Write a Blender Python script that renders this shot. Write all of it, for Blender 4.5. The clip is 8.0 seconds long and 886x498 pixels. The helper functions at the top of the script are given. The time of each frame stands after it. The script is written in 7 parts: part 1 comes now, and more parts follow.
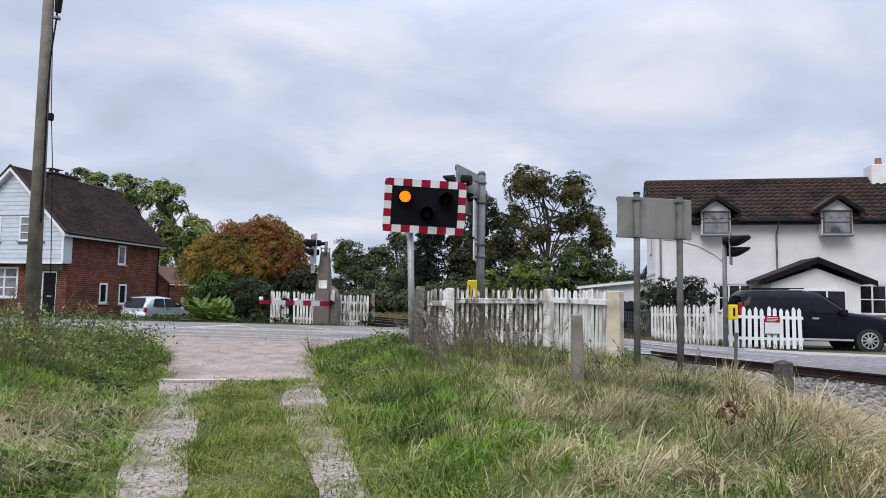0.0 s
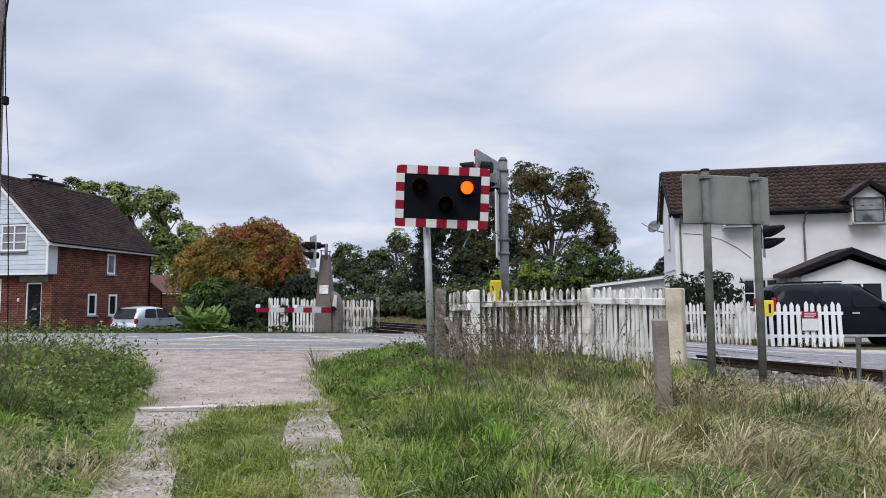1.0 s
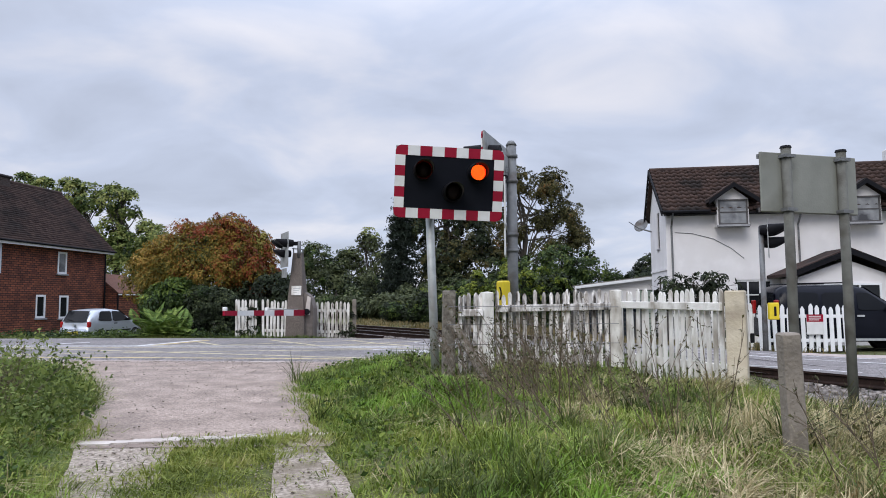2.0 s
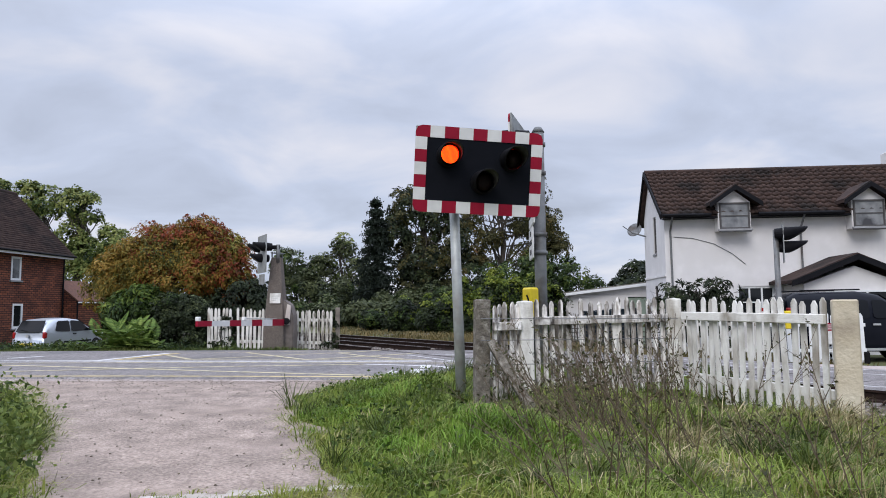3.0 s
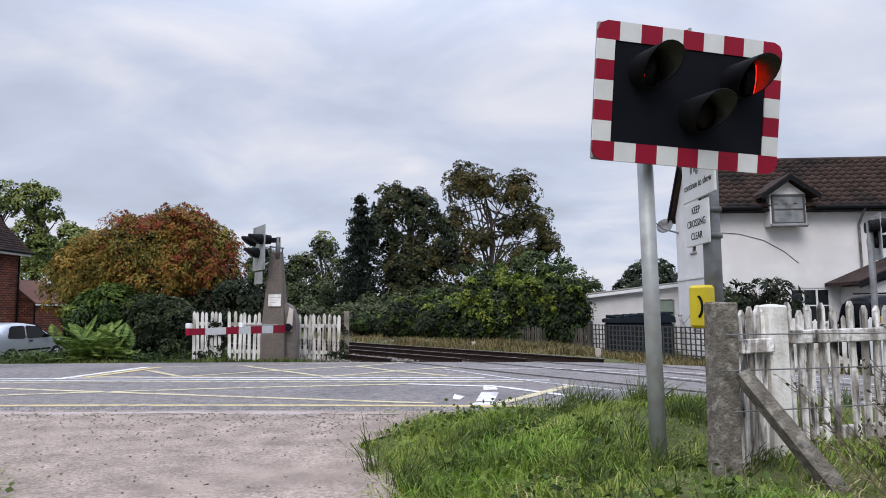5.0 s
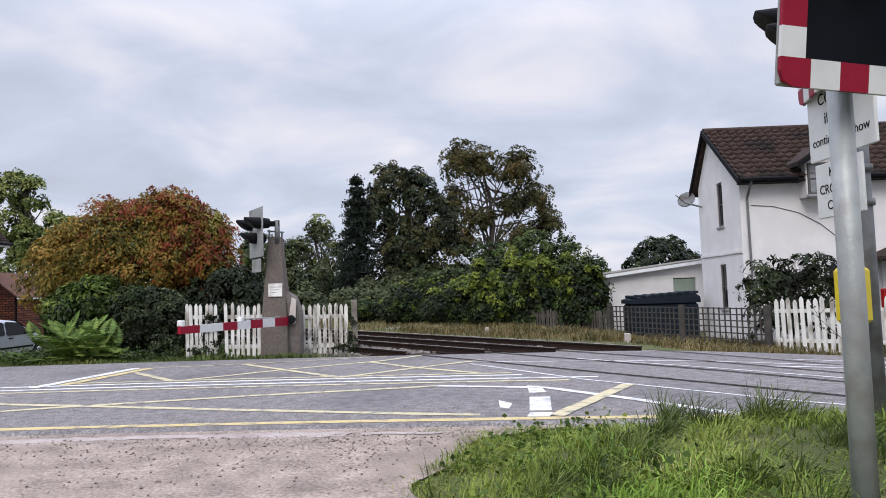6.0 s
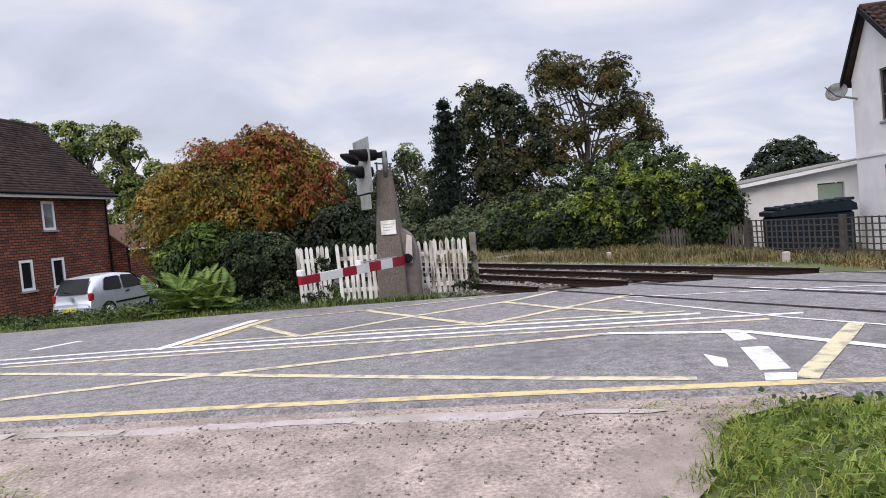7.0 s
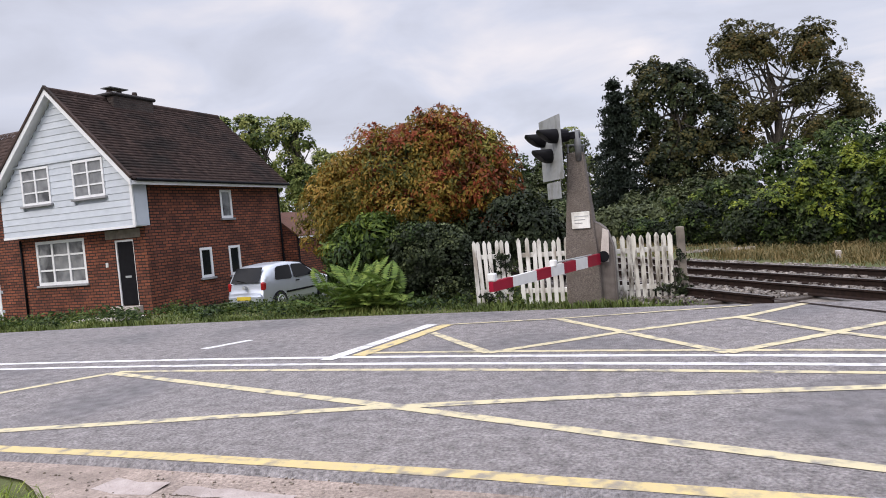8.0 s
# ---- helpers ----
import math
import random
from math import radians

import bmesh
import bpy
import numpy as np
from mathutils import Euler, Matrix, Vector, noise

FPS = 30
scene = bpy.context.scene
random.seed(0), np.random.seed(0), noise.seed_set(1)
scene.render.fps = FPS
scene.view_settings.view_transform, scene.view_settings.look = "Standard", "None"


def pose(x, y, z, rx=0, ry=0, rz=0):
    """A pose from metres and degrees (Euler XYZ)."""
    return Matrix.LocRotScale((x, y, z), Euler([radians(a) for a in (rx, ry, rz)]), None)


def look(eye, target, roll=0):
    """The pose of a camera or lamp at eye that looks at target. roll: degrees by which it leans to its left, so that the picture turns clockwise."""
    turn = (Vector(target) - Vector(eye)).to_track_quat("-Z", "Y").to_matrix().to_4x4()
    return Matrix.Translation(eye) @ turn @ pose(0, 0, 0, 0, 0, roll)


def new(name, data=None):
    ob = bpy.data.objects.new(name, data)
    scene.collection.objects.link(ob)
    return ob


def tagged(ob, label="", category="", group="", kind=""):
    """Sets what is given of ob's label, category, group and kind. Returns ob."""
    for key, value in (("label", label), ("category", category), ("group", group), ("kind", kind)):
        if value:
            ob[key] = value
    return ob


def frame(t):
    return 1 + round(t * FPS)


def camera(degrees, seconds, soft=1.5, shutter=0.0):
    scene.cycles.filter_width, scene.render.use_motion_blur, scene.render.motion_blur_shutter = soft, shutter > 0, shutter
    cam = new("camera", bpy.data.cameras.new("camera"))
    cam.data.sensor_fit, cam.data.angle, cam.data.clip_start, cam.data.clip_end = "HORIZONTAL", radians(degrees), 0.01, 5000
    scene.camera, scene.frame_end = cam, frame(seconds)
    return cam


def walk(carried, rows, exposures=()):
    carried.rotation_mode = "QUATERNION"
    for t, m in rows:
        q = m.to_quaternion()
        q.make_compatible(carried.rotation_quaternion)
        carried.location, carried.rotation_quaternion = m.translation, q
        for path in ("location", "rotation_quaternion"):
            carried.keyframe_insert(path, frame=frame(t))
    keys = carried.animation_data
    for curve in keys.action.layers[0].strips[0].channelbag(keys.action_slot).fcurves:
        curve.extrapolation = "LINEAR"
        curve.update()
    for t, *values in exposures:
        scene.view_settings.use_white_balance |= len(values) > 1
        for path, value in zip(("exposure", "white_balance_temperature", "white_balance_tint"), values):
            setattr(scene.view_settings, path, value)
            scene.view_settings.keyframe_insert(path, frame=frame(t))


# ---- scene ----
cam = camera(66.9, 8.0, soft=0.95)
PATH = [
    (0, (-0.0, 1.885, 1.017), (-0.077, 3.878, 1.165), 1.04),
    (0.5, (-0.219, 2.6, 1.039), (-0.324, 4.591, 1.194), -0.07),
    (1, (-0.444, 3.413, 1.037), (-0.512, 5.406, 1.192), -0.37),
    (2.5, (-1.359, 5.628, 1.112), (-1.274, 7.62, 1.273), -0.35),
    (3, (-1.669, 6.373, 1.132), (-1.542, 8.361, 1.308), -0.46),
    (3.5, (-1.999, 7.129, 1.147), (-1.847, 9.114, 1.339), -0.4),
    (4, (-2.304, 7.82, 1.132), (-2.133, 9.803, 1.334), -0.19),
    (4.5, (-2.686, 8.564, 1.125), (-2.496, 10.545, 1.323), 0.05),
    (5.8, (-3.365, 10.575, 1.3), (-3.106, 12.554, 1.442), -1.3),
    (6, (-3.415, 10.9, 1.318), (-3.171, 12.881, 1.444), -1.75),
    (6.5, (-3.846, 11.693, 1.53), (-3.697, 13.687, 1.552), -5.47),
    (7, (-4.144, 12.497, 1.497), (-4.161, 14.495, 1.413), -5.37),
    (7.5, (-4.667, 13.42, 1.592), (-4.953, 15.397, 1.481), -5.79),
    (8, (-4.99, 14.248, 1.648), (-5.455, 16.192, 1.567), -5.0),
]
walk(cam, [(t, look(eye, target, roll)) for t, eye, target, roll in PATH],
     [(0, 0.1, 6500, 10), (2.5, 0.06, 6500, 10), (4.5, 0.04, 6550, 10), (6, 0.14, 6700, 11), (8, 0.22, 7050, 13)])

# ---- world and light ----
world = bpy.data.worlds.new("overcast_sky")
scene.world = world
world.use_nodes = True
wn, wl = world.node_tree.nodes, world.node_tree.links
wn.clear()
w_out = wn.new("ShaderNodeOutputWorld")
w_bg = wn.new("ShaderNodeBackground")
w_tc = wn.new("ShaderNodeTexCoord")
w_sep = wn.new("ShaderNodeSeparateXYZ")
w_add = wn.new("ShaderNodeMath"); w_add.operation = "ADD"; w_add.inputs[1].default_value = 0.28
w_abs = wn.new("ShaderNodeMath"); w_abs.operation = "ABSOLUTE"
w_div = wn.new("ShaderNodeVectorMath"); w_div.operation = "DIVIDE"
w_com = wn.new("ShaderNodeCombineXYZ")
wl.new(w_tc.outputs["Generated"], w_sep.inputs[0])
wl.new(w_sep.outputs["Z"], w_abs.inputs[0])
wl.new(w_abs.outputs[0], w_add.inputs[0])
for i in range(3):
    wl.new(w_add.outputs[0], w_com.inputs[i])
wl.new(w_tc.outputs["Generated"], w_div.inputs[0])
wl.new(w_com.outputs[0], w_div.inputs[1])
w_map = wn.new("ShaderNodeMapping")
w_map.inputs["Scale"].default_value = (1.15, 1.4, 1.15)
w_map.inputs["Location"].default_value = (0.35, 0.2, 0.0)
wl.new(w_div.outputs[0], w_map.inputs[0])
w_n1 = wn.new("ShaderNodeTexNoise"); w_n1.inputs["Scale"].default_value = 1.7; w_n1.inputs["Detail"].default_value = 5; w_n1.inputs["Roughness"].default_value = 0.5
w_n1.inputs["Distortion"].default_value = 0.4
wl.new(w_map.outputs[0], w_n1.inputs["Vector"])
w_ramp = wn.new("ShaderNodeValToRGB")
e = w_ramp.color_ramp.elements
e[0].position, e[0].color = 0.27, (0.49, 0.54, 0.67, 1)
e[1].position, e[1].color = 0.72, (0.87, 0.872, 0.955, 1)
m1 = w_ramp.color_ramp.elements.new(0.5); m1.color = (0.625, 0.69, 0.86, 1)
wl.new(w_n1.outputs[0], w_ramp.inputs[0])
w_sky = wn.new("ShaderNodeTexSky")
w_sky.sky_type, w_sky.sun_disc = "NISHITA", False
w_sky.sun_elevation, w_sky.sun_rotation = radians(38), radians(200)
w_skm = wn.new("ShaderNodeVectorMath"); w_skm.operation = "SCALE"; w_skm.inputs["Scale"].default_value = 0.1
wl.new(w_sky.outputs[0], w_skm.inputs[0])
w_mix = wn.new("ShaderNodeMix"); w_mix.data_type = "RGBA"; w_mix.inputs["Factor"].default_value = 0.92
wl.new(w_skm.outputs[0], w_mix.inputs["A"])
wl.new(w_ramp.outputs[0], w_mix.inputs["B"])
# an overcast sky is brighter overhead than near the horizon
w_grad = wn.new("ShaderNodeMapRange")
w_grad.interpolation_type = "SMOOTHSTEP"
w_grad.inputs["From Min"].default_value, w_grad.inputs["From Max"].default_value = 0.3, 1.0
w_grad.inputs["To Min"].default_value, w_grad.inputs["To Max"].default_value = 0.92, 3.6
wl.new(w_sep.outputs["Z"], w_grad.inputs["Value"])
w_lum = wn.new("ShaderNodeVectorMath"); w_lum.operation = "SCALE"
wl.new(w_mix.outputs["Result"], w_lum.inputs[0])
wl.new(w_grad.outputs[0], w_lum.inputs["Scale"])
wl.new(w_lum.outputs[0], w_bg.inputs["Color"])
w_bg.inputs["Strength"].default_value = 1.0
wl.new(w_bg.outputs[0], w_out.inputs["Surface"])

sun = new("sun", bpy.data.lights.new("sun", "SUN"))
sun.data.energy, sun.data.angle, sun.data.color = 1.5, radians(30), (1.0, 0.96, 0.9)
sun.matrix_world = look((-30, -40, 60), (0, 20, 0))


# ---- materials ----
def mat(name, c1, c2=None, scale=6.0, rough=0.8, bump=0.25, fine=60.0, metal=0.0, island=0.0, rand=0.0, c3=None, stain=1.3, contrast=0.2, spec=0.4, coarse=0, stretch=0.0):
    """Two colours mixed by a noise, a third in large stains, fine bump; island and rand vary the value piece by piece."""
    m = bpy.data.materials.new(name)
    m.use_nodes = True
    n, l = m.node_tree.nodes, m.node_tree.links
    b = n["Principled BSDF"]
    b.inputs["Roughness"].default_value, b.inputs["Metallic"].default_value = rough, metal
    b.inputs["Specular IOR Level"].default_value = spec
    c2 = c2 or tuple(v * 0.8 for v in c1)
    tc = n.new("ShaderNodeTexCoord")
    no = n.new("ShaderNodeTexNoise")
    no.inputs["Scale"].default_value, no.inputs["Detail"].default_value = scale, 6
    where = tc.outputs["Object"]
    if rand:
        oi = n.new("ShaderNodeObjectInfo")
        ov = n.new("ShaderNodeVectorMath"); ov.operation = "MULTIPLY_ADD"
        ov.inputs[1].default_value = (37, 37, 37)
        l.new(oi.outputs["Random"], ov.inputs[0]); l.new(where, ov.inputs[2])
        where = ov.outputs[0]
    if stretch:
        sv = n.new("ShaderNodeVectorMath"); sv.operation = "MULTIPLY"
        sv.inputs[1].default_value = (1, 1, stretch)
        l.new(where, sv.inputs[0])
        where = sv.outputs[0]
    l.new(where, no.inputs["Vector"])
    ra = n.new("ShaderNodeMapRange")
    ra.inputs["From Min"].default_value, ra.inputs["From Max"].default_value = 0.5 - contrast, 0.5 + contrast
    l.new(no.outputs[0], ra.inputs["Value"])
    mx = n.new("ShaderNodeMix"); mx.data_type = "RGBA"
    mx.inputs["A"].default_value, mx.inputs["B"].default_value = (*c1, 1), (*c2, 1)
    l.new(ra.outputs[0], mx.inputs["Factor"])
    col = mx.outputs["Result"]
    if c3:
        n3 = n.new("ShaderNodeTexNoise")
        n3.inputs["Scale"].default_value, n3.inputs["Detail"].default_value = stain, 5
        l.new(where, n3.inputs["Vector"])
        r3 = n.new("ShaderNodeMapRange")
        r3.inputs["From Min"].default_value, r3.inputs["From Max"].default_value = 0.5, 0.66
        l.new(n3.outputs[0], r3.inputs["Value"])
        m3 = n.new("ShaderNodeMix"); m3.data_type = "RGBA"
        m3.inputs["B"].default_value = (*c3, 1)
        l.new(col, m3.inputs["A"]); l.new(r3.outputs[0], m3.inputs["Factor"])
        col = m3.outputs["Result"]
    for amount, node, out in ((island, "ShaderNodeNewGeometry", "Random Per Island"), (rand, "ShaderNodeObjectInfo", "Random")):
        if amount:
            g = n.new(node)
            r = n.new("ShaderNodeMapRange")
            r.inputs["To Min"].default_value, r.inputs["To Max"].default_value = 1 - amount, 1 + amount
            l.new(g.outputs[out], r.inputs["Value"])
            h = n.new("ShaderNodeVectorMath"); h.operation = "SCALE"
            l.new(col, h.inputs[0]); l.new(r.outputs[0], h.inputs["Scale"])
            col = h.outputs[0]
    l.new(col, b.inputs["Base Color"])
    if bump:
        nb = n.new("ShaderNodeTexNoise")
        nb.inputs["Scale"].default_value, nb.inputs["Detail"].default_value = fine, 4
        l.new(tc.outputs["Object"], nb.inputs["Vector"])
        bp = n.new("ShaderNodeBump")
        bp.inputs["Strength"].default_value, bp.inputs["Distance"].default_value = bump, 0.02
        if coarse:
            vo = n.new("ShaderNodeTexVoronoi")
            vo.inputs["Scale"].default_value = fine * 0.75
            l.new(tc.outputs["Object"], vo.inputs["Vector"])
            am = n.new("ShaderNodeMath"); am.operation = "ADD"
            l.new(nb.outputs[0], am.inputs[0]); l.new(vo.outputs["Distance"], am.inputs[1])
            l.new(am.outputs[0], bp.inputs["Height"])
            n4 = n.new("ShaderNodeTexNoise")
            n4.inputs["Scale"].default_value, n4.inputs["Detail"].default_value = coarse, 7
            l.new(tc.outputs["Object"], n4.inputs["Vector"])
            r4 = n.new("ShaderNodeMapRange")
            r4.inputs["From Min"].default_value, r4.inputs["From Max"].default_value = 0.3, 0.7
            r4.inputs["To Min"].default_value, r4.inputs["To Max"].default_value = 0.72, 1.28
            l.new(n4.outputs[0], r4.inputs["Value"])
            s4_ = n.new("ShaderNodeVectorMath"); s4_.operation = "SCALE"
            l.new(col, s4_.inputs[0]); l.new(r4.outputs[0], s4_.inputs["Scale"])
            l.new(s4_.outputs[0], b.inputs["Base Color"])
        else:
            l.new(nb.outputs[0], bp.inputs["Height"])
        l.new(bp.outputs[0], b.inputs["Normal"])
    return m


def leafy(name, stops, rough=0.65, through_light=0.25, patch=0.5):
    """Foliage: colours along a ramp by leaf and by patch of the crown, with some light passing through."""
    m = bpy.data.materials.new(name)
    m.use_nodes = True
    n, l = m.node_tree.nodes, m.node_tree.links
    b = n["Principled BSDF"]
    b.inputs["Roughness"].default_value, b.inputs["Specular IOR Level"].default_value = rough, 0.25
    g = n.new("ShaderNodeNewGeometry")
    tc = n.new("ShaderNodeTexCoord")
    no = n.new("ShaderNodeTexNoise")
    no.inputs["Scale"].default_value, no.inputs["Detail"].default_value = patch, 3
    l.new(tc.outputs["Object"], no.inputs["Vector"])
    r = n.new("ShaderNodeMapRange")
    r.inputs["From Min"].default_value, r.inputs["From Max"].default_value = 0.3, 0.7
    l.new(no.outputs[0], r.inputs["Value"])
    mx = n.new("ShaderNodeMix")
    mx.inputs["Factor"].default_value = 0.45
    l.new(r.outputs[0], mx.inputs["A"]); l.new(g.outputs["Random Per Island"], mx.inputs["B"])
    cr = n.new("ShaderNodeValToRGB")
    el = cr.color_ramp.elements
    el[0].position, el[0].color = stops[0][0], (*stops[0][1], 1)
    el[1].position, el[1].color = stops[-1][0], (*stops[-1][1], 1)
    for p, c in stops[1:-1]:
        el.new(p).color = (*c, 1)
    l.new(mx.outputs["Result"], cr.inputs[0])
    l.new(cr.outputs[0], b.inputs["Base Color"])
    tr = n.new("ShaderNodeBsdfTranslucent")
    l.new(cr.outputs[0], tr.inputs["Color"])
    ms = n.new("ShaderNodeMixShader")
    ms.inputs[0].default_value = through_light
    l.new(b.outputs[0], ms.inputs[1]); l.new(tr.outputs[0], ms.inputs[2])
    l.new(ms.outputs[0], n["Material Output"].inputs["Surface"])
    return m


def brick_mat(name, c1, c2, mortar, w=0.225, h=0.075):
    """Brickwork with courses of real size, on upright walls in the wall's own space (x along, z up)."""
    m = mat(name, c1, c2, 9, 0.9, 0.0)
    n, l = m.node_tree.nodes, m.node_tree.links
    b = n["Principled BSDF"]
    tc = n.new("ShaderNodeTexCoord")
    sp = n.new("ShaderNodeSeparateXYZ"); l.new(tc.outputs["Object"], sp.inputs[0])
    ad = n.new("ShaderNodeMath"); ad.operation = "ADD"
    l.new(sp.outputs["X"], ad.inputs[0]); l.new(sp.outputs["Y"], ad.inputs[1])
    cb = n.new("ShaderNodeCombineXYZ"); l.new(ad.outputs[0], cb.inputs[0]); l.new(sp.outputs["Z"], cb.inputs[1])
    br = n.new("ShaderNodeTexBrick")
    br.inputs["Scale"].default_value = 1.0
    br.inputs["Brick Width"].default_value, br.inputs["Row Height"].default_value = w, h
    br.inputs["Mortar Size"].default_value, br.inputs["Bias"].default_value = 0.014, -0.1
    br.inputs["Color1"].default_value, br.inputs["Color2"].default_value, br.inputs["Mortar"].default_value = (*c1, 1), (*c2, 1), (*mortar, 1)
    l.new(cb.outputs[0], br.inputs["Vector"])
    no = n.new("ShaderNodeTexNoise"); no.inputs["Scale"].default_value, no.inputs["Detail"].default_value = 1.4, 6
    l.new(tc.outputs["Object"], no.inputs["Vector"])
    r = n.new("ShaderNodeMapRange"); r.inputs["To Min"].default_value, r.inputs["To Max"].default_value = 0.6, 1.35
    r.inputs["From Min"].default_value, r.inputs["From Max"].default_value = 0.3, 0.7
    l.new(no.outputs[0], r.inputs["Value"])
    sc = n.new("ShaderNodeVectorMath"); sc.operation = "SCALE"
    l.new(br.outputs["Color"], sc.inputs[0]); l.new(r.outputs[0], sc.inputs["Scale"])
    l.new(sc.outputs[0], b.inputs["Base Color"])
    bp = n.new("ShaderNodeBump"); bp.inputs["Strength"].default_value, bp.inputs["Distance"].default_value = 0.5, 0.01
    bp.invert = True
    l.new(br.outputs["Fac"], bp.inputs["Height"]); l.new(bp.outputs[0], b.inputs["Normal"])
    return m


def glow(name, colour, strength):
    m = mat(name, colour, None, 8, 0.3, 0)
    b = m.node_tree.nodes["Principled BSDF"]
    b.inputs["Emission Color"].default_value, b.inputs["Emission Strength"].default_value = (*colour, 1), strength
    return m


def glass_mat(name, tint=(0.02, 0.025, 0.03)):
    m = mat(name, tint, None, 2, 0.08, 0, spec=0.35)
    return m


GRASS_SOIL = mat("verge_soil", (0.05, 0.062, 0.016), (0.1, 0.095, 0.036), 1.2, 0.95, 0.6, 18, c3=(0.05, 0.075, 0.015), stain=0.35)
ASPHALT = mat("road_asphalt", (0.124, 0.113, 0.114), (0.362, 0.334, 0.33), 34, 0.85, 1.0, 90, c3=(0.185, 0.174, 0.178), stain=0.5, contrast=0.22, coarse=7)
GRAVEL = mat("lane_gravel", (0.145, 0.11, 0.093), (0.45, 0.365, 0.312), 34, 0.95, 0.6, 90, c3=(0.27, 0.214, 0.182), stain=0.6, contrast=0.28, coarse=3)
TRACKSTONE = mat("lane_stone", (0.14, 0.11, 0.085), (0.45, 0.39, 0.33), 30, 0.95, 1.0, 60, c3=(0.17, 0.14, 0.1), stain=2.2, island=0.3)
CONCRETE = mat("worn_concrete", (0.4, 0.35, 0.32), (0.52, 0.47, 0.43), 5, 0.9, 0.6, 60, c3=(0.3, 0.26, 0.22))
OLDCONC = mat("lichened_concrete", (0.085, 0.074, 0.06), (0.19, 0.168, 0.14), 16, 0.95, 1.0, 60, c3=(0.27, 0.25, 0.215), stain=13)
PILLAR = mat("pillar_roughcast", (0.085, 0.07, 0.06), (0.19, 0.16, 0.14), 45, 0.95, 1.0, 60, c3=(0.12, 0.1, 0.085), stain=3)
YELLOW = mat("yellow_road_paint", (0.6, 0.46, 0.19), (0.44, 0.365, 0.22), 12, 0.8, 0.5, 120, c3=(0.25, 0.22, 0.175), stain=6, contrast=0.36)
WHITEP = mat("white_road_paint", (0.72, 0.71, 0.72), (0.55, 0.54, 0.54), 14, 0.8, 0.5, 120, c3=(0.36, 0.35, 0.35), stain=5, contrast=0.3)
PALEYEL = mat("pale_road_paint", (0.57, 0.5, 0.31), (0.46, 0.4, 0.27), 10, 0.8, 0.5, 120, c3=(0.22, 0.205, 0.185), stain=6, contrast=0.38)
BALLAST = mat("ballast", (0.115, 0.098, 0.086), (0.29, 0.26, 0.235), 16, 0.95, 1.0, 26, island=0.4, c3=(0.12, 0.1, 0.09))
RUST = mat("rusty_rail", (0.014, 0.009, 0.008), (0.032, 0.019, 0.015), 12, 0.9, 0.4, spec=0.15)
RAILTOP = mat("worn_rail_head", (0.3, 0.28, 0.27), (0.22, 0.2, 0.19), 8, 0.35, 0.1, metal=0.8)
SLEEPER = mat("sleeper_timber", (0.045, 0.036, 0.032), (0.08, 0.066, 0.057), 10, 0.9, 0.5)
PAINT_W = mat("weathered_white_paint", (0.72, 0.71, 0.68), (0.6, 0.58, 0.54), 7, 0.75, 0.4, 40, rand=0.08, c3=(0.3, 0.27, 0.23), stain=4, stretch=0.4)
PEELING = mat("peeling_white_paint", (0.76, 0.73, 0.7), (0.3, 0.27, 0.24), 14, 0.85, 0.7, 30, rand=0.25, c3=(0.05, 0.042, 0.036), stain=16.0, contrast=0.08, stretch=0.22)
BEIGE = mat("stained_cream_paint", (0.6, 0.54, 0.43), (0.48, 0.41, 0.3), 4, 0.8, 0.5, 30, c3=(0.3, 0.25, 0.19), stain=2.5)
CLEAN_W = mat("white_gloss_paint", (0.74, 0.75, 0.76), (0.66, 0.67, 0.68), 4, 0.5, 0.1)
BOARDING = mat("white_weatherboard", (0.53, 0.57, 0.62), (0.46, 0.5, 0.55), 3, 0.6, 0.15, rand=0.05)
RENDERW = mat("white_render", (0.73, 0.71, 0.71), (0.62, 0.6, 0.6), 1.6, 0.9, 0.4, 50, c3=(0.66, 0.64, 0.635), stain=0.8)
# mortar near black: shadow lines between the courses put into the joint colour
BRICK = brick_mat("red_brick", (0.225, 0.07, 0.036), (0.095, 0.032, 0.021), (0.016, 0.012, 0.011), 0.25, 0.092)
TILES = mat("clay_roof_tile", (0.046, 0.032, 0.029), (0.075, 0.05, 0.043), 5, 0.95, 0.4, 30, island=0.25, c3=(0.034, 0.028, 0.026), stain=0.8, spec=0.15)
TILES_W = mat("brown_pantile", (0.036, 0.026, 0.024), (0.066, 0.042, 0.035), 6, 0.95, 0.4, 30, island=0.16, c3=(0.024, 0.02, 0.019), stain=1.2, spec=0.15)
BLACKP = mat("black_paint", (0.006, 0.006, 0.008), (0.01, 0.01, 0.012), 6, 0.65, 0.1, spec=0.1)
# hood insides made paler than their black paint to show the red glow
HOODP = mat("hood_lining", (0.03, 0.03, 0.03), (0.045, 0.045, 0.045), 6, 0.35, 0.1, spec=0.3)
BOARDBLK = mat("matt_black_board", (0.004, 0.005, 0.008), (0.006, 0.007, 0.011), 4, 0.8, 0.05, spec=0.1)
GREYP = mat("grey_paint", (0.23, 0.24, 0.24), (0.3, 0.31, 0.31), 5, 0.6, 0.15, c3=(0.18, 0.18, 0.17), stain=4)
GALV = mat("galvanised_steel", (0.27, 0.285, 0.28), (0.36, 0.375, 0.37), 9, 0.5, 0.15, metal=0.3, c3=(0.27, 0.26, 0.25), stain=5)
DARKSTEEL = mat("dull_steel", (0.12, 0.125, 0.13), (0.18, 0.185, 0.19), 9, 0.6, 0.2, metal=0.2, c3=(0.09, 0.08, 0.075), stain=4)
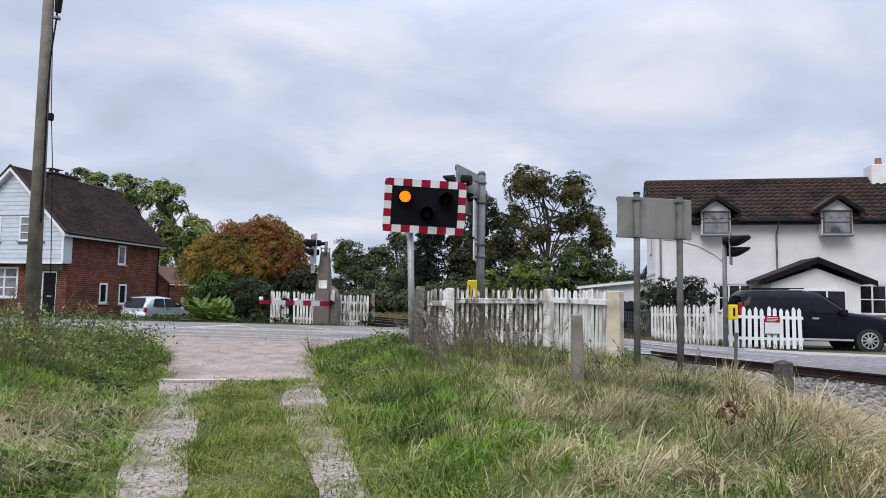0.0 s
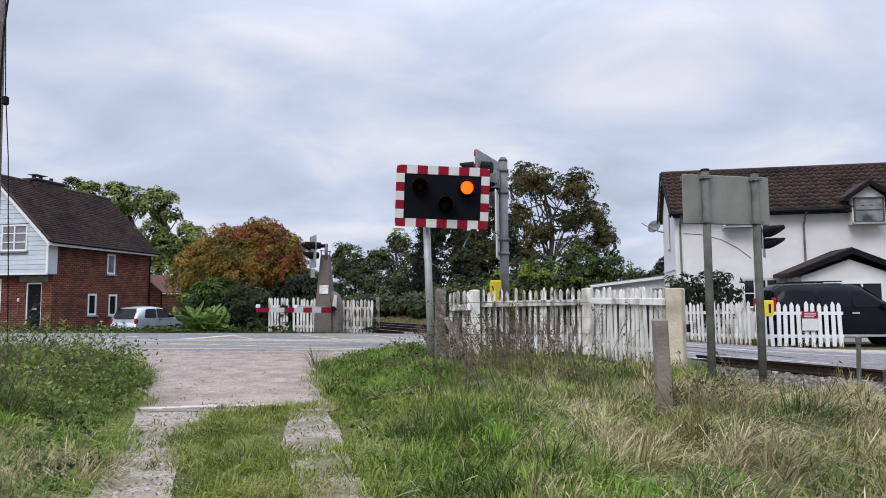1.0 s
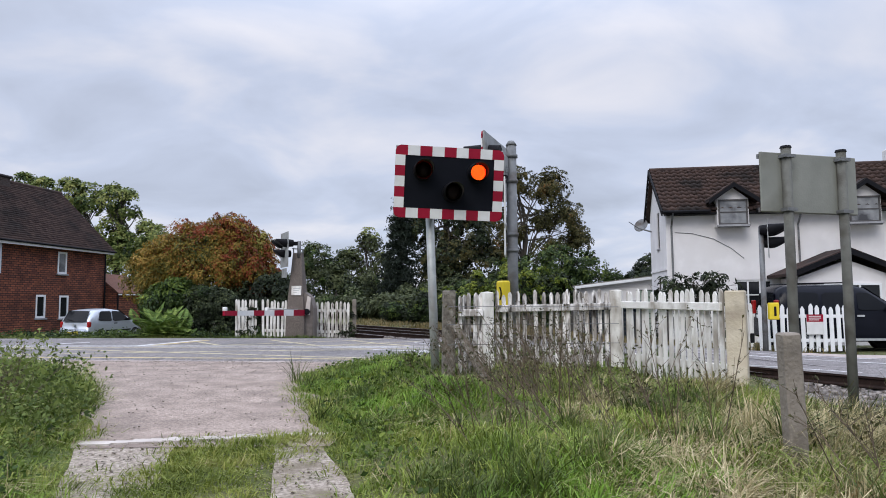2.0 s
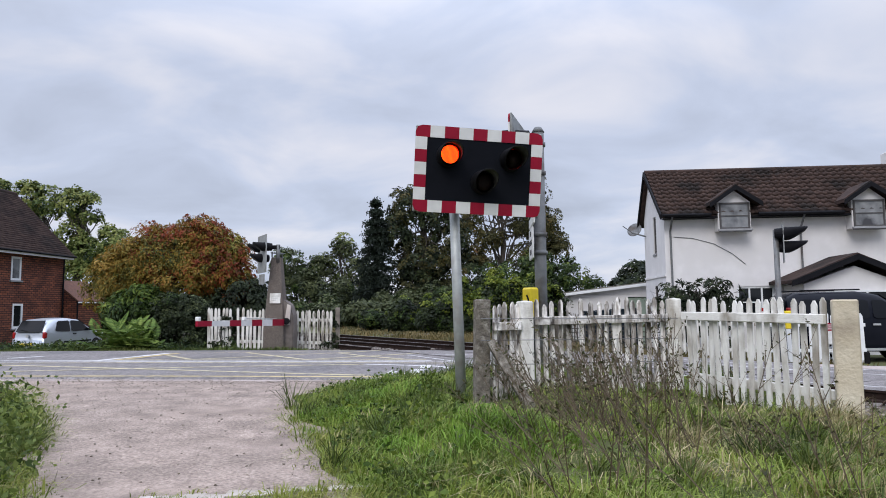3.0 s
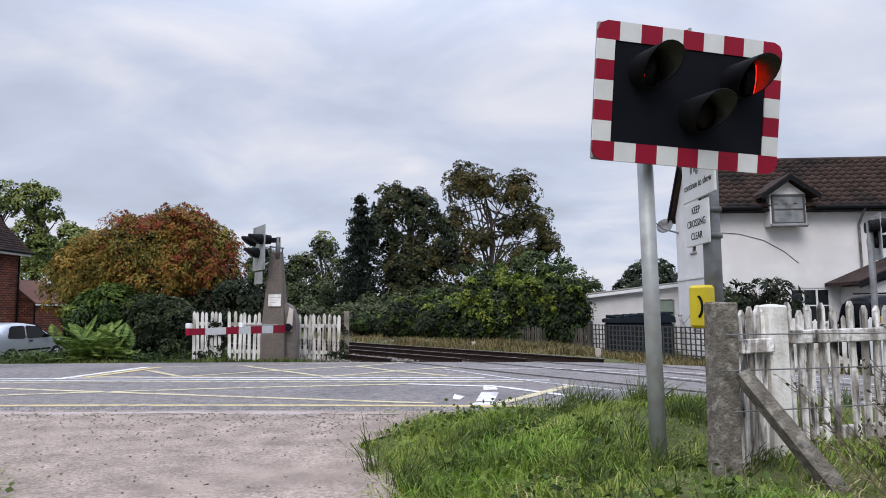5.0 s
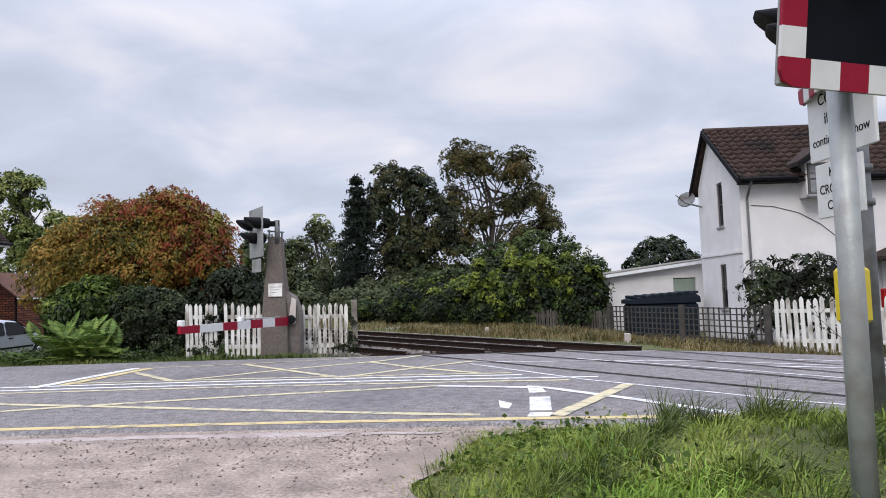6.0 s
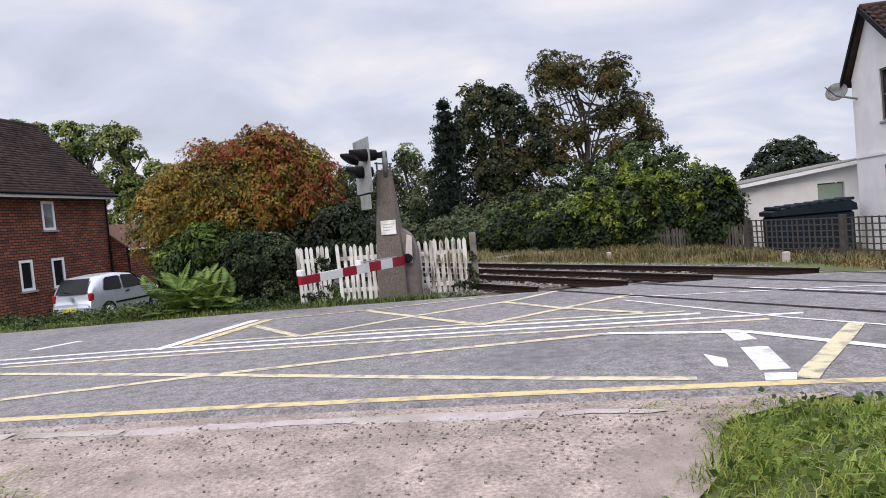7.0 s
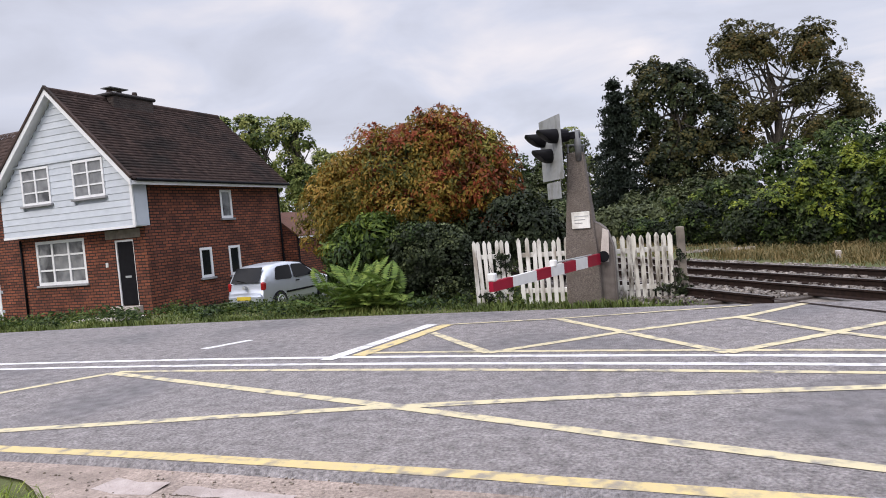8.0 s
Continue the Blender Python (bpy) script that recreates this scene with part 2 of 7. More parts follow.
OLIVESTEEL = mat("dull_olive_steel", (0.085, 0.085, 0.075), (0.13, 0.13, 0.115), 9, 0.75, 0.2, c3=(0.065, 0.06, 0.05), stain=4, spec=0.2)
SIGNBACK = mat("olive_grey_sign_back", (0.17, 0.175, 0.155), (0.22, 0.225, 0.2), 4, 0.6, 0.1, c3=(0.13, 0.13, 0.11), stain=2)
REDREF = mat("red_reflective", (0.27, 0.004, 0.024), (0.22, 0.004, 0.02), 5, 0.5, 0.05, spec=0.2)
WHITEREF = mat("white_reflective", (0.66, 0.66, 0.65), (0.56, 0.56, 0.55), 5, 0.45, 0.05)
LAMPOUT = mat("unlit_lens", (0.014, 0.006, 0.007), (0.01, 0.006, 0.007), 30, 0.5, 0.3, 90, spec=0.12)
LAMPON = glow("lit_red_lens", (1.0, 0.012, 0.005), 1.7)
# amber for the overexposed look of the red lamp seen straight on
LAMPGLARE = glow("lit_lamp_core", (1.0, 0.15, 0.006), 2.6)
WOOD = mat("weathered_timber", (0.17, 0.145, 0.12), (0.25, 0.22, 0.185), 6, 0.9, 0.5, 40, c3=(0.11, 0.095, 0.08), stain=3)
POLEW = mat("pole_timber", (0.13, 0.115, 0.095), (0.2, 0.18, 0.15), 5, 0.9, 0.5, 30, c3=(0.09, 0.08, 0.065), stain=2)
BARK = mat("bark", (0.032, 0.027, 0.022), (0.062, 0.053, 0.043), 8, 0.95, 0.8, 20)
WINDOW = glass_mat("window_glass", (0.012, 0.014, 0.016))
CURTAIN = mat("curtained_glass", (0.26, 0.265, 0.27), (0.12, 0.125, 0.135), 3, 0.2, 0, c3=(0.05, 0.05, 0.055))
SILVER = mat("silver_car_paint", (0.47, 0.5, 0.55), (0.44, 0.47, 0.52), 3, 0.28, 0, metal=0.5)
DARKCAR = mat("dark_blue_car_paint", (0.004, 0.005, 0.009), (0.006, 0.007, 0.012), 3, 0.22, 0, spec=0.14)
CARGLASS = mat("tinted_car_glass", (0.006, 0.007, 0.009), None, 2, 0.14, 0, spec=0.16)
RUBBER = mat("tyre_rubber", (0.015, 0.015, 0.015), (0.022, 0.022, 0.022), 9, 0.85, 0.2)
ALLOY = mat("alloy_wheel", (0.55, 0.56, 0.57), (0.45, 0.46, 0.47), 6, 0.35, 0, metal=0.6)
REDLENS = mat("red_tail_lens", (0.35, 0.015, 0.015), (0.25, 0.01, 0.01), 6, 0.2, 0)
CLEAR = mat("clear_lamp", (0.7, 0.72, 0.74), (0.6, 0.62, 0.64), 6, 0.15, 0)
YELPLATE = mat("yellow_plate", (0.6, 0.45, 0.04), (0.55, 0.4, 0.04), 5, 0.5, 0)
YELBOX = mat("yellow_box", (0.72, 0.55, 0.02), (0.6, 0.45, 0.02), 5, 0.5, 0.05)
GREENDOOR = mat("sage_green_paint", (0.25, 0.3, 0.25), (0.2, 0.25, 0.2), 3, 0.7, 0.1)
TANK = mat("dark_plastic_tank", (0.008, 0.014, 0.021), (0.013, 0.02, 0.028), 4, 0.6, 0.2, spec=0.12)
LEADING = mat("lead_grey", (0.22, 0.22, 0.23), (0.3, 0.3, 0.31), 4, 0.7, 0.2)

# low stops hold shaded hollows, L_ASH's top stop its highlights, all as colour
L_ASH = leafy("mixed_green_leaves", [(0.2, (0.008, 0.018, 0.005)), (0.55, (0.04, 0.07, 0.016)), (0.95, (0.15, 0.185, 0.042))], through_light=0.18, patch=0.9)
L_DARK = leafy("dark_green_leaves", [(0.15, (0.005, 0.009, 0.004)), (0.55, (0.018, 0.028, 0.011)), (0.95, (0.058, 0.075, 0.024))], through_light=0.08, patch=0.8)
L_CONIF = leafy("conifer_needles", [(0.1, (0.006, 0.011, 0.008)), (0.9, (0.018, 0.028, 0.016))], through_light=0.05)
L_BROWN = leafy("browning_leaves", [(0.1, (0.018, 0.022, 0.009)), (0.5, (0.055, 0.056, 0.02)), (0.8, (0.11, 0.092, 0.028)), (0.97, (0.17, 0.105, 0.032))], through_light=0.18, patch=0.45)
L_AUT = leafy("autumn_leaves", [(0.04, (0.03, 0.042, 0.01)), (0.2, (0.1, 0.1, 0.018)), (0.38, (0.25, 0.17, 0.025)), (0.56, (0.22, 0.08, 0.018)), (0.74, (0.24, 0.045, 0.016)), (0.97, (0.13, 0.018, 0.012))], patch=0.42)
# near-black to yellow-green: dark hollows and highlights put into the ramp
L_BRIGHT = leafy("bright_green_leaves", [(0.15, (0.01, 0.022, 0.005)), (0.5, (0.05, 0.09, 0.014)), (0.8, (0.15, 0.2, 0.03)), (1.0, (0.28, 0.31, 0.05))], patch=1.1)
TRELLIS = mat("dark_trellis_timber", (0.035, 0.032, 0.03), (0.07, 0.062, 0.055), 6, 0.9, 0.4)
# pale top stop: the ivy's highlights are put into its leaf colour
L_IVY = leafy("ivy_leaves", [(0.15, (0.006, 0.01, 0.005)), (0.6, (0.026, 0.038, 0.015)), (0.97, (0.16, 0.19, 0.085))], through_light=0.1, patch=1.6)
L_FERN = leafy("fern_leaves", [(0.1, (0.03, 0.06, 0.011)), (0.5, (0.1, 0.165, 0.03)), (0.95, (0.27, 0.33, 0.075))], patch=1.2)
PEEL_W = mat("flaking_white_paint", (0.7, 0.68, 0.63), (0.5, 0.47, 0.41), 6, 0.8, 0.5, 30, rand=0.1, c3=(0.1, 0.08, 0.06), stain=9, contrast=0.15, stretch=0.3)
G_LUSH = leafy("lush_grass", [(0.05, (0.025, 0.044, 0.006)), (0.28, (0.1, 0.145, 0.02)), (0.55, (0.165, 0.235, 0.034)), (0.82, (0.27, 0.3, 0.07)), (1.0, (0.52, 0.44, 0.2))], through_light=0.1, patch=1.3)
G_STRIP = leafy("strip_grass_blades", [(0.05, (0.035, 0.05, 0.008)), (0.28, (0.11, 0.145, 0.022)), (0.55, (0.2, 0.24, 0.042)), (0.85, (0.32, 0.31, 0.09)), (1.0, (0.4, 0.35, 0.2))], patch=2.2)
PINKEDGE = mat("worn_pinkish_concrete", (0.34, 0.285, 0.265), (0.43, 0.37, 0.345), 9, 0.95, 0.8, 60, c3=(0.3, 0.25, 0.23), stain=2.5)
G_DRY = leafy("dry_grass", [(0.05, (0.03, 0.038, 0.013)), (0.2, (0.11, 0.115, 0.045)), (0.36, (0.25, 0.22, 0.1)), (0.55, (0.4, 0.335, 0.185)), (1.0, (0.66, 0.56, 0.37))], through_light=0.08, patch=0.9)
G_STALK = leafy("dead_stalks", [(0.1, (0.07, 0.05, 0.035)), (0.9, (0.16, 0.12, 0.08))], through_light=0.0)


# ---- building helpers ----
rng = np.random.default_rng(7)


def thing(name, m, label, category, group="", kind=""):
    ob = new(name)
    ob.empty_display_size = 0.2
    ob.matrix_basis = m
    return tagged(ob, label, category, group, kind)


def part(name, bm, material, parent, label="", smooth=False, kind=""):
    """Links a bmesh as one mesh object under a thing or a part."""
    me = bpy.data.meshes.new(name)
    bm.normal_update()
    bm.to_mesh(me)
    bm.free()
    for x in material if isinstance(material, (list, tuple)) else (material,):
        me.materials.append(x)
    if smooth:
        for p in me.polygons:
            p.use_smooth = True
    ob = new(name, me)
    ob.parent = parent
    return tagged(ob, label, kind=kind)


def again(ob, m, parent=None):
    """One more piece on the mesh of ob, at the pose m under the same parent."""
    o = new(ob.name.split(".")[0], ob.data)
    o.parent = parent or ob.parent
    o.matrix_basis = m
    return o


def box(bm, x0, x1, y0, y1, z0, z1, bevel=0.0, m=None):
    r = bmesh.ops.create_cube(bm, size=1)
    v = r["verts"]
    for p in v:
        p.co = Vector(((x0 + x1) / 2 + p.co.x * (x1 - x0), (y0 + y1) / 2 + p.co.y * (y1 - y0), (z0 + z1) / 2 + p.co.z * (z1 - z0)))
    if m is not None:
        bmesh.ops.transform(bm, matrix=m, verts=v)
    if bevel:
        ed = list({e for p in v for e in p.link_edges})
        bmesh.ops.bevel(bm, geom=ed, offset=bevel, segments=1, affect="EDGES", profile=0.6)
    return bm


def B(*a, **k):
    return box(bmesh.new(), *a, **k)


def rod(bm, p, q, r0, r1=None, seg=10, caps=True):
    """A tapered round bar from p to q."""
    p, q = Vector(p), Vector(q)
    r1 = r0 if r1 is None else r1
    d = q - p
    m = Matrix.Translation((p + q) / 2) @ d.to_track_quat("Z", "Y").to_matrix().to_4x4()
    bmesh.ops.create_cone(bm, cap_ends=caps, segments=seg, radius1=r0, radius2=r1, depth=d.length, matrix=m)
    return bm


def R(*a, **k):
    return rod(bmesh.new(), *a, **k)


def slab(bm, poly, z0, z1):
    """A flat prism over a polygon in the xy plane."""
    lo = [bm.verts.new((x, y, z0)) for x, y in poly]
    hi = [bm.verts.new((x, y, z1)) for x, y in poly]
    n = len(poly)
    bm.faces.new(lo[::-1]); bm.faces.new(hi)
    for i in range(n):
        bm.faces.new((lo[i], lo[(i + 1) % n], hi[(i + 1) % n], hi[i]))
    return bm


def wall_poly(bm, poly, y0, y1):
    """A prism over a polygon in the xz plane, from y0 to y1."""
    a = [bm.verts.new((x, y0, z)) for x, z in poly]
    b = [bm.verts.new((x, y1, z)) for x, z in poly]
    n = len(poly)
    bm.faces.new(a); bm.faces.new(b[::-1])
    for i in range(n):
        bm.faces.new((a[i], b[i], b[(i + 1) % n], a[(i + 1) % n]))
    bmesh.ops.recalc_face_normals(bm, faces=bm.faces[:])
    return bm


def soup(name, verts, polys, material, parent=None):
    """A mesh from arrays: verts (n, 3), polys (m, k) indices."""
    me = bpy.data.meshes.new(name)
    k = polys.shape[1]
    me.vertices.add(len(verts))
    me.vertices.foreach_set("co", verts.astype(np.float32).ravel())
    me.loops.add(polys.size)
    me.loops.foreach_set("vertex_index", polys.astype(np.int32).ravel())
    me.polygons.add(len(polys))
    me.polygons.foreach_set("loop_start", np.arange(0, polys.size, k, dtype=np.int32))
    me.update(calc_edges=True)
    me.materials.append(material)
    ob = new(name, me)
    ob.parent = parent
    return ob


def leaves(name, c, size, material, parent=None, long=1.7, flat=0.0, droop=0.0):
    """Pointed leaves, one at every centre c (n, 3), turned at random."""
    n = len(c)
    a = rng.normal(size=(n, 3)); a[:, 2] = a[:, 2] * (1 - flat) - droop
    a /= np.linalg.norm(a, axis=1)[:, None]
    b = rng.normal(size=(n, 3)); b -= (b * a).sum(1)[:, None] * a
    b /= np.linalg.norm(b, axis=1)[:, None]
    s = (size * rng.uniform(0.6, 1.35, n))[:, None]
    nn = np.cross(a, b) * s * 0.16
    v = np.stack([c - a * s * long / 2, c + b * s * 0.5 + nn, c + a * s * long / 2, c - b * s * 0.5 + nn], 1).reshape(-1, 3)
    i = np.arange(n)[:, None] * 4
    return soup(name, v, i + np.array([[0, 1, 2, 3]]), material, parent)


def in_crown(n, blobs, clump=0.5, per=26, hollow=0.55):
    """Leaf places in clumps near the skins of a few ellipsoids (x, y, z, rx, ry, rz)."""
    w = np.array([b[3] * b[4] + b[4] * b[5] + b[3] * b[5] for b in blobs]); w = w / w.sum()
    k = max(1, n // per)
    which = rng.choice(len(blobs), k, p=w)
    bl = np.array(blobs)[which]
    d = rng.normal(size=(k, 3)); d /= np.linalg.norm(d, axis=1)[:, None]
    rad = rng.uniform(hollow, 1.06, k) ** 0.7
    cc = bl[:, :3] + d * bl[:, 3:] * rad[:, None]
    off = rng.normal(size=(k, per, 3)) * clump * rng.uniform(0.5, 1.3, (k, 1, 1)) * np.array([0.5, 0.5, 0.36])
    return (cc[:, None, :] + off).reshape(-1, 3)


def limbs(bm, base, top, r, blobs, n, spread=0.75):
    """A tapered trunk in bent lengths, and limbs out into the crown."""
    base, top = Vector(base), Vector(top)
    pts = [base]
    for i in range(1, 6):
        pts.append(base.lerp(top, i / 5) + Vector((random.uniform(-1, 1), random.uniform(-1, 1), 0)) * r * 1.2)
    for i in range(5):
        rod(bm, pts[i], pts[i + 1], r * (1 - 0.16 * i), r * (1 - 0.16 * (i + 1)), 8)
    for i in range(n):
        b = blobs[i % len(blobs)]
        t = random.uniform(0.25, 0.95)
        s = base.lerp(top, t)
        d = Vector((random.gauss(0, 1), random.gauss(0, 1), random.gauss(0.3, 0.7))).normalized()
        e = Vector(b[:3]) + Vector((d.x * b[3], d.y * b[4], d.z * b[5])) * spread
        mid = s.lerp(e, 0.5) + Vector((random.gauss(0, 0.08), random.gauss(0, 0.08), random.uniform(-0.02, 0.16))) * (e - s).length
        q = r * 0.42 * (1 - 0.5 * t)
        rod(bm, s, mid, q, q * 0.6, 6)
        rod(bm, mid, e, q * 0.6, q * 0.15, 5)
        for j in range(3):
            f = mid.lerp(e, random.uniform(0.1, 0.9))
            g = f + Vector((random.gauss(0, 1), random.gauss(0, 1), random.gauss(0.4, 0.7))).normalized() * (e - s).length * 0.2
            rod(bm, f, g, q * 0.35, q * 0.08, 4)
    return bm


def tree(name, x, y, z, blobs, leaf, size, n, label, trunk=0.18, top=None, branches=14, clump=0.5, category="tree", group="", long=1.7, droop=0.0, hollow=0.55, per=26):
    """A trunk with limbs and a crown of small leaves; blobs are relative to the foot."""
    t = thing(name, pose(x, y, z), label, category, group)
    zz = max(b[2] + b[5] * 0.5 for b in blobs)
    bx, by = sum(b[0] for b in blobs) / len(blobs), sum(b[1] for b in blobs) / len(blobs)
    part("trunk", limbs(bmesh.new(), (0, 0, -0.2), top or (bx, by, zz), trunk, blobs, branches), BARK, t)
    c = leaves("crown", in_crown(n, blobs, clump, per, hollow), size, leaf, t, long, droop=droop)
    return t


def sprays(name, blobs, k, per, rad, size, material, parent, long=1.8, skin=(0.72, 1.05), rise=0.45, dome=0.5, droop=0.25, low=-0.75):
    """A crown of k leafy sprays on the skins of a few ellipsoids (x, y, z, rx, ry, rz). Each spray is a dome of leaves that face outwards and up."""
    bl = np.array(blobs, float)
    w = bl[:, 3] * bl[:, 4] + bl[:, 4] * bl[:, 5] + bl[:, 3] * bl[:, 5]
    which = rng.choice(len(bl), k, p=w / w.sum())
    d = rng.normal(size=(k, 3))
    d /= np.linalg.norm(d, axis=1)[:, None]
    d[:, 2] = np.where(d[:, 2] < low, -d[:, 2], d[:, 2])
    cc = bl[which, :3] + d * bl[which, 3:] * rng.uniform(*skin, k)[:, None]
    o = d + np.array([0, 0, rise]) + rng.normal(size=(k, 3)) * 0.25
    o /= np.linalg.norm(o, axis=1)[:, None]
    u = np.cross(o, rng.normal(size=(k, 3)))
    u /= np.linalg.norm(u, axis=1)[:, None]
    v = np.cross(o, u)
    rr = rad * rng.uniform(0.55, 1.35, k)
    a = rng.uniform(0, 2 * np.pi, (k, per))
    q = np.sqrt(rng.uniform(0, 1, (k, per)))
    tang = np.cos(a)[..., None] * u[:, None] + np.sin(a)[..., None] * v[:, None]
    c = cc[:, None] + tang * (q * rr[:, None])[..., None] - o[:, None] * ((dome * q ** 2 - 0.12 * rng.normal(size=(k, per))) * rr[:, None])[..., None]
    c = c.reshape(-1, 3)
    nrm = (o[:, None] + 0.5 * tang * q[..., None] + 0.42 * rng.normal(size=(k, per, 3))).reshape(-1, 3)
    nrm /= np.linalg.norm(nrm, axis=1)[:, None]
    ax = (tang + 0.7 * rng.normal(size=(k, per, 3)) - np.array([0, 0, droop])).reshape(-1, 3)
    ax -= (ax * nrm).sum(1)[:, None] * nrm
    ax /= np.linalg.norm(ax, axis=1)[:, None]
    side = np.cross(nrm, ax)
    sz = (size * rng.uniform(0.6, 1.4, len(c)))[:, None]
    pts = np.stack([c - ax * sz * long / 2, c + side * sz * 0.5 + nrm * sz * 0.1, c + ax * sz * long / 2, c - side * sz * 0.5 + nrm * sz * 0.1], 1).reshape(-1, 3)
    i = np.arange(len(c))[:, None] * 4
    return soup(name, pts, i + np.array([[0, 1, 2, 3]]), material, parent)


def grown(name, x, y, z, blobs, layers, label, trunk=0.18, top=None, branches=14, category="tree", group="", spread=0.8, **more):
    """A trunk with limbs and a crown in one or more layers (material, sprays, leaves each, radius, leaf size)."""
    t = thing(name, pose(x, y, z), label, category, group)
    zz = max(b[2] + b[5] * 0.5 for b in blobs)
    bx, by = sum(b[0] for b in blobs) / len(blobs), sum(b[1] for b in blobs) / len(blobs)
    part("trunk", limbs(bmesh.new(), (0, 0, -0.2), top or (bx, by, zz), trunk, blobs, branches, spread), BARK, t)
    for layer in layers:
        material, k, per, rad, size = layer[:5]
        sprays("crown", layer[5] if len(layer) > 5 else blobs, k, per, rad, size, material, t, **more)
    return t


def mounds(w, h, n, depth=1.0):
    """An uneven heap of n rounded masses, w to each side and h high."""
    out = []
    for i in range(n):
        f = (i + 0.5) / n * 2 - 1
        r = w * random.uniform(0.3, 0.5)
        out.append((f * w * 0.75, random.uniform(-0.5, 0.5) * depth, h * random.uniform(0.3, 0.72), r, r * 0.9, h * random.uniform(0.24, 0.34)))
    return out + [(0, 0, h * 0.32, w * 0.9, depth * 0.8, h * 0.36)]


def smooth(a, b, v):
    v = np.clip((v - a) / (b - a), 0, 1)
    return v * v * (3 - 2 * v)


def bladed(name, x, y, z, h, material, w=0.012, lean=0.35, parent=None, wind=0.0):
    """Grass blades with a bend, rooted at (x, y, z), h high."""
    n = len(x)
    a = rng.uniform(0, 2 * np.pi, n)
    d = np.stack([np.cos(a), np.sin(a), np.zeros(n)], 1)
    s = np.stack([-np.sin(a), np.cos(a), np.zeros(n)], 1)
    le = (rng.uniform(0.2, 1.0, n) * lean)[:, None] * h[:, None]
    root = np.stack([x, y, z - 0.03], 1)
    ww = (w * rng.uniform(0.6, 1.4, n))[:, None] if np.isscalar(w) else w[:, None]
    up = np.array([0, 0, 1.0])
    dd = d + np.array([wind, -0.3 * wind, 0])
    mid = root + up * h[:, None] * 0.6 + dd * le * 0.35
    tip = root + up * h[:, None] * (1 - 0.25 * lean) + dd * le
    v = np.stack([root - s * ww, root + s * ww, mid + s * ww * 0.8, mid - s * ww * 0.8, tip], 1).reshape(-1, 3)
    i = np.arange(n)[:, None] * 5
    tri = np.concatenate([i + np.array([[0, 1, 2]]), i + np.array([[0, 2, 3]]), i + np.array([[3, 2, 4]])], 0)
    return soup(name, v, tri, material, parent)


# ---- the lie of the land ----
def road_mid(x):
    """Middle of the road: y over x, bending gently, straight at the ends."""
    x = np.asarray(x, float)
    c = np.clip(x, -20, 7)
    y = 21.6 - 0.155 * (c + 6) - 0.006 * (c + 6) ** 2
    k = -0.155 - 0.012 * (c + 6)
    return y + k * (x - c)


def road_z(x):
    """The road falls gently beyond the railway."""
    return -0.32 * smooth(1.5, 10.0, np.asarray(x, float))


LANE_Y = (-6.0, 2.0, 5.6, 7.2, 10.1, 12.9, 14.0, 15.7, 17.0, 18.3, 19.3)
LANE_L = (-0.2, -1.0, -1.95, -2.7, -3.8, -5.0, -5.6, -6.6, -7.6, -9.2, -12.5)
LANE_R = (1.6, 0.75, -0.42, -0.85, -1.75, -2.45, -2.8, -3.0, -2.35, 1.0, 2.0)


def ground_z(x, y):
    x, y = np.asarray(x, float), np.asarray(y, float)
    z = np.interp(y, (-60, 0, 4, 11, 15, 17.5, 26, 30, 60), (-0.4, -0.38, -0.33, -0.2, -0.08, -0.02, -0.06, -0.1, -0.2))
    left, right = np.interp(y, LANE_Y, LANE_L), np.interp(y, LANE_Y, LANE_R)
    near = 1 - smooth(15.5, 17.5, y)
    z = z + near * 0.3 * smooth(0.1, 1.6, x - right) * (1 - smooth(2.5, 3.7, x))
    z = z + near * 0.3 * smooth(0.2, 1.8, left - x)
    rail = x + 0.6 * (y - 28)
    z = z - 0.12 * smooth(-6.2, -4.6, rail) * (1 - smooth(0.8, 2.5, rail))
    z = z - 0.34 * smooth(18.0, 21.0, y) * smooth(2.5, 6.0, x)
    road = np.abs(y - road_mid(x) - 0.35)
    keep = smooth(3.75, 4.5, road)
    lump = 0.09 * np.sin(x * 2.3 + 1.7 * np.sin(y * 1.1)) * np.sin(y * 2.0 + 1.3 * np.sin(x * 1.4)) * near * np.maximum(smooth(0.3, 1.2, x - right), smooth(0.3, 1.2, left - x)) * (1 - smooth(3.0, 4.0, x))
    dip = -0.36 * smooth(29.0, 31.5, y) * smooth(-11.5, -13.5, x)
    return (z + lump + dip) * keep + (road_z(x) - 0.06) * (1 - keep)


def sheet(name, xs, ys, zf, material, lift=0.0):
    X, Y = np.meshgrid(xs, ys)
    v = np.stack([X.ravel(), Y.ravel(), zf(X, Y).ravel() + lift], 1)
    nx, ny = len(xs), len(ys)
    i = (np.arange(ny - 1)[:, None] * nx + np.arange(nx - 1)[None, :]).ravel()[:, None]
    return soup(name, v, i + np.array([[0, 1, nx + 1, nx]]), material)


gx = np.concatenate([[-900, -400, -150, -70], np.arange(-40, -14, 1.0), np.arange(-14, 14, 0.25), np.arange(14, 40, 1.0), [70, 150, 400, 900]])
gy = np.concatenate([[-600, -150, -40], np.arange(-12, 2, 1.0), np.arange(2, 34, 0.25), np.arange(34, 60, 1.5), [80, 130, 300, 900]])
ground = tagged(sheet("ground", gx, gy, ground_z, GRASS_SOIL), "rough grassy ground with bare soil showing through", "ground", kind="structure")


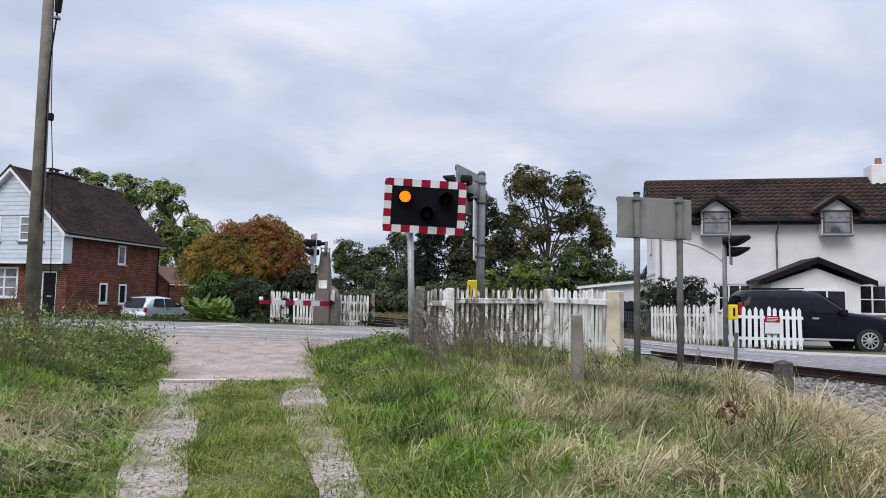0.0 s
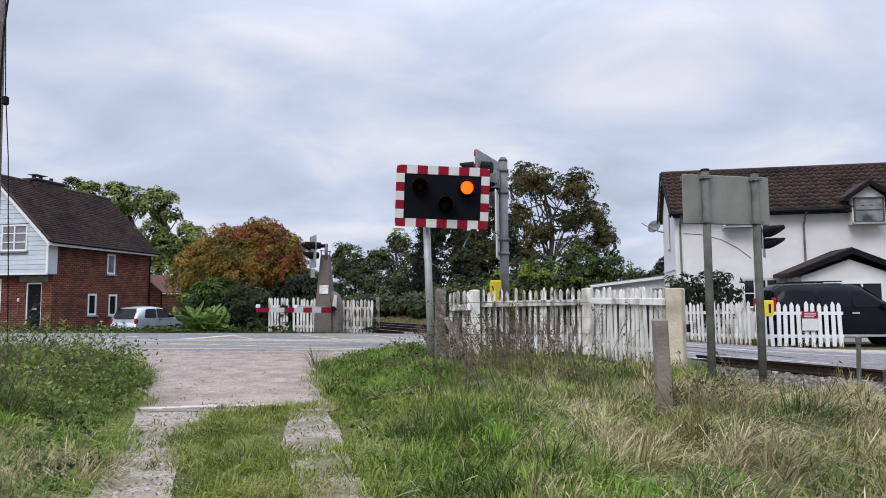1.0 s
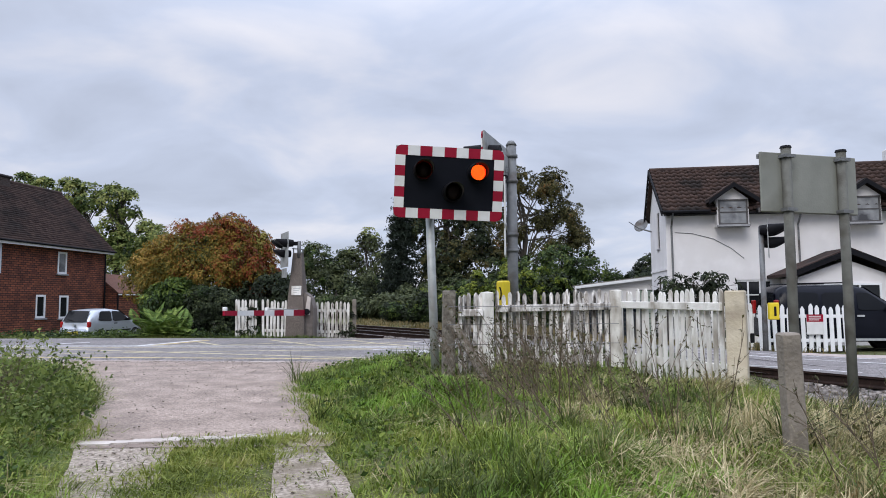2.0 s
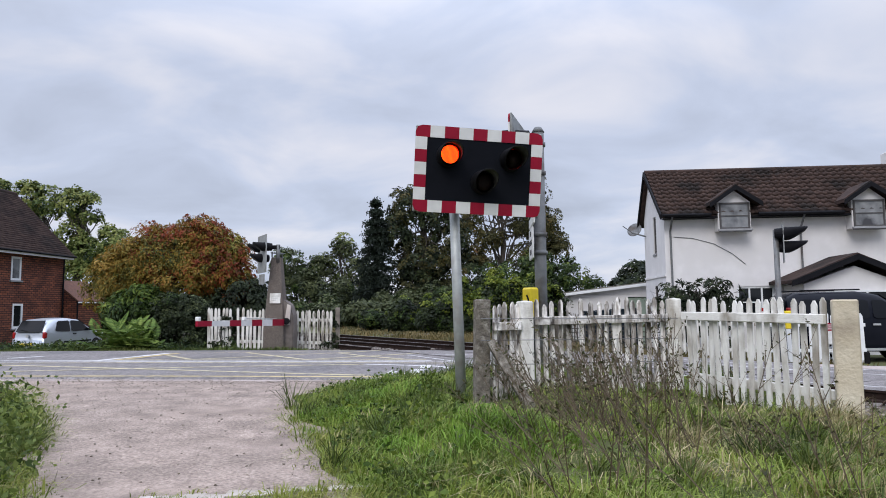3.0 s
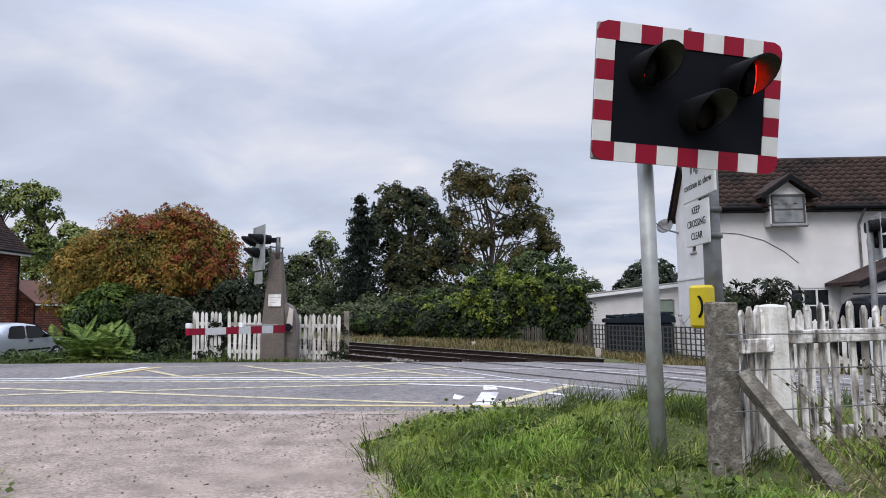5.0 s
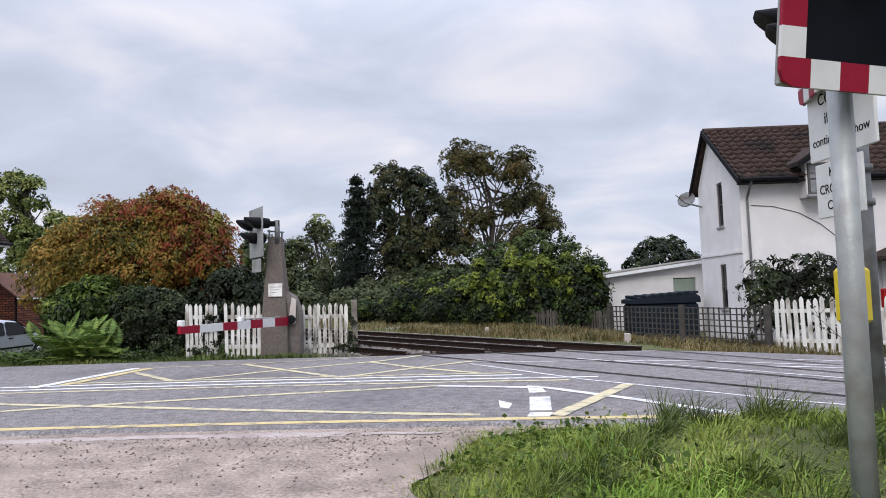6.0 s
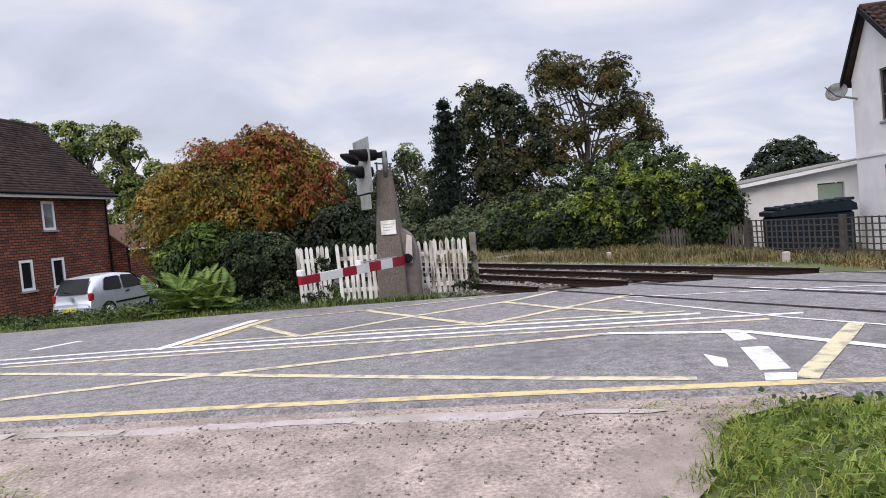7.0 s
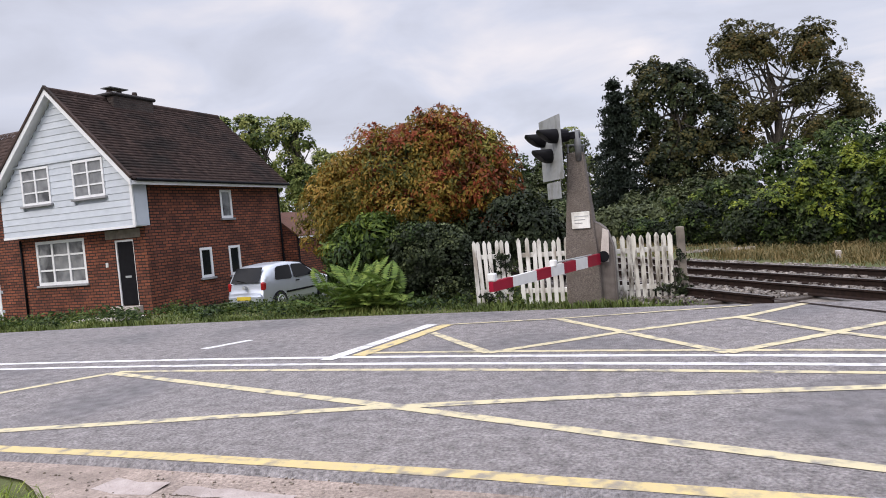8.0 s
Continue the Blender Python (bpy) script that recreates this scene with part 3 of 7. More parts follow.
def ribbon(name, rows, material, label, zf, lift, category, steps=6, edge=0.0):
    """A strip between left and right edge points (y, left, right), a little above the ground."""
    ys, ls, rs = (np.array(v, float) for v in zip(*rows))
    n = len(ys)
    pts = []
    for i in range(n):
        for j in range(steps + 1):
            x = ls[i] + (rs[i] - ls[i]) * j / steps
            if j in (0, steps):
                x += edge * noise.noise(Vector((j * 3.1, ys[i] * 1.3, 0)))
            pts.append((x, ys[i]))
    p = np.array(pts)
    v = np.stack([p[:, 0], p[:, 1], zf(p[:, 0], p[:, 1]) + lift], 1)
    k = steps + 1
    i = (np.arange(n - 1)[:, None] * k + np.arange(steps)[None, :]).ravel()[:, None]
    return tagged(soup(name, v, i + np.array([[0, 1, k + 1, k]]), material), label, category, kind="structure")


# the road: a cambered slab with its edges on the verge
rx = np.concatenate([np.arange(-120, -30, 6.0), np.arange(-30, 16, 0.5), np.arange(16, 120, 6.0)])
rv = []
OFFS = (-3.42, -3.3, -1.6, 0.3, 2.2, 4.1, 4.35)
for o in OFFS:
    rv.append(np.stack([rx, road_mid(rx) + o, road_z(rx) + (-0.09 if o in (OFFS[0], OFFS[-1]) else 0.0)], 1))
rv = np.concatenate(rv)
nx = len(rx)
ri = (np.arange(len(OFFS) - 1)[:, None] * nx + np.arange(nx - 1)[None, :]).ravel()[:, None]
tagged(soup("road", rv, ri + np.array([[0, 1, nx + 1, nx]]), ASPHALT), "grey worn asphalt road over the level crossing", "road", kind="structure")

# the lane: gravel apron, a worn concrete edge, and two stony wheel tracks
ly = np.arange(10.95, 19.35, 0.2)
ribbon("lane_apron", [(y, np.interp(y, LANE_Y, LANE_L), np.interp(y, LANE_Y, LANE_R)) for y in ly], GRAVEL, "pinkish grey gravelly tarmac apron of the lane", lambda x, y: np.maximum(ground_z(x, y), -0.3), 0.025, "lane", 16, 0.25)
ty = np.arange(-6, 11.6, 0.2)
ribbon("lane_track_left", [(y, np.interp(y, LANE_Y, LANE_L), np.interp(y, (-6, 6.4, 9.4, 11.6), (0.15, -1.85, -2.95, -3.4))) for y in ty], TRACKSTONE, "stony wheel track worn through the grass", ground_z, 0.02, "lane", 5, 0.06)
ribbon("lane_track_right", [(y, np.interp(y, (-6, 6.4, 9.4, 11.6), (1.1, -0.95, -2.1, -2.55)), np.interp(y, LANE_Y, LANE_R)) for y in ty], TRACKSTONE, "stony wheel track worn through the grass", ground_z, 0.02, "lane", 5, 0.06)
bm = bmesh.new()
for i in range(16):
    x0 = -4.2 + i * 0.145
    box(bm, x0, x0 + 0.15, 11.0 + 0.026 * i + random.uniform(-0.02, 0.02), 11.13 + 0.026 * i + random.uniform(-0.03, 0.03), -0.3, -0.155 + random.uniform(-0.006, 0.004))
tagged(part("lane_edging", bm, CONCRETE, None), "pale worn concrete edging across the lane", "edging", kind="structure")


def stripe(pts, w, material, name, label, z=0.004):
    """A painted line along a bent path."""
    bm = bmesh.new()
    p = [Vector((x, y, 0)) for x, y in pts]
    q = []
    for a, b in zip(p, p[1:]):
        k = max(1, int((b - a).length / 0.4))
        q += [a.lerp(b, i / k) for i in range(k)]
    q.append(p[-1])
    rows = []
    for i, a in enumerate(q):
        d = (q[min(i + 1, len(q) - 1)] - q[max(i - 1, 0)]).normalized()
        s = Vector((-d.y, d.x, 0)) * w / 2
        k1, k2 = 1 + 0.22 * noise.noise(a * 2.3), 1 + 0.22 * noise.noise(a * 2.3 + Vector((9, 0, 0)))
        h_ = Vector((0, 0, z + float(road_z(a.x))))
        rows.append((bm.verts.new(a - s * k1 + h_), bm.verts.new(a + s * k2 + h_)))
    for (a, b), (c, d) in zip(rows, rows[1:]):
        bm.faces.new((a, c, d, b))
    return tagged(part(name, bm, material, None), label, "road marking", kind="structure")


def along(o, x0, x1, step=1.0):
    return [(float(x), float(road_mid(x)) + o) for x in np.arange(x0, x1 + 0.01, step)]


stripe(along(-3.17, -10.4, 1.6), 0.14, YELLOW, "edge_line", "worn yellow line along the road edge")
stripe(along(0.42, -40, -0.4), 0.11, WHITEP, "centre_line", "white line along the middle of the road")
stripe(along(0.03, -40, 0.0), 0.11, WHITEP, "centre_line", "white line along the middle of the road", 0.0045)
stripe(along(-0.28, -11.5, 0.4), 0.1, PALEYEL, "box_line", "pale yellow line of the box marking", 0.005)
stripe(along(0.68, -8.1, -1.0), 0.1, PALEYEL, "box_line", "pale yellow line of the box marking", 0.005)
HATCH = [[(-11.53, 21.91), (-7.33, 20.18), (-4.6, 18.99), (-3.1, 18.35), (-2.2, 18.0)], [(-12.5, 19.3), (-10.8, 19.48), (-7.27, 19.99), (-4.94, 20.22), (-2.4, 20.3)], [(-13.2, 20.2), (-11.53, 21.91)],
         [(-7.58, 23.91), (-6.45, 22.27)], [(-6.45, 22.27), (-4.7, 23.35), (-3.1, 24.1), (-2.2, 24.9)], [(-5.73, 24.58), (-4.78, 23.21), (-3.79, 21.78)], [(-3.79, 21.78), (-2.49, 22.64), (-1.2, 23.5)],
         [(-3.26, 23.96), (-2.49, 22.64), (-1.6, 21.55)], [(-2.4, 20.3), (-1.02, 19.66), (-0.38, 18.57), (0.31, 17.26)]]
for i, h in enumerate(HATCH):
    stripe(h, 0.13, PALEYEL if i < 8 else WHITEP, "hatch_line", "faded yellow hatching line of the box marking", 0.0055 + i * 0.0003)
stripe([(-8.56, 22.2), (-7.78, 24.71)], 0.2, WHITEP, "stop_line", "white stop line before the crossing", 0.0085)
stripe([(-8.2, 22.4), (-7.5, 24.6)], 0.22, YELLOW, "box_end_line", "yellow end line of the box marking", 0.009)
stripe([(-7.43, 24.61), (-5.74, 24.64), (-2.9, 25.0)], 0.07, PALEYEL, "box_line", "pale yellow line of the box marking", 0.0087)
stripe([(0.1, 19.6), (-1.46, 17.71)], 0.17, PALEYEL, "box_end_line", "yellow end line of the box marking", 0.009)
for quad in ([(-1.22, 19.9), (-1.06, 19.8), (-1.12, 19.26), (-1.34, 19.27)], [(-1.42, 18.96), (-1.18, 18.9), (-1.41, 18.03), (-1.64, 18.08)], [(-1.66, 17.97), (-1.43, 17.89), (-1.53, 17.7), (-1.75, 17.75)], [(-1.83, 18.82), (-1.72, 18.57), (-1.83, 18.26), (-1.91, 18.36)], [(-11.05, 23.4), (-10.6, 24.0), (-10.72, 24.05), (-11.2, 23.45)]):
    tagged(part("painted_dash", slab(bmesh.new(), quad[::-1], 0.002, 0.0095), WHITEP, None), "white painted dash on the asphalt", "road marking", kind="structure")
for pts in ([(-1.5, 22.9), (-0.27, 20.23), (1.3, 17.8), (3.2, 15.6)], [(-1.69, 23.28), (1.53, 22.18), (3.43, 21.29), (9, 19)], [(0.5, 23.0), (2.6, 20.0), (4.5, 17.5)]):
    stripe(pts, 0.06, WHITEP, "crossing_line", "white line across the railway deck", 0.007)


x0 = -8.6
while x0 < -2.9:
    x1 = x0 + random.uniform(0.35, 1.5)
    stripe([(a_, b_ + random.uniform(-0.035, 0.035)) for a_, b_ in along(-3.73 + random.uniform(-0.03, 0.03), x0, min(x1, -2.6), 0.13)], random.uniform(0.1, 0.22), PINKEDGE, "lane_kerb_strip", "pale pinkish worn concrete strip beside the road", -0.012)
    x0 = x1 - random.uniform(-0.06, 0.05)

# the paved crossing deck reaches further along the line on this side of the road
dy = np.arange(9.7, 18.4, 0.3)
ribbon("crossing_deck", [(y, np.interp(y, (9.7, 12.5, 15.1, 17.0, 18.4), (8.1, 6.35, 4.72, 3.2, 1.8)), 13.0) for y in dy], ASPHALT, "worn asphalt deck over the tracks", lambda x, y: np.maximum(road_z(x), -0.185), -0.007, "deck", 10, 0.1)
for o, x0, x1 in ((-3.1, 2.6, 15), (-3.33, 3.0, 15), (-2.2, 3, 15), (1.2, 3, 16), (2.6, 4, 16)):
    stripe(along(o, x0, x1), 0.09, WHITEP, "edge_line", "white line along the road over the railway", 0.006)
stripe(along(3.45, 8.0, 17), 1.0, PINKEDGE, "lane_kerb_strip", "dusty pale strip beside the road", 0.003)


# ---- the railway ----
def rail_at(x28, s):
    """A point s metres along the line from its crossing of y = 28 (towards the camera), for a rail at x28."""
    return x28 + 0.5145 * s, 28 - 0.8575 * s


RAILS = (0.1, -1.35, -2.6, -4.05)
bm = bmesh.new()
for s0, s1 in ((-60, 3.1), (10.2, 40)):
    w = -5.4 if s0 < 0 else -8.6
    e_ = 1.6 if s0 < 0 else -2.7
    a, b, c, d = rail_at(e_, s0), rail_at(e_, s1), rail_at(w, s1 - 0.6 * (w + 5.4)), rail_at(w, s0 - 0.3 * (w + 5.4))
    q = [(p[0], p[1]) for p in (a, d, c, b)]
    slab(bm, q, -0.5, -0.15 if s0 < 0 else -0.2)
tagged(part("ballast_bed", bm, BALLAST, None), "brown-grey stone ballast under the railway", "ballast", kind="structure")
for k, x28 in enumerate(RAILS):
    for s0, s1, z in ((-60, (4.3, 3.8, 3.4, 3.0)[k], 0.06), (13.6 if k == 2 else 20.5, 40, 0.0)):
        off = -0.5 if s0 > 0 and k > 1 else 0.0
        a, b = rail_at(x28 + off, s0), rail_at(x28 + off, s1)
        d = Vector((b[0] - a[0], b[1] - a[1], 0)).normalized()
        n_ = Vector((-d.y, d.x, 0))
        prof = ((-0.07, -0.16), (0.07, -0.16), (0.07, -0.14), (0.012, -0.12), (0.012, -0.04), (0.036, -0.03), (0.036, 0.0), (-0.036, 0.0), (-0.036, -0.03), (-0.012, -0.04), (-0.012, -0.12), (-0.07, -0.14))
        bm = bmesh.new()
        e0 = [bm.verts.new(Vector((a[0], a[1], z + h)) + n_ * w) for w, h in prof]
        e1 = [bm.verts.new(Vector((b[0], b[1], z + h)) + n_ * w) for w, h in prof]
        for i in range(len(prof)):
            j = (i + 1) % len(prof)
            f = bm.faces.new((e0[i], e0[j], e1[j], e1[i]))
            f.material_index = 1 if i == 6 else 0
        bm.faces.new(e0[::-1]); bm.faces.new(e1)
        bmesh.ops.recalc_face_normals(bm, faces=bm.faces[:])
        tagged(part("rail", bm, [RUST, RAILTOP], None), "rusty steel running rail with a worn bright head", "rail", "running rails")
for x28 in RAILS:
    a, b = rail_at(x28, 3.0 + 0.3 * (x28 + 4)), rail_at(x28, 12.2)
    stripe([a, b], 0.07, RUST, "rail_groove", "dark rail groove in the crossing deck", 0.0115)
sl = None
for tr, c28 in ((0, -0.62), (1, -3.32)):
    for i in range(-46, 60):
        s = i * 0.7
        if 2.7 < s < (14.2 if tr else 20.5):
            continue
        x, y = rail_at(c28, s)
        m = pose(x, y, -0.17 if s < 5 else -0.255, 0, 0, -59)
        if sl is None:
            sl = tagged(part("sleeper", B(-0.13, 0.13, -1.2, 1.2, -0.1, 0.065, 0.012), SLEEPER, None), "dark timber railway sleeper in the ballast", "sleeper", "railway sleepers")
            sl.matrix_basis = m
        else:
            tagged(again(sl, m), "dark timber railway sleeper in the ballast", "sleeper", "railway sleepers")
k = 16000
s = np.concatenate([rng.uniform(-25, 1.9, k), rng.uniform(10.0, 24, k // 2)])
x28 = np.where(s < 5, rng.uniform(-5.6, 1.7, len(s)), rng.uniform(-8.6, 1.0, len(s)))
px, py = x28 + 0.5145 * s, 28 - 0.8575 * s
c = np.stack([px, py, np.where(s < 5, -0.095, -0.19)], 1)[(s < 5) | (x28 < -3.1)]; s = s[(s < 5) | (x28 < -3.1)]
base = np.array([(1, 1, 1), (-1, -1, 1), (-1, 1, -1), (1, -1, -1)], float) * 0.035
ang = rng.uniform(0, 6.28, len(s)); sc = rng.uniform(0.6, 1.5, len(s))
ca, sa = np.cos(ang)[:, None] * sc[:, None], np.sin(ang)[:, None] * sc[:, None]
v = np.stack([c[:, 0:1] + ca * base[None, :, 0] - sa * base[None, :, 1], c[:, 1:2] + sa * base[None, :, 0] + ca * base[None, :, 1], c[:, 2:3] + sc[:, None] * base[None, :, 2] * rng.uniform(0.6, 1, (len(s), 1))], 2).reshape(-1, 3)
i = np.arange(len(s))[:, None] * 4
tri = np.concatenate([i + np.array([t]) for t in ((0, 1, 2), (0, 3, 1), (0, 2, 3), (1, 3, 2))], 0)
tagged(soup("ballast_stones", v, tri, BALLAST), "loose grey-brown ballast stones", "ballast", kind="stuff")


# ---- fences ----
def picket_mesh(w, h, t=0.02):
    bm = bmesh.new()
    return wall_poly(bm, [(-w / 2, 0), (w / 2, 0), (w / 2, h - w * 0.75), (w * 0.12, h), (-w * 0.12, h), (-w / 2, h - w * 0.75)], -t / 2, t / 2)


def picket_fence(p, q, h, pitch, w, material, label, z0=None, z1=None, rails=(0.25, 0.78), skip=0.0, front=True, group="crossing fences", rail_mat=None, rail_y=0.012):
    """Pickets on two rails from p to q (x, y)."""
    p, q = Vector((*p, 0)), Vector((*q, 0))
    z0 = float(ground_z(p.x, p.y)) if z0 is None else z0
    z1 = float(ground_z(q.x, q.y)) if z1 is None else z1
    a = math.degrees(math.atan2(q.y - p.y, q.x - p.x))
    length = (q - p).length
    t = thing("picket_fence", pose(p.x, p.y, z0, 0, 0, a), label, "fence", group)
    dz = z1 - z0
    for r in rails:
        bm = bmesh.new()
        ry = rail_y if r > 0.5 else 0.012
        box(bm, 0, length, ry, ry + 0.048, h * r - 0.045, h * r + 0.045, 0.006)
        for v in bm.verts:
            v.co.z += dz * v.co.x / length
        part("rail", bm, rail_mat or material, t)
    n = int(length / pitch)
    kinds = []
    for i in range(n + 1):
        x = (i + 0.5) * length / (n + 1)
        if random.random() < skip:
            continue
        m = pose(x, random.uniform(-0.006, 0.004), 0.03 + dz * x / length + random.uniform(-0.03, 0.02), random.uniform(-1.0, 1.0), random.uniform(-1.6, 1.6), random.uniform(-2, 2))
        if len(kinds) < 3:
            o = part("picket", picket_mesh(w, h * random.uniform(0.97, 1.02)), material, t)
            o.matrix_basis = m
            kinds.append(o)
        else:
            again(random.choice(kinds), m)
    return t


def square_post(name, x, y, z0, z1, w, material, label, category="post", cap=0.0, lean=(0, 0), rz=0):
    bm = B(-w / 2, w / 2, -w / 2, w / 2, -0.3, z1 - z0, 0.012)
    if cap:
        top = [v for v in bm.verts if v.co.z > z1 - z0 - 0.02]
        bmesh.ops.create_cone(bm, cap_ends=True, segments=4, radius1=w * 0.66, radius2=w * 0.1, depth=cap, matrix=Matrix.Translation((0, 0, z1 - z0 + cap / 2 - 0.004)) @ Matrix.Rotation(radians(45), 4, "Z"))
    ob = tagged(part(name, bm, material, None), label, category)
    ob.matrix_basis = pose(x, y, z0, lean[0], lean[1], rz)
    return ob


# near fence beside the lane
square_post("concrete_post", -0.84, 13.36, 0.0, 1.22, 0.15, OLDCONC, "lichened square concrete fence post with a raking strut", lean=(0, 1), rz=8)
bm = bmesh.new()
rod(bm, (-0.74, 13.3, 0.78), (-0.32, 12.86, 0.0), 0.06, 0.07, 4)
tagged(part("raking_strut", bm, OLDCONC, None), "sloping concrete strut propping the fence post", "strut")
picket_fence((-0.72, 13.42), (-0.4, 13.58), 1.1, 0.085, 0.05, PEELING, "short picket fence panel with peeling white paint", 0.08, 0.08, rail_y=-0.074)
square_post("fence_post", -0.32, 13.62, 0.0, 1.2, 0.15, PAINT_W, "square white-painted timber fence post", cap=0.012, rz=8)
picket_fence((-0.22, 13.64), (1.32, 13.83), 1.08, 0.088, 0.05, PEELING, "old picket fence with peeling white paint and bare grey timber", 0.1, 0.12, rails=(0.2, 0.82), skip=0.05, rail_y=-0.074)
square_post("fence_post", 1.42, 13.83, 0.0, 1.22, 0.16, PAINT_W, "square white-painted timber fence post", cap=0.012, rz=-20)
picket_fence((1.5, 13.7), (2.14, 12.16), 1.08, 0.1, 0.054, PAINT_W, "weathered white picket fence with grime at the foot", 0.12, 0.1, rails=(0.22, 0.84), rail_mat=PAINT_W, rail_y=-0.074)
square_post("gate_post", 2.2, 12.02, 0.0, 1.18, 0.2, BEIGE, "thick cream-painted gate post with a dark iron fitting", rz=-30)
tagged(part("iron_latch", B(-0.02, 0.02, -0.03, 0.03, -0.05, 0.05, 0.006), BLACKP, None), "small dark iron latch on the gate post", "latch").matrix_basis = pose(2.33, 11.95, 0.68, 0, 0, -30)
square_post("timber_stump", 1.17, 9.02, 0.0, 0.88, 0.11, WOOD, "grey weathered timber stump in the long grass", lean=(1, -2))
square_post("timber_stump", 4.0, 10.6, -0.3, 0.3, 0.17, mat("rotting_timber", (0.05, 0.043, 0.036), (0.12, 0.105, 0.09), 14, 0.95, 0.8, 30, c3=(0.03, 0.027, 0.022), stain=6), "short dark timber stump beside the rails", cap=0.03, lean=(2, -3), rz=20)
bm = bmesh.new()
box(bm, -0.014, 0.014, -0.014, 0.014, 0, 0.75, 0.003); box(bm, -0.02, 0.02, -0.018, 0.018, 0.7, 0.76, 0.004)
tagged(part("marker_stake", bm, OLIVESTEEL, None), "thin rusty marker stake in the grass", "stake").matrix_basis = pose(2.9, 9.35, -0.05, 2, 1, 0)
bm = bmesh.new()
for z in (1.02, 0.8, 0.55):
    rod(bm, (-0.85, 13.26, z), (1.42, 13.72, z - 0.02), 0.004, None, 4)
tagged(part("fence_wire", bm, DARKSTEEL, None), "thin sagging wire strands along the fence", "wire")

# beyond the road, beside the pillar
picket_fence((-7.5, 27.18), (-6.75, 27.1), 1.3, 0.125, 0.075, PAINT_W, "white picket fence panel with ivy creeping over it", -0.12, -0.14)
picket_fence((-6.6, 27.08), (-5.62, 27.0), 1.3, 0.128, 0.075, PAINT_W, "white picket fence panel beside the barrier pillar", -0.14, -0.16)
picket_fence((-4.85, 27.12), (-3.75, 27.25), 1.3, 0.13, 0.085, PEEL_W, "white picket fence panel, paint flaking to bare wood", -0.2, -0.22, rail_mat=PAINT_W)
square_post("timber_post", -3.6, 27.3, -0.24, 1.18, 0.13, WOOD, "ivy-stained timber end post of the picket fence", rz=8)

# beside the white house
picket_fence((6.52, 26.2), (7.95, 23.55), 1.32, 0.165, 0.095, PAINT_W, "white picket fence in front of the white house", -0.44, -0.38)
picket_fence((7.97, 23.4), (10.4, 23.18), 1.25, 0.2, 0.11, CLEAN_W, "clean white picket fence with a warning notice on it", -0.35, -0.36)
nt = thing("warning_notice", pose(9.45, 23.2, 0.42, 0, 0, -5), "small white notice with a red band, wired to the fence", "notice")
part("plate", B(-0.22, 0.22, -0.02, 0.0, -0.3, 0.25, 0.008), WHITEREF, nt)
part("red_band", B(-0.22, 0.22, -0.026, -0.02, 0.05, 0.25), REDREF, nt)
for i in range(3):
    part("writing_bar", B(-0.16, 0.16 - 0.05 * (i == 2), -0.029, -0.026, 0.19 - i * 0.05, 0.21 - i * 0.05), WHITEREF, nt)


# ---- crossing signals ----
def hooded_lamp(parent, x, z, r=0.105, length=0.3, name="lamp"):
    """A tube with a long sloping hood, facing -y."""
    bm = bmesh.new()
    seg = 20
    rows = []
    for k, (rr, ) in enumerate(((r * 1.18,), (r * 1.1,))):
        a = []
        for i in range(seg):
            t = 2 * math.pi * i / seg
            up = 0.5 + 0.5 * math.sin(t)
            ln = 0.05 + length * min(1.0, 0.12 + up ** 0.75)
            a.append((bm.verts.new((x + rr * math.cos(t), -0.0, z + rr * math.sin(t))), bm.verts.new((x + rr * math.cos(t) * 0.97, -ln, z + rr * math.sin(t) * 0.97))))
        rows.append(a)
    for i in range(seg):
        j = (i + 1) % seg
        (a, b), (c, d) = rows[0][i], rows[0][j]
        (e_, f), (g, h) = rows[1][i], rows[1][j]
        bm.faces.new((a, b, d, c)); bm.faces.new((b, f, h, d))
        bm.faces.new((e_, g, h, f)).material_index = 1
    hood = part("hood", bm, [BLACKP, HOODP], parent, smooth=True)
    return hood


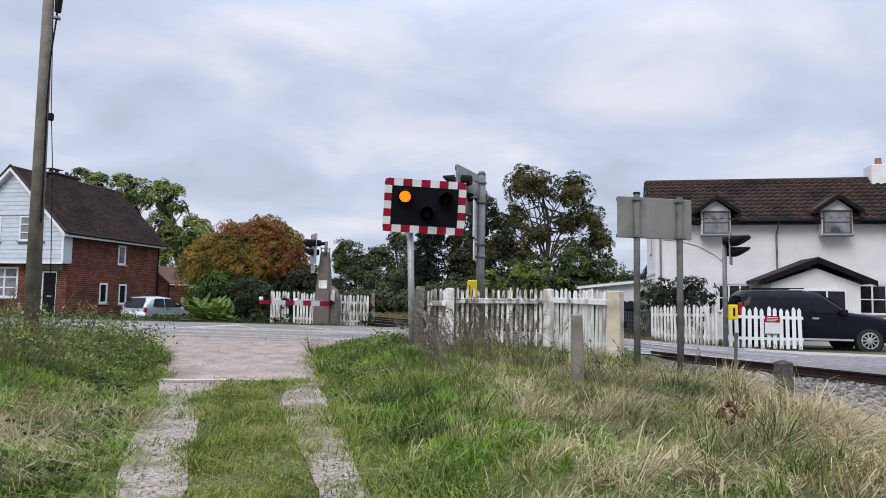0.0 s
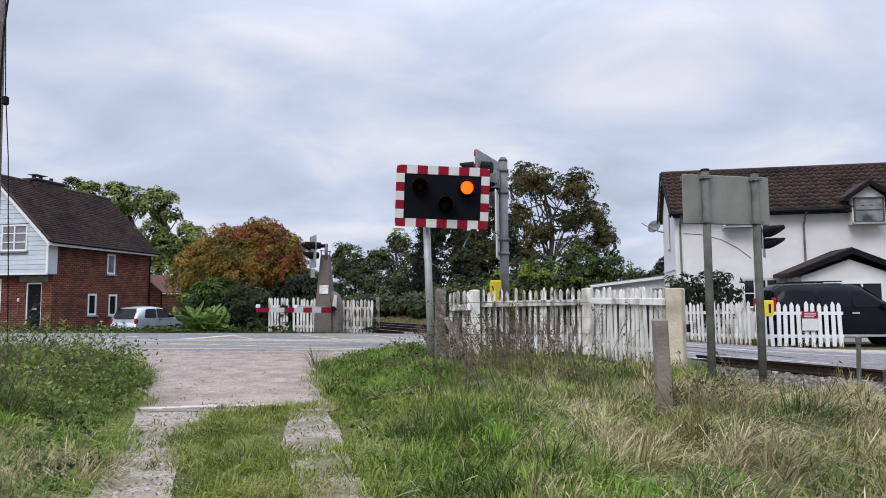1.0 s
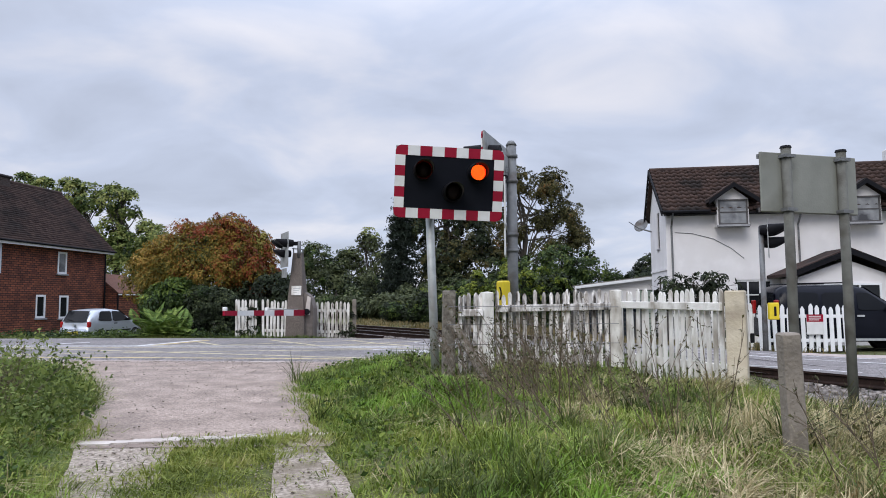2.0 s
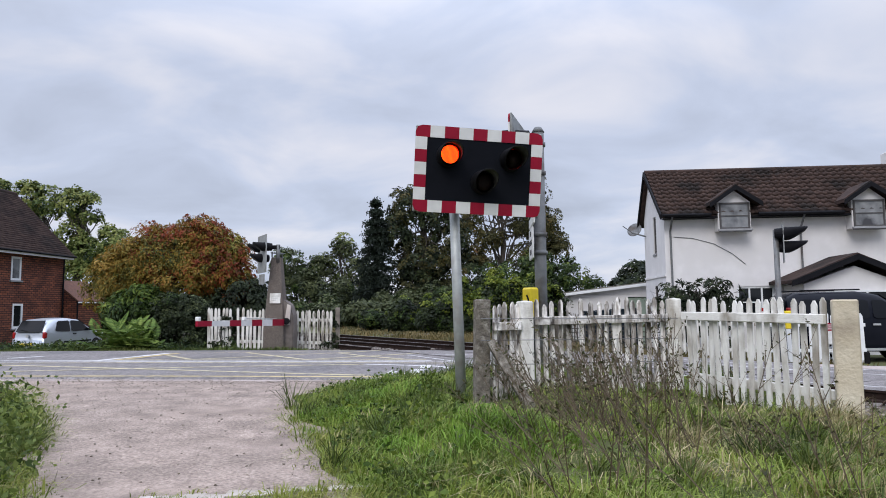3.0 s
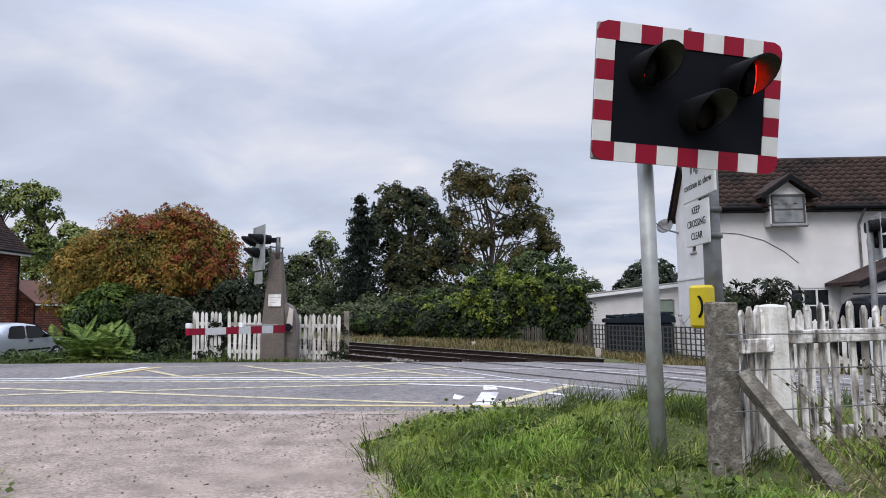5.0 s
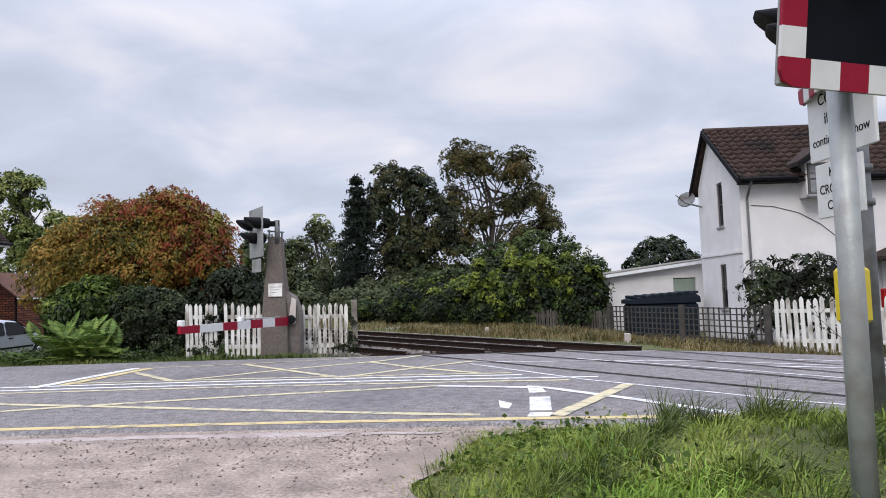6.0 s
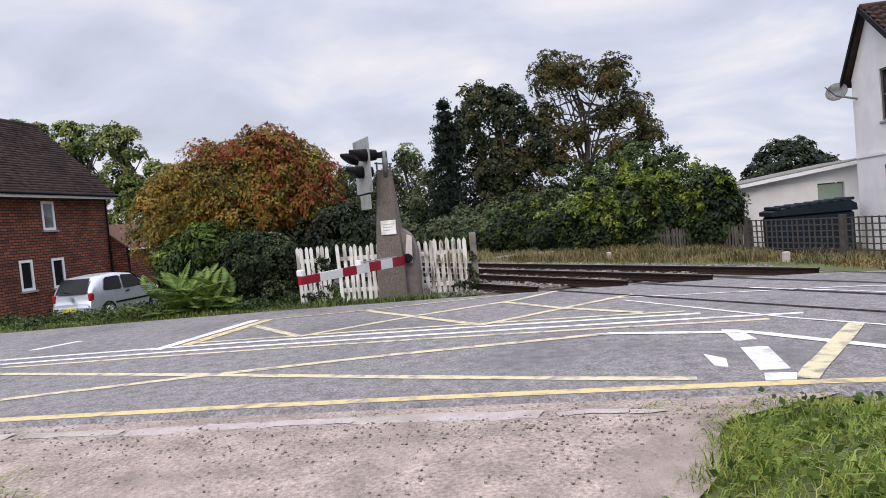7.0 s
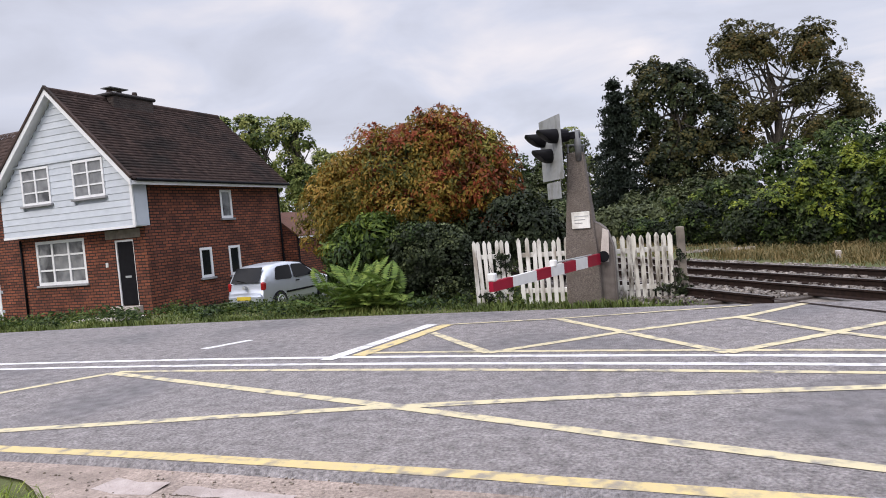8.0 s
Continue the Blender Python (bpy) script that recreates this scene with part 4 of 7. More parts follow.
def lens(parent, x, z, lit, r=0.1, y=-0.115):
    """A round lens: glass on the front, a dark shell on the back."""
    bm = bmesh.new()
    seg = 20
    ctr = bm.verts.new((0, -0.012, 0)); back = bm.verts.new((0, 0.03, 0))
    ring = [bm.verts.new((r * 0.6 * math.cos(2 * math.pi * i / seg), -0.009, r * 0.6 * math.sin(2 * math.pi * i / seg))) for i in range(seg)]
    rim = [bm.verts.new((r * math.cos(2 * math.pi * i / seg), 0, r * math.sin(2 * math.pi * i / seg))) for i in range(seg)]
    for i in range(seg):
        j = (i + 1) % seg
        bm.faces.new((ctr, ring[j], ring[i])); bm.faces.new((ring[i], ring[j], rim[j], rim[i]))
        f = bm.faces.new((back, rim[i], rim[j])); f.material_index = 1
    o = part("lens", bm, [LAMPGLARE if lit else LAMPOUT, LAMPOUT], parent, "round red signal lens", smooth=True)
    o.matrix_basis = pose(x, y, z)
    if lit:
        # added glowing red fins: straight on, the core's amber stands for overexposed glare
        bm = bmesh.new()
        for i in range(-7, 8):
            u = i * 0.0125
            hh = math.sqrt(max(0.0, (r * 0.97) ** 2 - u * u))
            box(bm, u - 0.001, u + 0.001, -0.057, -0.013, -hh, hh)
        part("louvres", bm, LAMPON, o)
        bm = bmesh.new()
        rim = [[bm.verts.new((q * math.cos(2 * math.pi * i / seg), yy, q * math.sin(2 * math.pi * i / seg))) for i in range(seg)] for q, yy in ((r + 0.004, 0.004), (r + 0.004, -0.05), (r, -0.05), (r, 0.004))]
        for a_, b_ in zip(rim, rim[1:]):
            for i in range(seg):
                bm.faces.new((a_[i], a_[(i + 1) % seg], b_[(i + 1) % seg], b_[i]))
        part("lens_collar", bm, BLACKP, o)
    return o


def backboard(parent, w, h, b=0.13, nx=8, ny=6, front=True):
    """A black board with a red and white edge of single squares and rounded corners."""
    part("board", B(-w / 2 + 0.004, w / 2 - 0.004, 0.002, 0.03, 0.004, h - 0.004, 0.01), GREYP, parent, "grey metal back of the board")
    part("black_panel", B(-w / 2 + b * 0.8, w / 2 - b * 0.8, -0.012, 0.001, b * 0.8, h - b * 0.8), BOARDBLK, parent)
    cells = []
    n = 9
    for i in range(n):
        x0, x1 = -w / 2 + w * i / n, -w / 2 + w * (i + 1) / n
        cells.append((x0, x1, h - b, h, i % 2, i in (0, n - 1), i == 0, True)); cells.append((x0, x1, 0, b, i % 2, i in (0, n - 1), i == 0, False))
    n2 = 5
    hh = h - 2 * b
    for i in range(n2):
        z0, z1 = b + hh * i / n2, b + hh * (i + 1) / n2
        cells.append((-w / 2, -w / 2 + b, z0, z1, (i + 1) % 2, False, True, True)); cells.append((w / 2 - b, w / 2, z0, z1, (i + 1) % 2, False, False, True))
    for x0, x1, z0, z1, white, corner, left, top in cells:
        if corner:
            c = 0.07
            xe, xi = (x0, x1) if left else (x1, x0)
            ze, zi = (z1, z0) if top else (z0, z1)
            sx, sz = (1 if left else -1), (-1 if top else 1)
            poly = [(xi, zi), (xi, ze), (xe + sx * c, ze), (xe + sx * c * 0.3, ze + sz * c * 0.3), (xe, ze + sz * c), (xe, zi)]
            bm = wall_poly(bmesh.new(), poly, -0.02, 0.0)
        else:
            bm = B(x0, x1, -0.02, 0.0, z0, z1)
        part("edge_square", bm, WHITEREF if white else REDREF, parent)


signal = thing("crossing_signal", pose(-1.02, 13.95, 0.05), "crossing signal on a grey post, red lamps flashing, striped black board", "crossing signal")
part("post", R((0.045, 0.05, -0.4), (-0.05, -0.08, 2.55), 0.06, 0.056, 16), GALV, signal, smooth=True)
head = new("signal_head")
head.parent = signal
head.matrix_basis = pose(0.2, -0.2, 2.12, 6, 2.0, 7)
backboard(head, 1.45, 0.95)
LX, LZ = 0.36, 0.63
part("bracket", B(-0.42, -0.1, 0.03, 0.14, 0.3, 0.62, 0.01), GREYP, head)
for x, z in ((-LX, LZ), (LX, LZ), (0.04, 0.36)):
    hooded_lamp(head, x, z, 0.11, 0.3)
    part("lamp_housing", R((x, 0.03, z), (x, 0.19, z), 0.12, 0.1, 16), BLACKP, head)
lens_left = lens(head, -LX, LZ, True)
lens_right = lens(head, LX, LZ, True)
lens(head, 0.04, 0.36, False)


def lettering(parent, text, size, m, label):
    cu = bpy.data.curves.new("lettering", "FONT")
    cu.body, cu.size, cu.align_x, cu.extrude = text, size, "CENTER", 0.001
    tmp = new("lettering_source", cu)
    me = bpy.data.meshes.new_from_object(tmp.evaluated_get(bpy.context.evaluated_depsgraph_get()))
    bpy.data.objects.remove(tmp)
    me.materials.clear()
    me.materials.append(BLACKP)
    o = new("lettering", me)
    o.parent = parent
    o.matrix_basis = m
    return tagged(o, label)


# the second signal, facing along the road, with the notices and the telephone
post2 = thing("crossing_signal", pose(0.24, 15.4, 0.0), "crossing signal on a steel post with notices and yellow telephone", "crossing signal")
part("post", R((0, 0, -0.4), (0, 0, 3.55), 0.085, 0.08, 16), DARKSTEEL, post2, smooth=True)
part("post_cap", R((0, 0, 3.55), (0, 0, 3.62), 0.09, 0.05, 16), DARKSTEEL, post2, smooth=True)
for z in (3.35, 2.95, 2.1, 1.85):
    part("clamp_band", R((0, 0, z), (0, 0, z + 0.05), 0.1, 0.1, 16), DARKSTEEL, post2, smooth=True)
h2 = new("signal_head"); h2.parent = post2
h2.matrix_basis = pose(-0.28, -0.1, 2.73, 0, 0, -111)
backboard(h2, 1.3, 0.9)
for x, z in ((-LX, LZ - 0.02), (LX, LZ - 0.02), (0, 0.36)):
    hooded_lamp(h2, x, z, 0.11, 0.32)
    lens(h2, x, z, False)
    part("lamp_housing", R((x, 0.03, z), (x, 0.2, z), 0.12, 0.1, 14), BLACKP, h2)
part("bracket", B(-0.1, 0.1, 0.03, 0.2, 0.3, 0.62, 0.01), GREYP, h2)
pl = part("notice_plate", B(-0.41, 0.41, -0.012, 0.012, 0, 0.74, 0.006), WHITEREF, post2, "white notice plate with black lettering")
pl.matrix_basis = pose(-0.11, 0.0, 2.24, 0, 0, -97)
for i, (tx, sz) in enumerate((("ANOTHER TRAIN", 0.1), ("COMING", 0.125), ("if lights", 0.13), ("continue to show", 0.1))):
    lettering(pl, tx, sz, pose(0, -0.014, 0.58 - i * 0.155, 90, 0, 0), "black capitals and small letters")
pl2 = part("notice_plate", B(-0.29, 0.29, -0.012, 0.012, 0, 0.42, 0.006), WHITEREF, post2, "small white notice plate with black lettering")
pl2.matrix_basis = pose(-0.11, 0.05, 1.79, 0, 0, -97)
for i, tx in enumerate(("KEEP", "CROSSING", "CLEAR")):
    lettering(pl2, tx, 0.1, pose(0, -0.014, 0.31 - i * 0.125, 90, 0, 0), "black capitals")
ph = part("telephone_box", B(-0.1, 0.1, -0.1, 0.05, 0, 0.4, 0.025), YELBOX, post2, "yellow telephone box with a black handset sign")
ph.matrix_basis = pose(-0.14, -0.06, 1.0, 0, 0, -60)
bm = bmesh.new()
for i in range(8):
    a0, a1 = math.pi * (0.2 + 0.6 * i / 8) - math.pi / 2, math.pi * (0.2 + 0.6 * (i + 1) / 8) - math.pi / 2
    rod(bm, (0.02 + 0.09 * math.cos(a0) - 0.06, -0.103, 0.2 + 0.12 * math.sin(a0)), (0.02 + 0.09 * math.cos(a1) - 0.06, -0.103, 0.2 + 0.12 * math.sin(a1)), 0.013, 0.013, 6)
part("handset_sign", bm, BLACKP, ph)
part("cable_pipe", R((-0.12, -0.05, -0.1), (-0.13, -0.06, 1.12), 0.02, 0.02, 8), BLACKP, post2, smooth=True)


# the signal at the pillar, seen from behind
s3 = thing("crossing_signal", pose(-5.3, 26.55, 2.62), "grey-backed crossing signal with black hoods at the pillar top", "crossing signal")
part("stub_post", R((0.0, 0, -0.1), (0.0, 0, 0.44), 0.06, 0.06, 12), DARKSTEEL, s3, smooth=True)
part("arm", B(-0.45, 0.05, -0.05, 0.05, 0.3, 0.42, 0.01), BLACKP, s3)
h3 = new("signal_head"); h3.parent = s3
h3.matrix_basis = pose(-0.48, 0.05, -0.4, 0, 0, -64)
part("board", wall_poly(bmesh.new(), [(-0.48, 0), (0.48, 0), (0.48, 1.12), (-0.48, 1.12)], -0.01, 0.01), GREYP, h3)
part("lower_plate", B(-0.3, 0.3, -0.01, 0.01, -0.34, -0.04), GREYP, h3)
for x, z in ((-0.3, 0.76), (0.3, 0.76), (0, 0.44)):
    hooded_lamp(h3, x, z, 0.11, 0.3)
    part("lamp_housing", R((x, 0.01, z), (x, 0.2, z), 0.13, 0.11, 14), BLACKP, h3)
part("bracket", B(-0.05, 0.05, 0.02, 0.1, 0.2, 0.9, 0.01), BLACKP, h3)

# the signal by the white house
s4 = thing("crossing_signal", pose(7.85, 22.75, -0.35), "crossing signal on a thin steel post with black hoods pointing away", "crossing signal")
part("post", R((0, 0, -0.3), (0, 0, 3.4), 0.07, 0.065, 12), DARKSTEEL, s4, smooth=True)
h4 = new("signal_head"); h4.parent = s4
h4.matrix_basis = pose(0.2, 0.02, 2.62, 0, 0, 62)
part("board", B(-0.34, 0.34, -0.01, 0.01, -0.05, 0.95), GREYP, h4)
for x, z in ((-0.2, 0.68), (0.2, 0.68), (0, 0.34)):
    hooded_lamp(h4, x, z, 0.13, 0.5)
    part("lamp_housing", R((x, 0.01, z), (x, 0.2, z), 0.14, 0.12, 14), BLACKP, h4)
part("bracket", B(-0.04, 0.04, 0.0, 0.2, 0.3, 0.8, 0.01), BLACKP, h4)
tb = part("telephone_box", B(-0.13, 0.13, -0.14, 0.0, 1.05, 1.5, 0.02), YELBOX, s4, "small yellow telephone box")
tb.matrix_basis = pose(0.18, -0.06, -0.15, 0, 0, 0)
part("handset_sign", B(-0.02, 0.04, -0.15, -0.14, 1.15, 1.4), BLACKP, tb)

# direction sign seen from behind, near the fence
ds = thing("road_sign", pose(2.25, 11.09, 0.05, 0, 0, 15.5), "grey-green back of a road sign on two round steel posts", "road sign")
part("panel", B(-0.27, 0.86, -0.045, -0.025, 1.84, 2.4, 0.006), SIGNBACK, ds)
for z in (1.86, 2.36):
    part("stiffening_rail", B(-0.27, 0.86, -0.025, 0.0, z - 0.02, z + 0.02), DARKSTEEL, ds)
for x in (0.0, 0.65):
    part("post", R((x, -0.075, -0.4), (x, -0.075, 2.44), 0.044, 0.044, 14), OLIVESTEEL, ds, smooth=True)
    part("post_cap", R((x, -0.075, 2.44), (x, -0.075, 2.46), 0.053, 0.045, 14), BLACKP, ds)
    for z in (1.86, 2.36):
        part("clip", B(x - 0.06, x + 0.06, -0.13, -0.025, z - 0.015, z + 0.015), DARKSTEEL, ds)


# ---- the barrier ----
def pillar():
    t = thing("barrier_pillar", pose(-5.35, 26.68, -0.16, 0, 0, -6), "tall tapering dark roughcast pillar with a white plate", "pillar")
    bm = bmesh.new()
    prof = ((0, 0.31), (0.75, 0.3), (1.5, 0.245), (2.3, 0.18), (2.84, 0.14))
    rows = []
    for z, w in prof:
        rows.append([bm.verts.new((sx * w, sy * w, z - (0.2 if z == 0 else 0))) for sx, sy in ((-1, -1), (1, -1), (1, 1), (-1, 1))])
    for a, b in zip(rows, rows[1:]):
        for i in range(4):
            bm.faces.new((a[i], a[(i + 1) % 4], b[(i + 1) % 4], b[i]))
    bm.faces.new(rows[-1])
    bmesh.ops.bevel(bm, geom=bm.edges[:], offset=0.018, segments=1, affect="EDGES")
    part("shaft", bm, PILLAR, t)
    pm = pose(0.03, -0.252, 1.62, -5, 0, 0)
    o = part("plate", B(-0.16, 0.16, -0.02, 0.0, -0.15, 0.15, 0.008), PAINT_W, t, "white plate with small faded writing")
    o.matrix_basis = pm
    for i in range(3):
        part("writing_bar", B(-0.11, 0.13 - 0.05 * i, -0.024, -0.02, 0.06 - i * 0.06, 0.075 - i * 0.06), GALV, o)
    bm = bmesh.new()
    rod(bm, (-0.12, -0.12, 2.84), (-0.12, -0.12, 3.0), 0.02, 0.02, 6); rod(bm, (0.12, 0.1, 2.84), (0.12, 0.1, 2.98), 0.02, 0.02, 6)
    rod(bm, (-0.16, -0.12, 2.98), (0.16, 0.1, 2.96), 0.018, 0.018, 6)
    part("top_fitting", bm, DARKSTEEL, t)
    return t


pillar()
mech = thing("barrier_machine", pose(-4.98, 26.74, -0.16, 0, 0, -4), "grey concrete-coloured barrier machine casing with a rounded top", "barrier machine")
bm = wall_poly(bmesh.new(), [(-0.2, -0.1), (0.18, -0.1), (0.18, 1.1), (0.08, 1.42), (-0.08, 1.56), (-0.2, 1.58)], -0.28, 0.28)
bmesh.ops.bevel(bm, geom=bm.edges[:], offset=0.03, segments=2, affect="EDGES")
part("casing", bm, mat("machine_casing", (0.12, 0.1, 0.088), (0.18, 0.155, 0.14), 8, 0.8, 0.4, c3=(0.11, 0.09, 0.08)), mech)
part("side_link", wall_poly(bmesh.new(), [(-0.07, 0.85), (0.09, 0.85), (0.12, 1.4), (0.02, 1.45)], -0.36, -0.31), CONCRETE, mech)
part("pivot", R((0, -0.4, 0.95), (0, -0.3, 0.95), 0.1, 0.1, 14), BLACKP, mech)
A, Z = Vector((-5.12, 26.2, 0.76)), Vector((-6.33, 22.15, 0.82))
arm = thing("half_barrier", Matrix.Translation(A) @ (Z - A).to_track_quat("X", "Z").to_matrix().to_4x4(), "lowered red and white striped half barrier across the road", "barrier")
AL = (Z - A).length
cuts = [-0.12, 0.6, 1.2, 1.75, 2.3, 2.85, 3.65, AL]
for i, (a, b) in enumerate(zip(cuts, cuts[1:])):
    bm = B(a, b, -0.03, 0.03, -0.5, 0.5)
    for v in bm.verts:
        v.co.z *= 0.19 - 0.07 * max(0, v.co.x) / AL
    part("arm_section", bm, REDREF if i % 2 == 0 else WHITEREF, arm)
for x in (AL - 0.05, AL * 0.5):
    lm = part("arm_lamp", B(x - 0.05, x + 0.05, -0.05, 0.05, 0.06, 0.16, 0.015), WHITEREF, arm, "small lamp standing on the arm")
part("top_stay", R((0.3, 0, 0.1), (AL * 0.5, 0, 0.11), 0.014, 0.014, 6), GALV, arm)


# ---- brick house ----
def window(parent, x0, x1, z0, z1, cols, rows, y=0.0, m=None, curtain=False, sill=True, frame_w=0.06, axis="front", fm=None):
    """A white framed window in a wall's face at y, looking along -y."""
    fm = fm or CLEAN_W
    wdo = new("window"); wdo.parent = parent
    wdo.matrix_basis = m if m is not None else pose(0, y, 0)
    bm = bmesh.new()
    f = frame_w
    box(bm, x0, x1, -0.03, 0.05, z0, z0 + f); box(bm, x0, x1, -0.03, 0.05, z1 - f, z1)
    box(bm, x0, x0 + f, -0.03, 0.05, z0 + f, z1 - f); box(bm, x1 - f, x1, -0.03, 0.05, z0 + f, z1 - f)
    for i in range(1, cols):
        x = x0 + (x1 - x0) * i / cols
        box(bm, x - f * 0.45, x + f * 0.45, -0.025, 0.04, z0 + f, z1 - f)
    for j in range(1, rows):
        z = z0 + (z1 - z0) * j / rows
        box(bm, x0 + f, x1 - f, -0.02, 0.03, z - f * 0.3, z + f * 0.3)
    part("window_frame", bm, fm, wdo)
    for i in range(cols):
        a, b = x0 + (x1 - x0) * i / cols, x0 + (x1 - x0) * (i + 1) / cols
        part("pane", B(a + f * 0.4, b - f * 0.4, 0.005, 0.012, z0 + f * 0.9, z1 - f * 0.9), CURTAIN if curtain else WINDOW, wdo)
    if sill:
        part("window_sill", B(x0 - 0.06, x1 + 0.06, -0.1, 0.02, z0 - 0.07, z0 - 0.002, 0.008), LEADING, wdo)
    return wdo


def tiled_slope(parent, p0, p1, q0, q1, courses, across, material, thick=0.025, wave=0.0, name="tiles"):
    """Overlapping tiles on a slope: eave from p0 to p1, ridge from q0 to q1. Joined geometry, each tile its own piece."""
    p0, p1, q0, q1 = (np.array(v, float) for v in (p0, p1, q0, q1))
    nrm = np.cross(p1 - p0, q0 - p0); nrm /= np.linalg.norm(nrm)
    if nrm[2] < 0:
        nrm = -nrm
    vs, fs = [], []
    sub = 4 if wave else 1
    for c in range(courses):
        t0, t1 = c / courses, min(1.0, (c + 1.15) / courses)
        for k in range(across):
            s0, s1 = (k + 0.03 + 0.5 * (c % 2) * (0 if wave else 1)) / across, (k + 0.98 + 0.5 * (c % 2) * (0 if wave else 1)) / across
            s0, s1 = min(s0, 1), min(s1, 1)
            if s1 - s0 < 0.002:
                continue
            jit = rng.uniform(-0.004, 0.006)
            b = len(vs)
            for j in range(sub + 1):
                s = s0 + (s1 - s0) * j / sub
                w = wave * math.sin(2 * math.pi * j / sub) if wave else 0
                lo = p0 + (p1 - p0) * s; hi = q0 + (q1 - q0) * s
                vs.append(lo + (hi - lo) * t0 + nrm * (thick + jit + w))
                vs.append(lo + (hi - lo) * t1 + nrm * (0.004 + w))
                vs.append(lo + (hi - lo) * t0 + nrm * (w * 0.5))
            for j in range(sub):
                i = b + 3 * j
                fs.append((i, i + 3, i + 4, i + 1)); fs.append((i + 2, i + 5, i + 3, i))
    o = soup(name, np.array(vs), np.array(fs), material, parent)
    return tagged(o, kind="stuff")


BRICK_AT = pose(-18.28, 31.77, -0.15, 0, 0, -9.1) @ Matrix.Scale(1.01, 4)
bh = thing("brick_house", BRICK_AT, "two-storey red brick house with white weatherboarded gable and brown tiled roof", "house")
WX, DP = -5.5, 6.7
EV, RG, RX, OV = 3.86, 6.75, -2.7, -0.42


def holed_wall(name, x0, x1, z0, z1, holes, y0, y1, material, parent, m=None):
    """A wall along x with rectangular openings right through it."""
    xs = sorted({x0, x1, *(h[0] for h in holes), *(h[1] for h in holes)})
    zs = sorted({z0, z1, *(h[2] for h in holes), *(h[3] for h in holes)})
    bm = bmesh.new()
    for a, b in zip(xs, xs[1:]):
        for c, d in zip(zs, zs[1:]):
            if any(h[0] <= (a + b) / 2 <= h[1] and h[2] <= (c + d) / 2 <= h[3] for h in holes):
                continue
            box(bm, a, b, y0, y1, c, d)
    bmesh.ops.remove_doubles(bm, verts=bm.verts[:], dist=0.0005)
    o = part(name, bm, material, parent)
    if m is not None:
        o.matrix_basis = m
    return o


fw = (-4.75, -2.55, 0.84, 2.26)
dr = (-1.3, -0.52, 0.06, 2.08)
holed_wall("front_wall", WX, 0, -0.3, 2.42, [fw, dr], 0.0, 0.25, BRICK, bh)
sw = [(3.38, 3.96, 2.56, 3.54), (2.16, 2.73, 0.63, 1.62), (3.56, 4.15, 0.58, 1.6)]
side_m = Matrix(((0, -1, 0, 0), (1, 0, 0, 0), (0, 0, 1, 0), (0, 0, 0, 1)))
holed_wall("side_wall", 0.25, DP, -0.3, EV - 0.1, sw, 0.0, 0.25, BRICK, bh, side_m)
part("back_wall", wall_poly(bmesh.new(), [(WX, -0.3), (-0.25, -0.3), (-0.25, EV - 0.1), (RX, RG - 0.15), (WX, EV - 0.1)], DP - 0.25, DP), BRICK, bh)
part("party_wall", B(WX, WX + 0.25, 0.25, DP - 0.25, -0.3, EV - 0.1), BRICK, bh)
window(bh, *fw[:2], *fw[2:], 3, 3, y=0.03, curtain=True, frame_w=0.095)
for h in sw:
    window(bh, *h[:2], *h[2:], 1, 1, m=side_m @ pose(0, 0.02, 0), frame_w=0.085, curtain=h[2] > 2)
# near-black box added inside: the unlit rooms' shade is its colour
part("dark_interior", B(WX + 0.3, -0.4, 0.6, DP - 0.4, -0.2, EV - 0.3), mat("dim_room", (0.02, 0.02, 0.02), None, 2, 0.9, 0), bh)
fd = new("door"); fd.parent = bh
fd.matrix_basis = pose(0, 0.06, 0)
part("door_frame", box(box(B(dr[0], dr[0] + 0.06, -0.03, 0.05, dr[2], dr[3]), dr[1] - 0.05, dr[1], -0.03, 0.05, dr[2], dr[3]), dr[0] + 0.06, dr[1] - 0.05, -0.03, 0.05, dr[3] - 0.06, dr[3]), CLEAN_W, fd)
part("door_leaf", B(dr[0] + 0.06, dr[1] - 0.05, 0.0, 0.04, dr[2] + 0.03, dr[3] - 0.06, 0.006), BLACKP, fd, "black panelled front door")
part("letter_plate", B(-1.02, -0.78, -0.012, 0.0, 0.92, 0.98), ALLOY, fd)
part("doorstep", B(dr[0] - 0.1, dr[1] + 0.15, -0.35, 0.0, -0.2, 0.07, 0.01), CONCRETE, bh)
part("number_plaque", B(-1.72, -1.62, -0.012, 0.0, 1.28, 1.42), WHITEREF, bh, "small house plaque beside the door")
part("door_lintel", B(-1.62, -0.2, -0.02, 0.0, 2.12, 2.38), WOOD, bh)
part("drainpipe", R((WX + 0.12, -0.05, -0.2), (WX + 0.12, -0.05, 2.35), 0.035, 0.035, 8), BLACKP, bh, smooth=True)
# the weatherboarded upper storey stands out over the front
uw = [(-4.48, -3.2, 3.4, 4.56), (-2.22, -0.92, 3.42, 4.56)]
XL, XR = -5.55, 0.12


def gable_half(z):
    """Half width of the gable under its roof at height z."""
    return min(1.0, (RG - 0.12 - z) / (RG - 0.12 - EV)) if z > EV else 1.0


